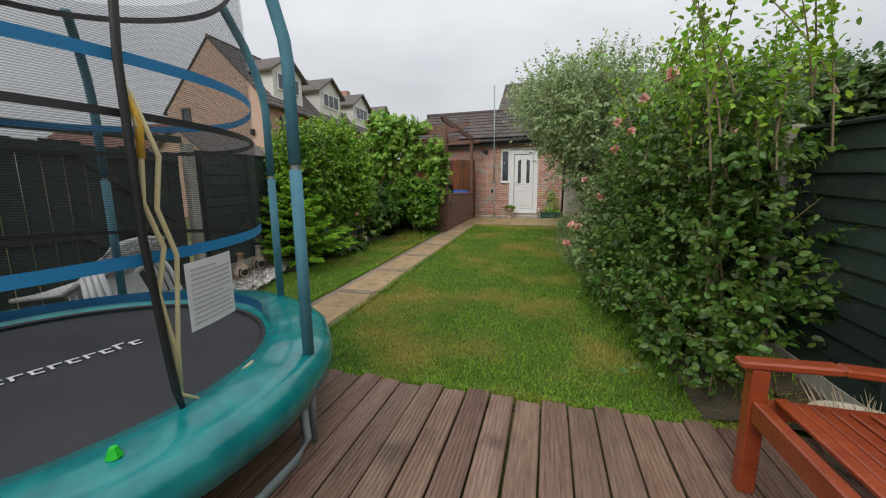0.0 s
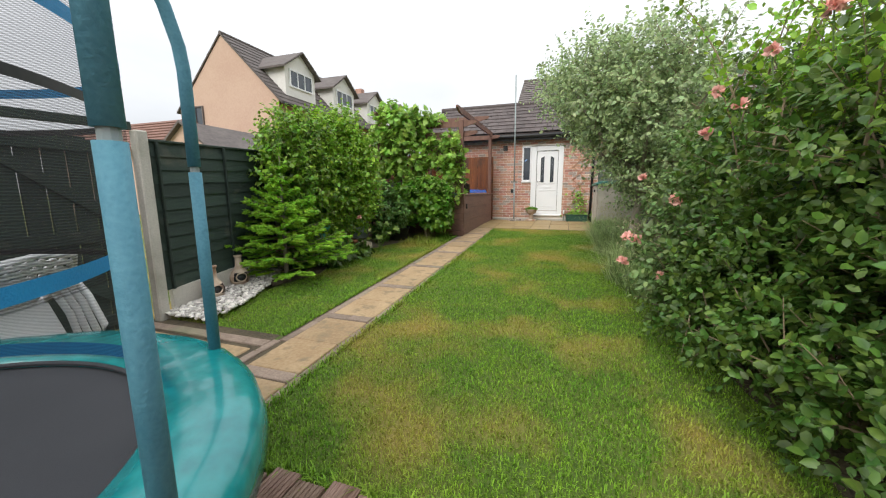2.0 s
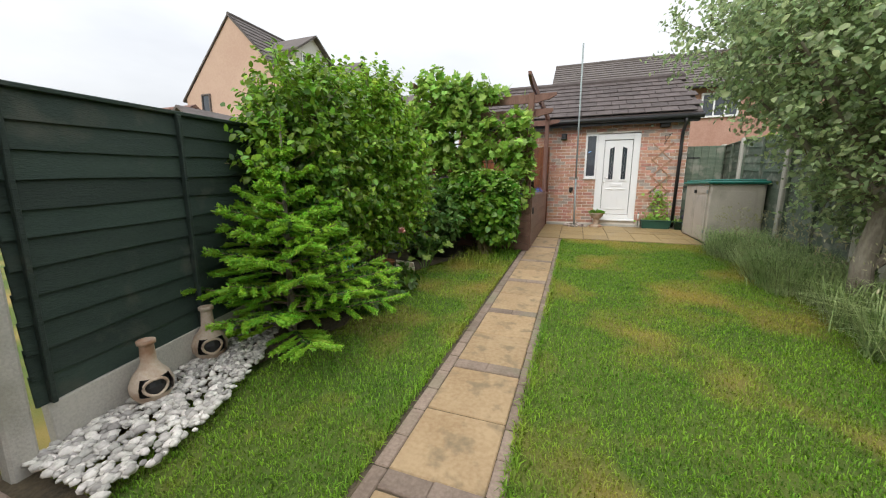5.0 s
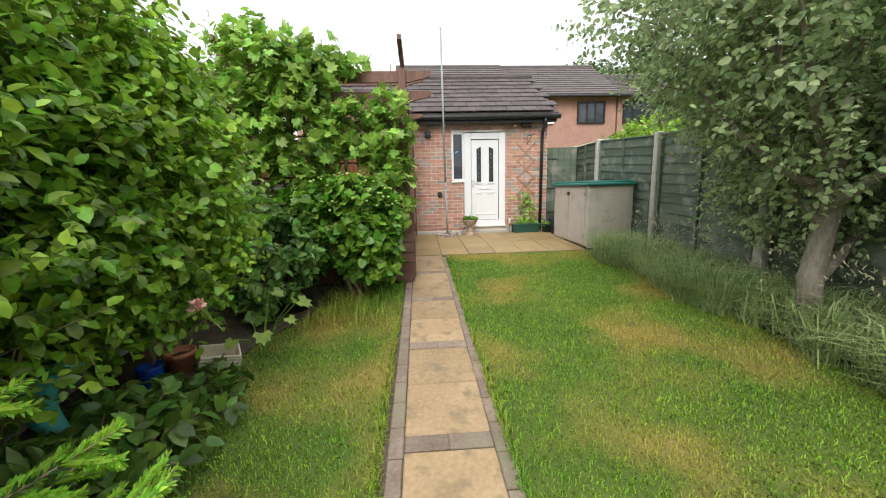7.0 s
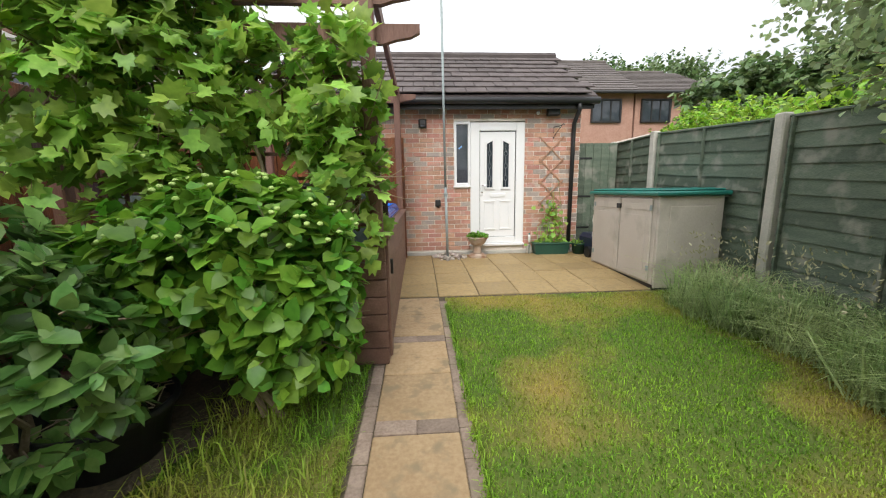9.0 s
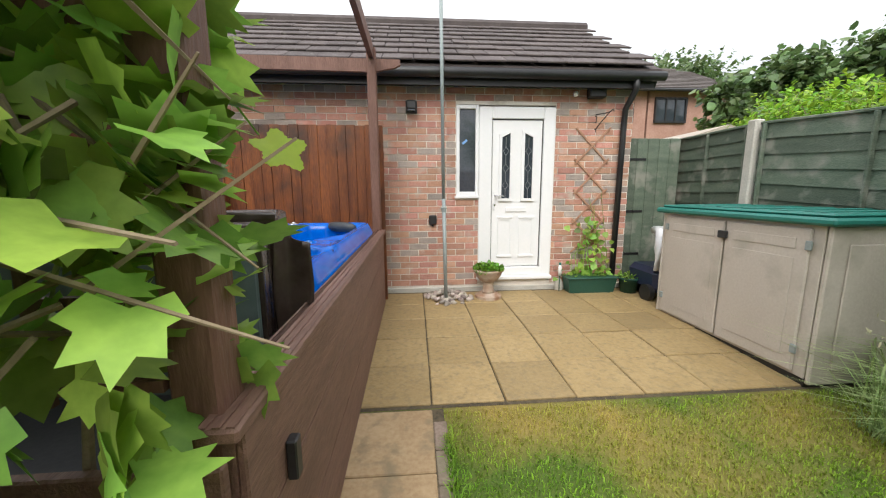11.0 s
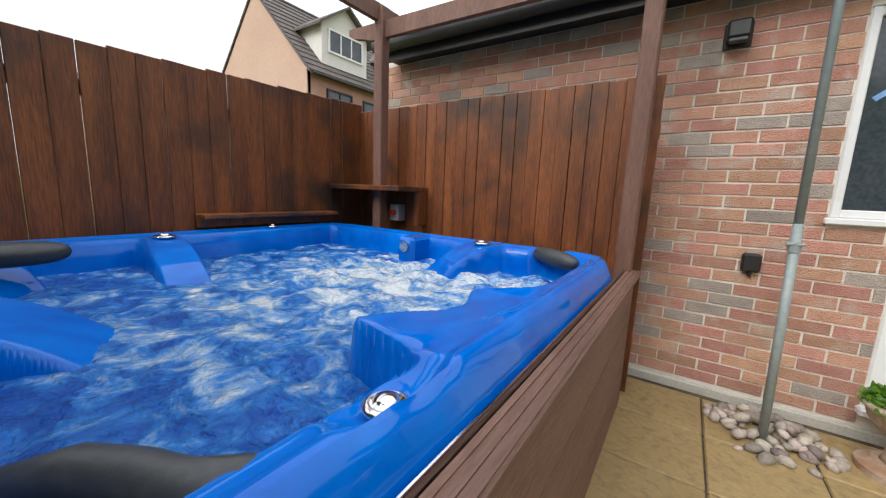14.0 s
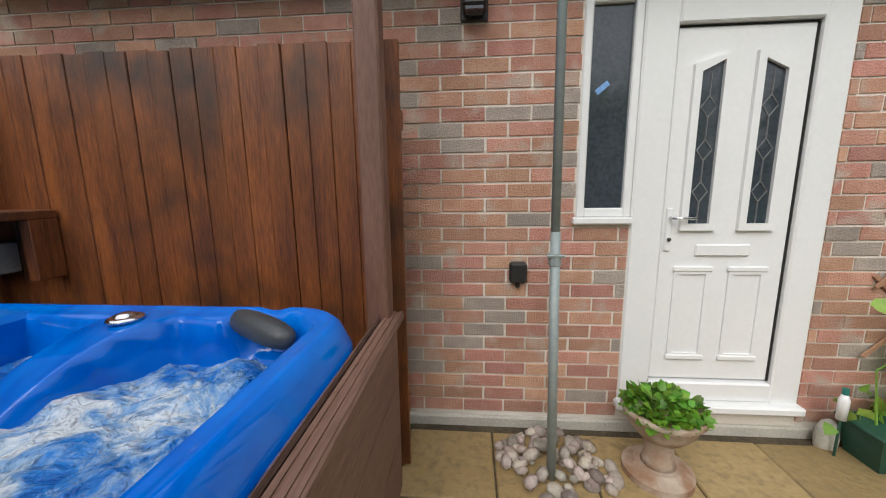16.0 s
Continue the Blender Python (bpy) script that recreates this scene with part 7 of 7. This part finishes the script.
nl = thing("vine_shoot", (-2.6, 8.8, 1.7), "vine tendril with large pale green lobed leaves", "climbing plant")
part("stem", T([(-2.6, 8.6, 1.9), (-2.6, 8.8, 1.76), (-2.566, 8.965, 1.64)], 0.003, 5), L_VINE, nl)
for at_, al_, fa_, sz_ in (((-2.566, 8.965, 1.64), (0.132, -0.018, -0.094), (0.3, -0.6, 0.72), 0.15), ((-2.6, 8.86, 1.85), (0.9, 0.5, 0.1), (0.1, -0.4, 0.9), 0.08)):
    adopt(new("leaf", leaves("leaf", np.array([at_]), np.array([al_]), np.array([fa_]), np.array([sz_]), "toothed", L_YOUNG)), nl)

sd = thing("vine_seedling", (-3.6, 6.75, g(6.7)), "low vine seedling with broad pale green leaves in the bed", "plant")
P, A, F_, S = [], [], [], []
for a, ln, h in ((0.2, 0.28, 0.42), (-0.5, 0.3, 0.36), (-1.1, 0.28, 0.3), (0.8, 0.26, 0.38), (1.5, 0.2, 0.46), (2.4, 0.22, 0.34), (-1.8, 0.26, 0.26), (0.0, 0.12, 0.52)):
    b0 = Vector((-3.6, 6.75, g(6.7)))
    tip = b0 + Vector((math.cos(a) * ln, math.sin(a) * ln, h))
    part("stalk", T([b0, b0.lerp(tip, 0.5) + Vector((0, 0, 0.07)), tip], 0.003, 5), L_VINE, sd)
    P.append(tip[:])
    A.append((math.cos(a), math.sin(a), -0.45))
    F_.append((0.25, -0.35, 0.9))
    S.append(0.1 + 0.03 * math.sin(a * 5))
for q in range(len(P)):
    adopt(new("leaf", leaves("leaf", np.array(P[q:q + 1]), np.array(A[q:q + 1]), np.array(F_[q:q + 1]), np.array(S[q:q + 1]), "lobed", L_VINE)), sd)

# ---- planting, east side ----
lawn_side = lambda p: (p[:, 0] < 1.75)
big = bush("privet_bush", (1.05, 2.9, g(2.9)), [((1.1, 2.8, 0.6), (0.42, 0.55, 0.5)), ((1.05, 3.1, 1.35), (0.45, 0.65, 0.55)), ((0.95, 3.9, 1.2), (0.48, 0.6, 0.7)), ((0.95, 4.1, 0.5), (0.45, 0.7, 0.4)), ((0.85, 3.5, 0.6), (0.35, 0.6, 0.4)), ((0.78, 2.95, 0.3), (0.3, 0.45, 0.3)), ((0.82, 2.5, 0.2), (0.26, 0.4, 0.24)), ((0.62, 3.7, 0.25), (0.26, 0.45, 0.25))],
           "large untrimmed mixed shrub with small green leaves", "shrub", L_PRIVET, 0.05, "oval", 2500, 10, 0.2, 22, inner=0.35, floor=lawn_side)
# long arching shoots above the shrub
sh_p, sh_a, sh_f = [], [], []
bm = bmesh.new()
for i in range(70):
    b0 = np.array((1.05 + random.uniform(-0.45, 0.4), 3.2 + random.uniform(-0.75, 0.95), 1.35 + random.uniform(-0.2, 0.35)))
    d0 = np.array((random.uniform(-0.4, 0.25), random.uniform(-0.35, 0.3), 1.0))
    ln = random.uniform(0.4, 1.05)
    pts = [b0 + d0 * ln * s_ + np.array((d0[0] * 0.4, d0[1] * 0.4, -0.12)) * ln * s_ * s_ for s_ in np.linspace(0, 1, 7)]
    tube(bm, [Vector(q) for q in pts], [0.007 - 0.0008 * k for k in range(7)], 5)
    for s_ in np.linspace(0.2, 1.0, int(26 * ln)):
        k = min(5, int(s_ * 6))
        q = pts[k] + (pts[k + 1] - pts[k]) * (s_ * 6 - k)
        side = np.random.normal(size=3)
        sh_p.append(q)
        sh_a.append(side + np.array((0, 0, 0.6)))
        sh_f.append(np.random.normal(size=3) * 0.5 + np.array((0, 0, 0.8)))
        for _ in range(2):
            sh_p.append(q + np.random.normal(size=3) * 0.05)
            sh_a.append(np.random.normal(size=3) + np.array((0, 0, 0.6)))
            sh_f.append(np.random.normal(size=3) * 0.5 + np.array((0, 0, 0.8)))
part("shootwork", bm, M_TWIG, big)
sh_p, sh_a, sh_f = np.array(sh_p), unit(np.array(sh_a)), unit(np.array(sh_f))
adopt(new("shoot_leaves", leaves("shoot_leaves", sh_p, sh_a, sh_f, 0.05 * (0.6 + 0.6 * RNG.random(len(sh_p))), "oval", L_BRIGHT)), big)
bush("rose_bush", (0.75, 4.55, g(4.5)), [((0.72, 4.5, 0.75), (0.42, 0.5, 0.5)), ((0.95, 4.9, 1.3), (0.4, 0.5, 0.5)), ((0.6, 4.3, 0.4), (0.3, 0.45, 0.3))],
     "rose bush with grey-green leaves", "rose bush", L_ROSE, 0.055, "oval", 900, 9, 0.2, 9, inner=0.45)


def rose(x, y, z, r):
    root = thing("rose_bloom", (x, y, z), "pink rose bloom in full flower", "rose", "roses")
    n = 26
    d = unit(RNG.normal(size=(n, 3)) + np.array([-0.3, -0.4, 0.5]))
    p = np.array([(x, y, z)]) + d * r * 0.25
    adopt(new("petals", leaves("petals", p, unit(d + RNG.normal(size=(n, 3)) * 0.4), unit(RNG.normal(size=(n, 3))), r * (0.8 + 0.4 * RNG.random(n)), "broad", M_ROSE)), root)
    part("stalk", T([(x + 0.06, y + 0.08, z - 0.16), (x + 0.02, y + 0.03, z - 0.05), (x, y, z)], 0.004, 5), L_GREY, root)


for x, y, z in ((0.19, 4.47, 0.72), (0.26, 4.42, 0.7), (0.13, 4.21, 0.535), (0.39, 4.09, 0.45), (0.48, 3.55, 1.72), (0.58, 3.5, 1.62), (0.5, 3.75, 1.5), (0.62, 3.3, 1.85), (0.45, 4.1, 1.05), (0.35, 4.85, 1.25), (0.75, 3.1, 1.95)):
    rose(x, y, z, random.uniform(0.035, 0.05))
rose(-3.55, 6.0, 0.72, 0.04)
tree = thing("tree", (0.62, 6.6, g(6.6)), "small tree with pale bark and grey-green narrow leaves", "tree")
bm = bmesh.new()
tz = g(6.6)
tube(bm, [(0.62, 6.6, tz - 0.05), (0.6, 6.62, tz + 0.5), (0.66, 6.6, tz + 1.0), (0.6, 6.55, tz + 1.6), (0.5, 6.5, tz + 2.3)], [0.09, 0.075, 0.065, 0.05, 0.025], 12)
for a, L, z in ((0.2, 1.2, 0.45), (1.4, 0.9, 0.9), (2.6, 1.2, 1.1), (3.6, 1.3, 1.25), (4.6, 1.2, 1.0), (5.4, 1.1, 1.35), (0.9, 1.1, 1.5), (3.0, 1.2, 1.7), (2.3, 1.75, 1.3)):
    p0 = Vector((0.62, 6.6, tz + z))
    tip = p0 + Vector((math.cos(a) * L * 0.75, math.sin(a) * L * 0.75, L * 0.75))
    tube(bm, [p0, p0.lerp(tip, 0.5) + Vector((0, 0, -0.08)), tip], [0.045, 0.028, 0.01], 8)
part("trunk", bm, M_BARK, tree)
blobs = [((0.55, 6.6, 2.1), (0.95, 1.0, 0.7)), ((-0.35, 7.45, 2.85), (0.55, 0.45, 0.32)), ((0.15, 7.4, 2.55), (0.6, 0.5, 0.55)), ((0.6, 8.2, 2.7), (0.6, 0.55, 0.45)), ((0.9, 8.05, 2.2), (0.45, 0.5, 0.4)), ((0.2, 6.4, 2.45), (0.75, 0.8, 0.6)), ((0.9, 7.0, 1.7), (0.75, 0.85, 0.6)), ((0.95, 6.2, 1.45), (0.7, 0.8, 0.45)), ((0.7, 6.6, 2.75), (0.8, 0.8, 0.45)), ((0.75, 5.8, 2.3), (0.7, 0.6, 0.7)), ((-0.15, 6.6, 2.75), (0.5, 0.5, 0.4)), ((1.0, 7.6, 2.3), (0.6, 0.6, 0.7)), ((0.95, 7.1, 1.15), (0.45, 0.8, 0.35))]
p, a, f, tr_, tw_ = spray_points(blobs, 4300, 9, 0.32, 0.35, 0.35)
adopt(new("crown", leaves("crown", p, a, f, 0.056 * (0.6 + 0.7 * RNG.random(len(p))), "oval", L_GREY)), tree)
bm = bmesh.new()
for i in range(300):
    a0 = Vector(tr_[i])
    tube(bm, [a0 - Vector(tw_[i]) * 0.8, a0 + Vector(tw_[i])], [0.006, 0.002], 4)
part("twigwork", bm, M_TWIG, tree)
concrete_post(0.95, 6.9, 0.85, "concrete_stump", 0.1)
climb = bush("ivy_mound", (2.4, 11.8, 0.3), [((2.5, 11.6, 1.9), (0.8, 1.4, 0.6)), ((3.4, 12.5, 2.0), (1.2, 1.2, 0.8)), ((2.3, 9.8, 1.9), (0.7, 0.9, 0.45))],
             "green shrubs rising over the neighbouring fence", "shrub", L_BRIGHT, 0.075, "oval", 1300, 8, 0.2, 6, inner=0.5)
bush("purple_shrub", (2.6, 9.0, 0.2), [((2.5, 8.7, 1.9), (0.6, 0.7, 0.4))], "purple-leaved shrub beyond the fence", "shrub", leaf_mat("purple_leaf", (0.1, 0.06, 0.06), (0.16, 0.1, 0.08)), 0.06, "oval", 300, 8, 0.2, 4, inner=0.5)


def far_tree(x, y, h, r, name="tree"):
    root = thing(name, (x, y, 0), "distant broad-leaved tree behind the houses", "tree", "far trees")
    part("trunk", T([(x, y, -0.3), (x, y, h * 0.5), (x + 0.2, y, h * 0.8)], [0.25, 0.18, 0.08], 8), M_BARK, root)
    bl = [((x + random.uniform(-0.5, 0.5) * r, y + random.uniform(-0.4, 0.4) * r, h - r * random.uniform(0.2, 0.9)), (r * 0.6, r * 0.6, r * 0.5)) for _ in range(7)]
    p, a, f, _, _ = spray_points(bl, 900, 7, r * 0.25, 0.3, 0.4)
    adopt(new("crown", leaves("crown", p, a, f, 0.3 * (0.6 + 0.6 * RNG.random(len(p))), "broad", L_FAR)), root)


for x, y, h, r in ((13.0, 36, 10.8, 3.2), (17.5, 34, 10.2, 3.4), (11.5, 21, 5.8, 2.2), (15, 19, 6.6, 2.6), (9.5, 6.5, 5.6, 2.2), (7.0, 4.2, 4.4, 1.5)):
    far_tree(x, y, h, r)


# ---- grass ----
def blades(name, n, pick, hmin, hmax, wide, lean, material, label, category, power=1.5):
    """Single arching blades of three joints each."""
    pos = pick(n)
    n = len(pos)
    a = RNG.random(n) * 6.283
    h = hmin + (hmax - hmin) * RNG.random(n) ** power
    d = np.stack([np.cos(a), np.sin(a), np.zeros(n)], 1)
    b_ = a + 1.57 + RNG.normal(size=n) * 0.3
    ln = (lean * (0.15 + 0.85 * RNG.random(n)) * h)[:, None] * np.stack([np.cos(b_), np.sin(b_), np.zeros(n)], 1)
    w = wide * (0.6 + 0.8 * RNG.random(n))[:, None]
    up = np.stack([np.zeros(n), np.zeros(n), h], 1)
    v = np.stack([pos - d * w, pos + d * w, pos + up * 0.62 + ln * 0.3 + d * w * 0.8, pos + up * 0.62 + ln * 0.3 - d * w * 0.8, pos + up * (1 - 0.3 * min(lean, 1)) + ln], 1)
    tri = np.array([(0, 1, 2), (0, 2, 3), (3, 2, 4)])
    f = (np.arange(n)[:, None, None] * 5 + tri[None]).ravel()
    return tagged(new(name, mesh_np(name, v.reshape(-1, 3), f, 3, material)), label, category, kind="stuff")


GV = np.vectorize(g)


def lawn_pick(n):
    y = 1.95 + 7.95 * RNG.random(n) ** 1.25
    x = -3.9 + 5.1 * RNG.random(n)
    ed = np.interp(y, (2.0, 3.0, 4.0, 5.2, 6.5, 8.0, 9.2, 9.9), (0.86, 0.82, 0.74, 0.57, 0.5, 0.58, 0.85, 0.45))
    we = np.interp(y, (3.2, 4.2, 5.0, 5.8, 6.7, 7.4, 8.5), (-3.95, -3.75, -3.6, -3.85, -3.8, -3.55, -2.95))
    ok = ((x > -1.985) & (x < ed) & (y < 9.8)) | ((x < -2.61) & (x > we) & (y > 3.2) & (y < 8.45))
    x, y = x[ok], y[ok]
    return np.stack([x, y, GV(y)], 1)


blades("lawn_grass", 300000, lawn_pick, 0.012, 0.036, 0.0026, 1.0, M_BLADE, "short mown lawn grass with yellowed patches", "grass")


def edge_pick(n):
    y = 2.2 + 7.4 * RNG.random(n)
    k = RNG.random(n)
    x = np.where(k < 0.3, -2.0 + 0.05 * RNG.random(n), np.where(k < 0.55, -2.595 - 0.05 * RNG.random(n), 0))
    ok = (k < 0.55) & ((x > -2.3) | (y > 3.2)) & (RNG.random(n) < 0.75)
    xd = -1.9 + 2.9 * RNG.random(n)
    d = k > 0.85
    x = np.where(d, xd, x)
    y = np.where(d, 1.98 + 0.06 * RNG.random(n), y)
    ok = ok | d
    x, y = x[ok], y[ok]
    return np.stack([x, y, GV(y)], 1)


blades("edge_grass", 14000, edge_pick, 0.03, 0.08, 0.003, 1.2, M_BLADE, "longer grass tufts along the path edges", "grass")


def long_pick(n):
    ty, tx = 5.0 + 4.7 * RNG.random(190), 0.32 + 0.74 * RNG.random(190)
    k = RNG.integers(0, 190, n)
    y = ty[k] + RNG.normal(size=n) * 0.05
    x = tx[k] + RNG.normal(size=n) * 0.05 + 0.08 * np.sin(ty[k] * 4)
    ok = ~((y > 9.7) & (x > 0.3))
    x, y = x[ok], y[ok]
    return np.stack([x, y, GV(y)], 1)


blades("long_grass", 17000, long_pick, 0.08, 0.62, 0.0042, 1.7, M_LONG, "tall unmown seeding grass along the fence", "grass", 2.0)


def wild_pick(n):
    k = RNG.random(n) * 0.72
    y = np.where(k < 0.55, 7.2 + 1.25 * RNG.random(n), 2.05 + 1.2 * RNG.random(n))
    x = np.where(k < 0.55, -2.7 - 0.75 * RNG.random(n), 0.9 + 0.55 * RNG.random(n))
    return np.stack([x, y, GV(y)], 1)


blades("wild_grass", 1700, wild_pick, 0.04, 0.2, 0.003, 1.3, M_BLADE, "wispy grass at the bed edges", "grass")

n = 900
sy_, sx_ = 5.2 + 4.4 * RNG.random(130), 0.4 + 0.62 * RNG.random(130)
k = RNG.integers(0, 130, n)
hz = 0.42 + 0.3 * ((sx_ * 37 + sy_ * 11) % 1.0)
p = np.stack([sx_[k] + RNG.normal(size=n) * 0.035 - 0.1, sy_[k] + RNG.normal(size=n) * 0.05, GV(sy_[k]) + hz[k] + RNG.normal(size=n) * 0.05], 1)
tagged(new("grass_seed_heads", leaves("grass_seed_heads", p, unit(RNG.normal(size=(n, 3)) * 0.5 + np.array([-0.3, 0, 0.8])), unit(RNG.normal(size=(n, 3))), 0.03 + 0.02 * RNG.random(n), "narrow", mat("seed_head", (0.4, 0.38, 0.22), (0.5, 0.47, 0.3), rough=0.9, bump=0))), "pale feathery grass seed heads", "grass", kind="stuff")

# ---- paving: path, branch to the gate, patio ----
def piece_mesh(name, w, d, h, material, seed):
    """A slab with worn edges, centred on its top."""
    bm = box(bmesh.new(), -w / 2, w / 2, -d / 2, d / 2, -h, 0, min(0.006, w * 0.1))
    return finish(name, bm, material)


SLOPE = math.degrees(math.atan(0.045))
path = thing("path", (-2.3, 6, g(6)), "buff concrete slab path with brick cross bands and edging", "path", kind="structure")
bm = bmesh.new()
vs = [bm.verts.new((x, y, g(y) + 0.004)) for x, y in ((-2.61, 2.0), (-1.985, 2.0), (-1.985, 9.82), (-2.61, 9.82))]
bm.faces.new(vs)
part("joint_bed", bm, M_SOIL, path)
m_slab = piece_mesh("slab", 0.446, 0.452, 0.04, M_SLAB, 0)
m_bar = piece_mesh("brick", 0.222, 0.105, 0.04, M_EDGE, 1)
m_edge = piece_mesh("brick", 0.075, 0.208, 0.04, M_EDGE, 2)


def lay(mesh_, name, x, y, parent, lift=0.016, rz=0.0, flat=None):
    ob = new(name, mesh_)
    z = g(y) + lift if flat is None else flat
    ob.matrix_basis = pose(x, y, z + random.uniform(-0.003, 0.003), (SLOPE if y < 10.8 and flat is None else 0) + random.uniform(-0.3, 0.3), random.uniform(-0.3, 0.3), rz + random.uniform(-0.5, 0.5))
    return adopt(ob, parent)


y = 2.66
while y < 9.75:
    for sx in (-0.111, 0.111):
        lay(m_bar, "brick", -2.275 + sx, y, path, 0.018)
    for k in (0.281, 0.741):
        if y + k < 9.65:
            lay(m_slab, "slab", -2.275, y + k, path)
    y += 1.03
lay(m_slab, "slab", -2.275, 2.37, path)
y = 2.15
while y < 9.75:
    lay(m_edge, "brick", -2.012, y, path, 0.01)
    if y > 3.2:
        lay(m_edge, "brick", -2.541, y, path, 0.01)
    y += 0.213

branch = thing("side_paving", (-3.3, 2.6, g(2.6)), "buff slabs with brick bands leading to the gate", "paving", kind="structure")
bm = bmesh.new()
vs = [bm.verts.new((x, y, g(y) + 0.003)) for x, y in ((-4.15, 2.0), (-2.65, 2.0), (-2.65, 3.2), (-4.15, 3.2))]
bm.faces.new(vs)
part("joint_bed", bm, M_SOIL, branch)
for i in range(3):
    for yy in (2.24, 2.7):
        lay(m_slab, "slab", -2.92 - i * 0.45, yy, branch)
for i in range(7):
    lay(m_bar, "brick", -2.75 - i * 0.215, 3.03, branch)
for i in range(5):
    lay(m_edge, "brick", -2.597, 2.15 + i * 0.213, branch)

pat = thing("patio", (-0.6, 11, g(11)), "sandy yellow textured concrete patio slabs", "patio", kind="structure")
bm = bmesh.new()
vs = [bm.verts.new((x, y, g(y) + 0.003)) for x, y in ((-2.5, 9.83), (1.25, 9.83), (1.25, 10.8), (1.25, 12.4), (-2.5, 12.4), (-2.5, 10.8))]
bm.faces.new((vs[0], vs[1], vs[2], vs[5]))
bm.faces.new((vs[5], vs[2], vs[3], vs[4]))
part("joint_bed", bm, M_SOIL, pat)
m_pat = piece_mesh("slab", 0.441, 0.441, 0.04, M_PATIO, 3)
for j in range(5):
    for i in range(9):
        x, y = -2.275 + i * 0.45, 10.08 + j * 0.45
        if y < 12.1 and x < 1.2:
            lay(m_pat, "slab", x, y, pat, 0.014)
bm = bmesh.new()
box(bm, WALL_L + 0.1, WALL_R, WY - 0.035, WY - 0.007, 0.15, 0.31, 0.008)
solo("wall_plinth", bm, M_CONC, "rough concrete plinth at the wall foot", "plinth", kind="structure")

# ---- roof tiles ----
slope_v = Vector((0, RIDGE_Y - EAVE_Y, RIDGE_Z - EAVE_Z))
tilt = math.degrees(math.atan2(slope_v.z, slope_v.y))
m_tiles = [piece_mesh("tile", 0.326, 0.33, 0.022, M_TILE, k) for k in range(2)]
NR, NC = 8, 16
for r in range(NR):
    for c in range(NC + 1):
        x = RX0 + 0.165 + c * 0.333 - (0.166 if r % 2 else 0)
        if x > RX1 - 0.1 or x < RX0 + 0.1:
            continue
        p = Vector((x, EAVE_Y - 0.02, EAVE_Z + 0.012)) + slope_v * ((r + 0.5) / NR)
        ob = new("tile", m_tiles[0])
        ob.matrix_basis = pose(p.x, p.y, p.z + 0.028 + random.uniform(0, 0.005), tilt - 4.5, random.uniform(-0.5, 0.5), random.uniform(-0.4, 0.4))
        adopt(ob, ROOF)

# ---- bricks ----
BL, BH, CO, ST = 0.215, 0.065, 0.075, 0.225
m_brick = [finish("brick", box(bmesh.new(), 0, w, -0.012, 0.012, 0, BH, 0.003), mm) for w, mm in ((BL, M_BRICK), (BL, M_BRICK), (BL, M_BRICK), (BL, M_BRICK_GREY))]
rest, rest_grey = bmesh.new(), bmesh.new()
count = 0
z = 0.335
row = 0
while z + BH < WALL_TOP:
    x = WALL_L - (ST / 2 if row % 2 else 0)
    while x < WALL_R:
        spans = [(max(x, WALL_L), min(x + BL, WALL_R))]
        for a, b_, c, d in (DOOR, WIN):
            if z + BH > c - 0.02 and z < d + 0.005:
                cut = []
                for s, e in spans:
                    if e <= a or s >= b_:
                        cut.append((s, e))
                    else:
                        if a - s > 0.03:
                            cut.append((s, a - 0.006))
                        if e - b_ > 0.03:
                            cut.append((b_ + 0.006, e))
                spans = cut
        for s, e in spans:
            if e - s < 0.03:
                continue
            full = abs(e - s - BL) < 0.004
            if full and count < 300 and -2.4 < x < 0.3 and z < 2.15:
                ob = new("brick", m_brick[3 if random.random() < 0.22 else 0])
                ob.matrix_basis = pose(s + random.uniform(-0.002, 0.002), WY + random.uniform(-0.002, 0.001), z + random.uniform(-0.001, 0.001))
                adopt(ob, wall)
                count += 1
            else:
                q = random.uniform(-0.002, 0.001)
                bag = rest_grey if random.random() < 0.22 else rest
                vv = [bag.verts.new((px, WY - 0.012 + q + py, z + pz)) for py in (0, 0.02) for px, pz in ((s, 0), (e, 0), (e, BH), (s, BH))]
                bag.faces.new(vv[:4])
                for i in range(4):
                    bag.faces.new((vv[i], vv[(i + 1) % 4], vv[4 + (i + 1) % 4], vv[4 + i]))
        x += ST
    z += CO
    row += 1
for bag, mm in ((rest, M_BRICK_REST), (rest_grey, M_BRICK_GREY_REST)):
    bmesh.ops.recalc_face_normals(bag, faces=bag.faces[:])
    rb = part("brickwork", bag, mm, wall)
    rb["kind"] = "stuff"
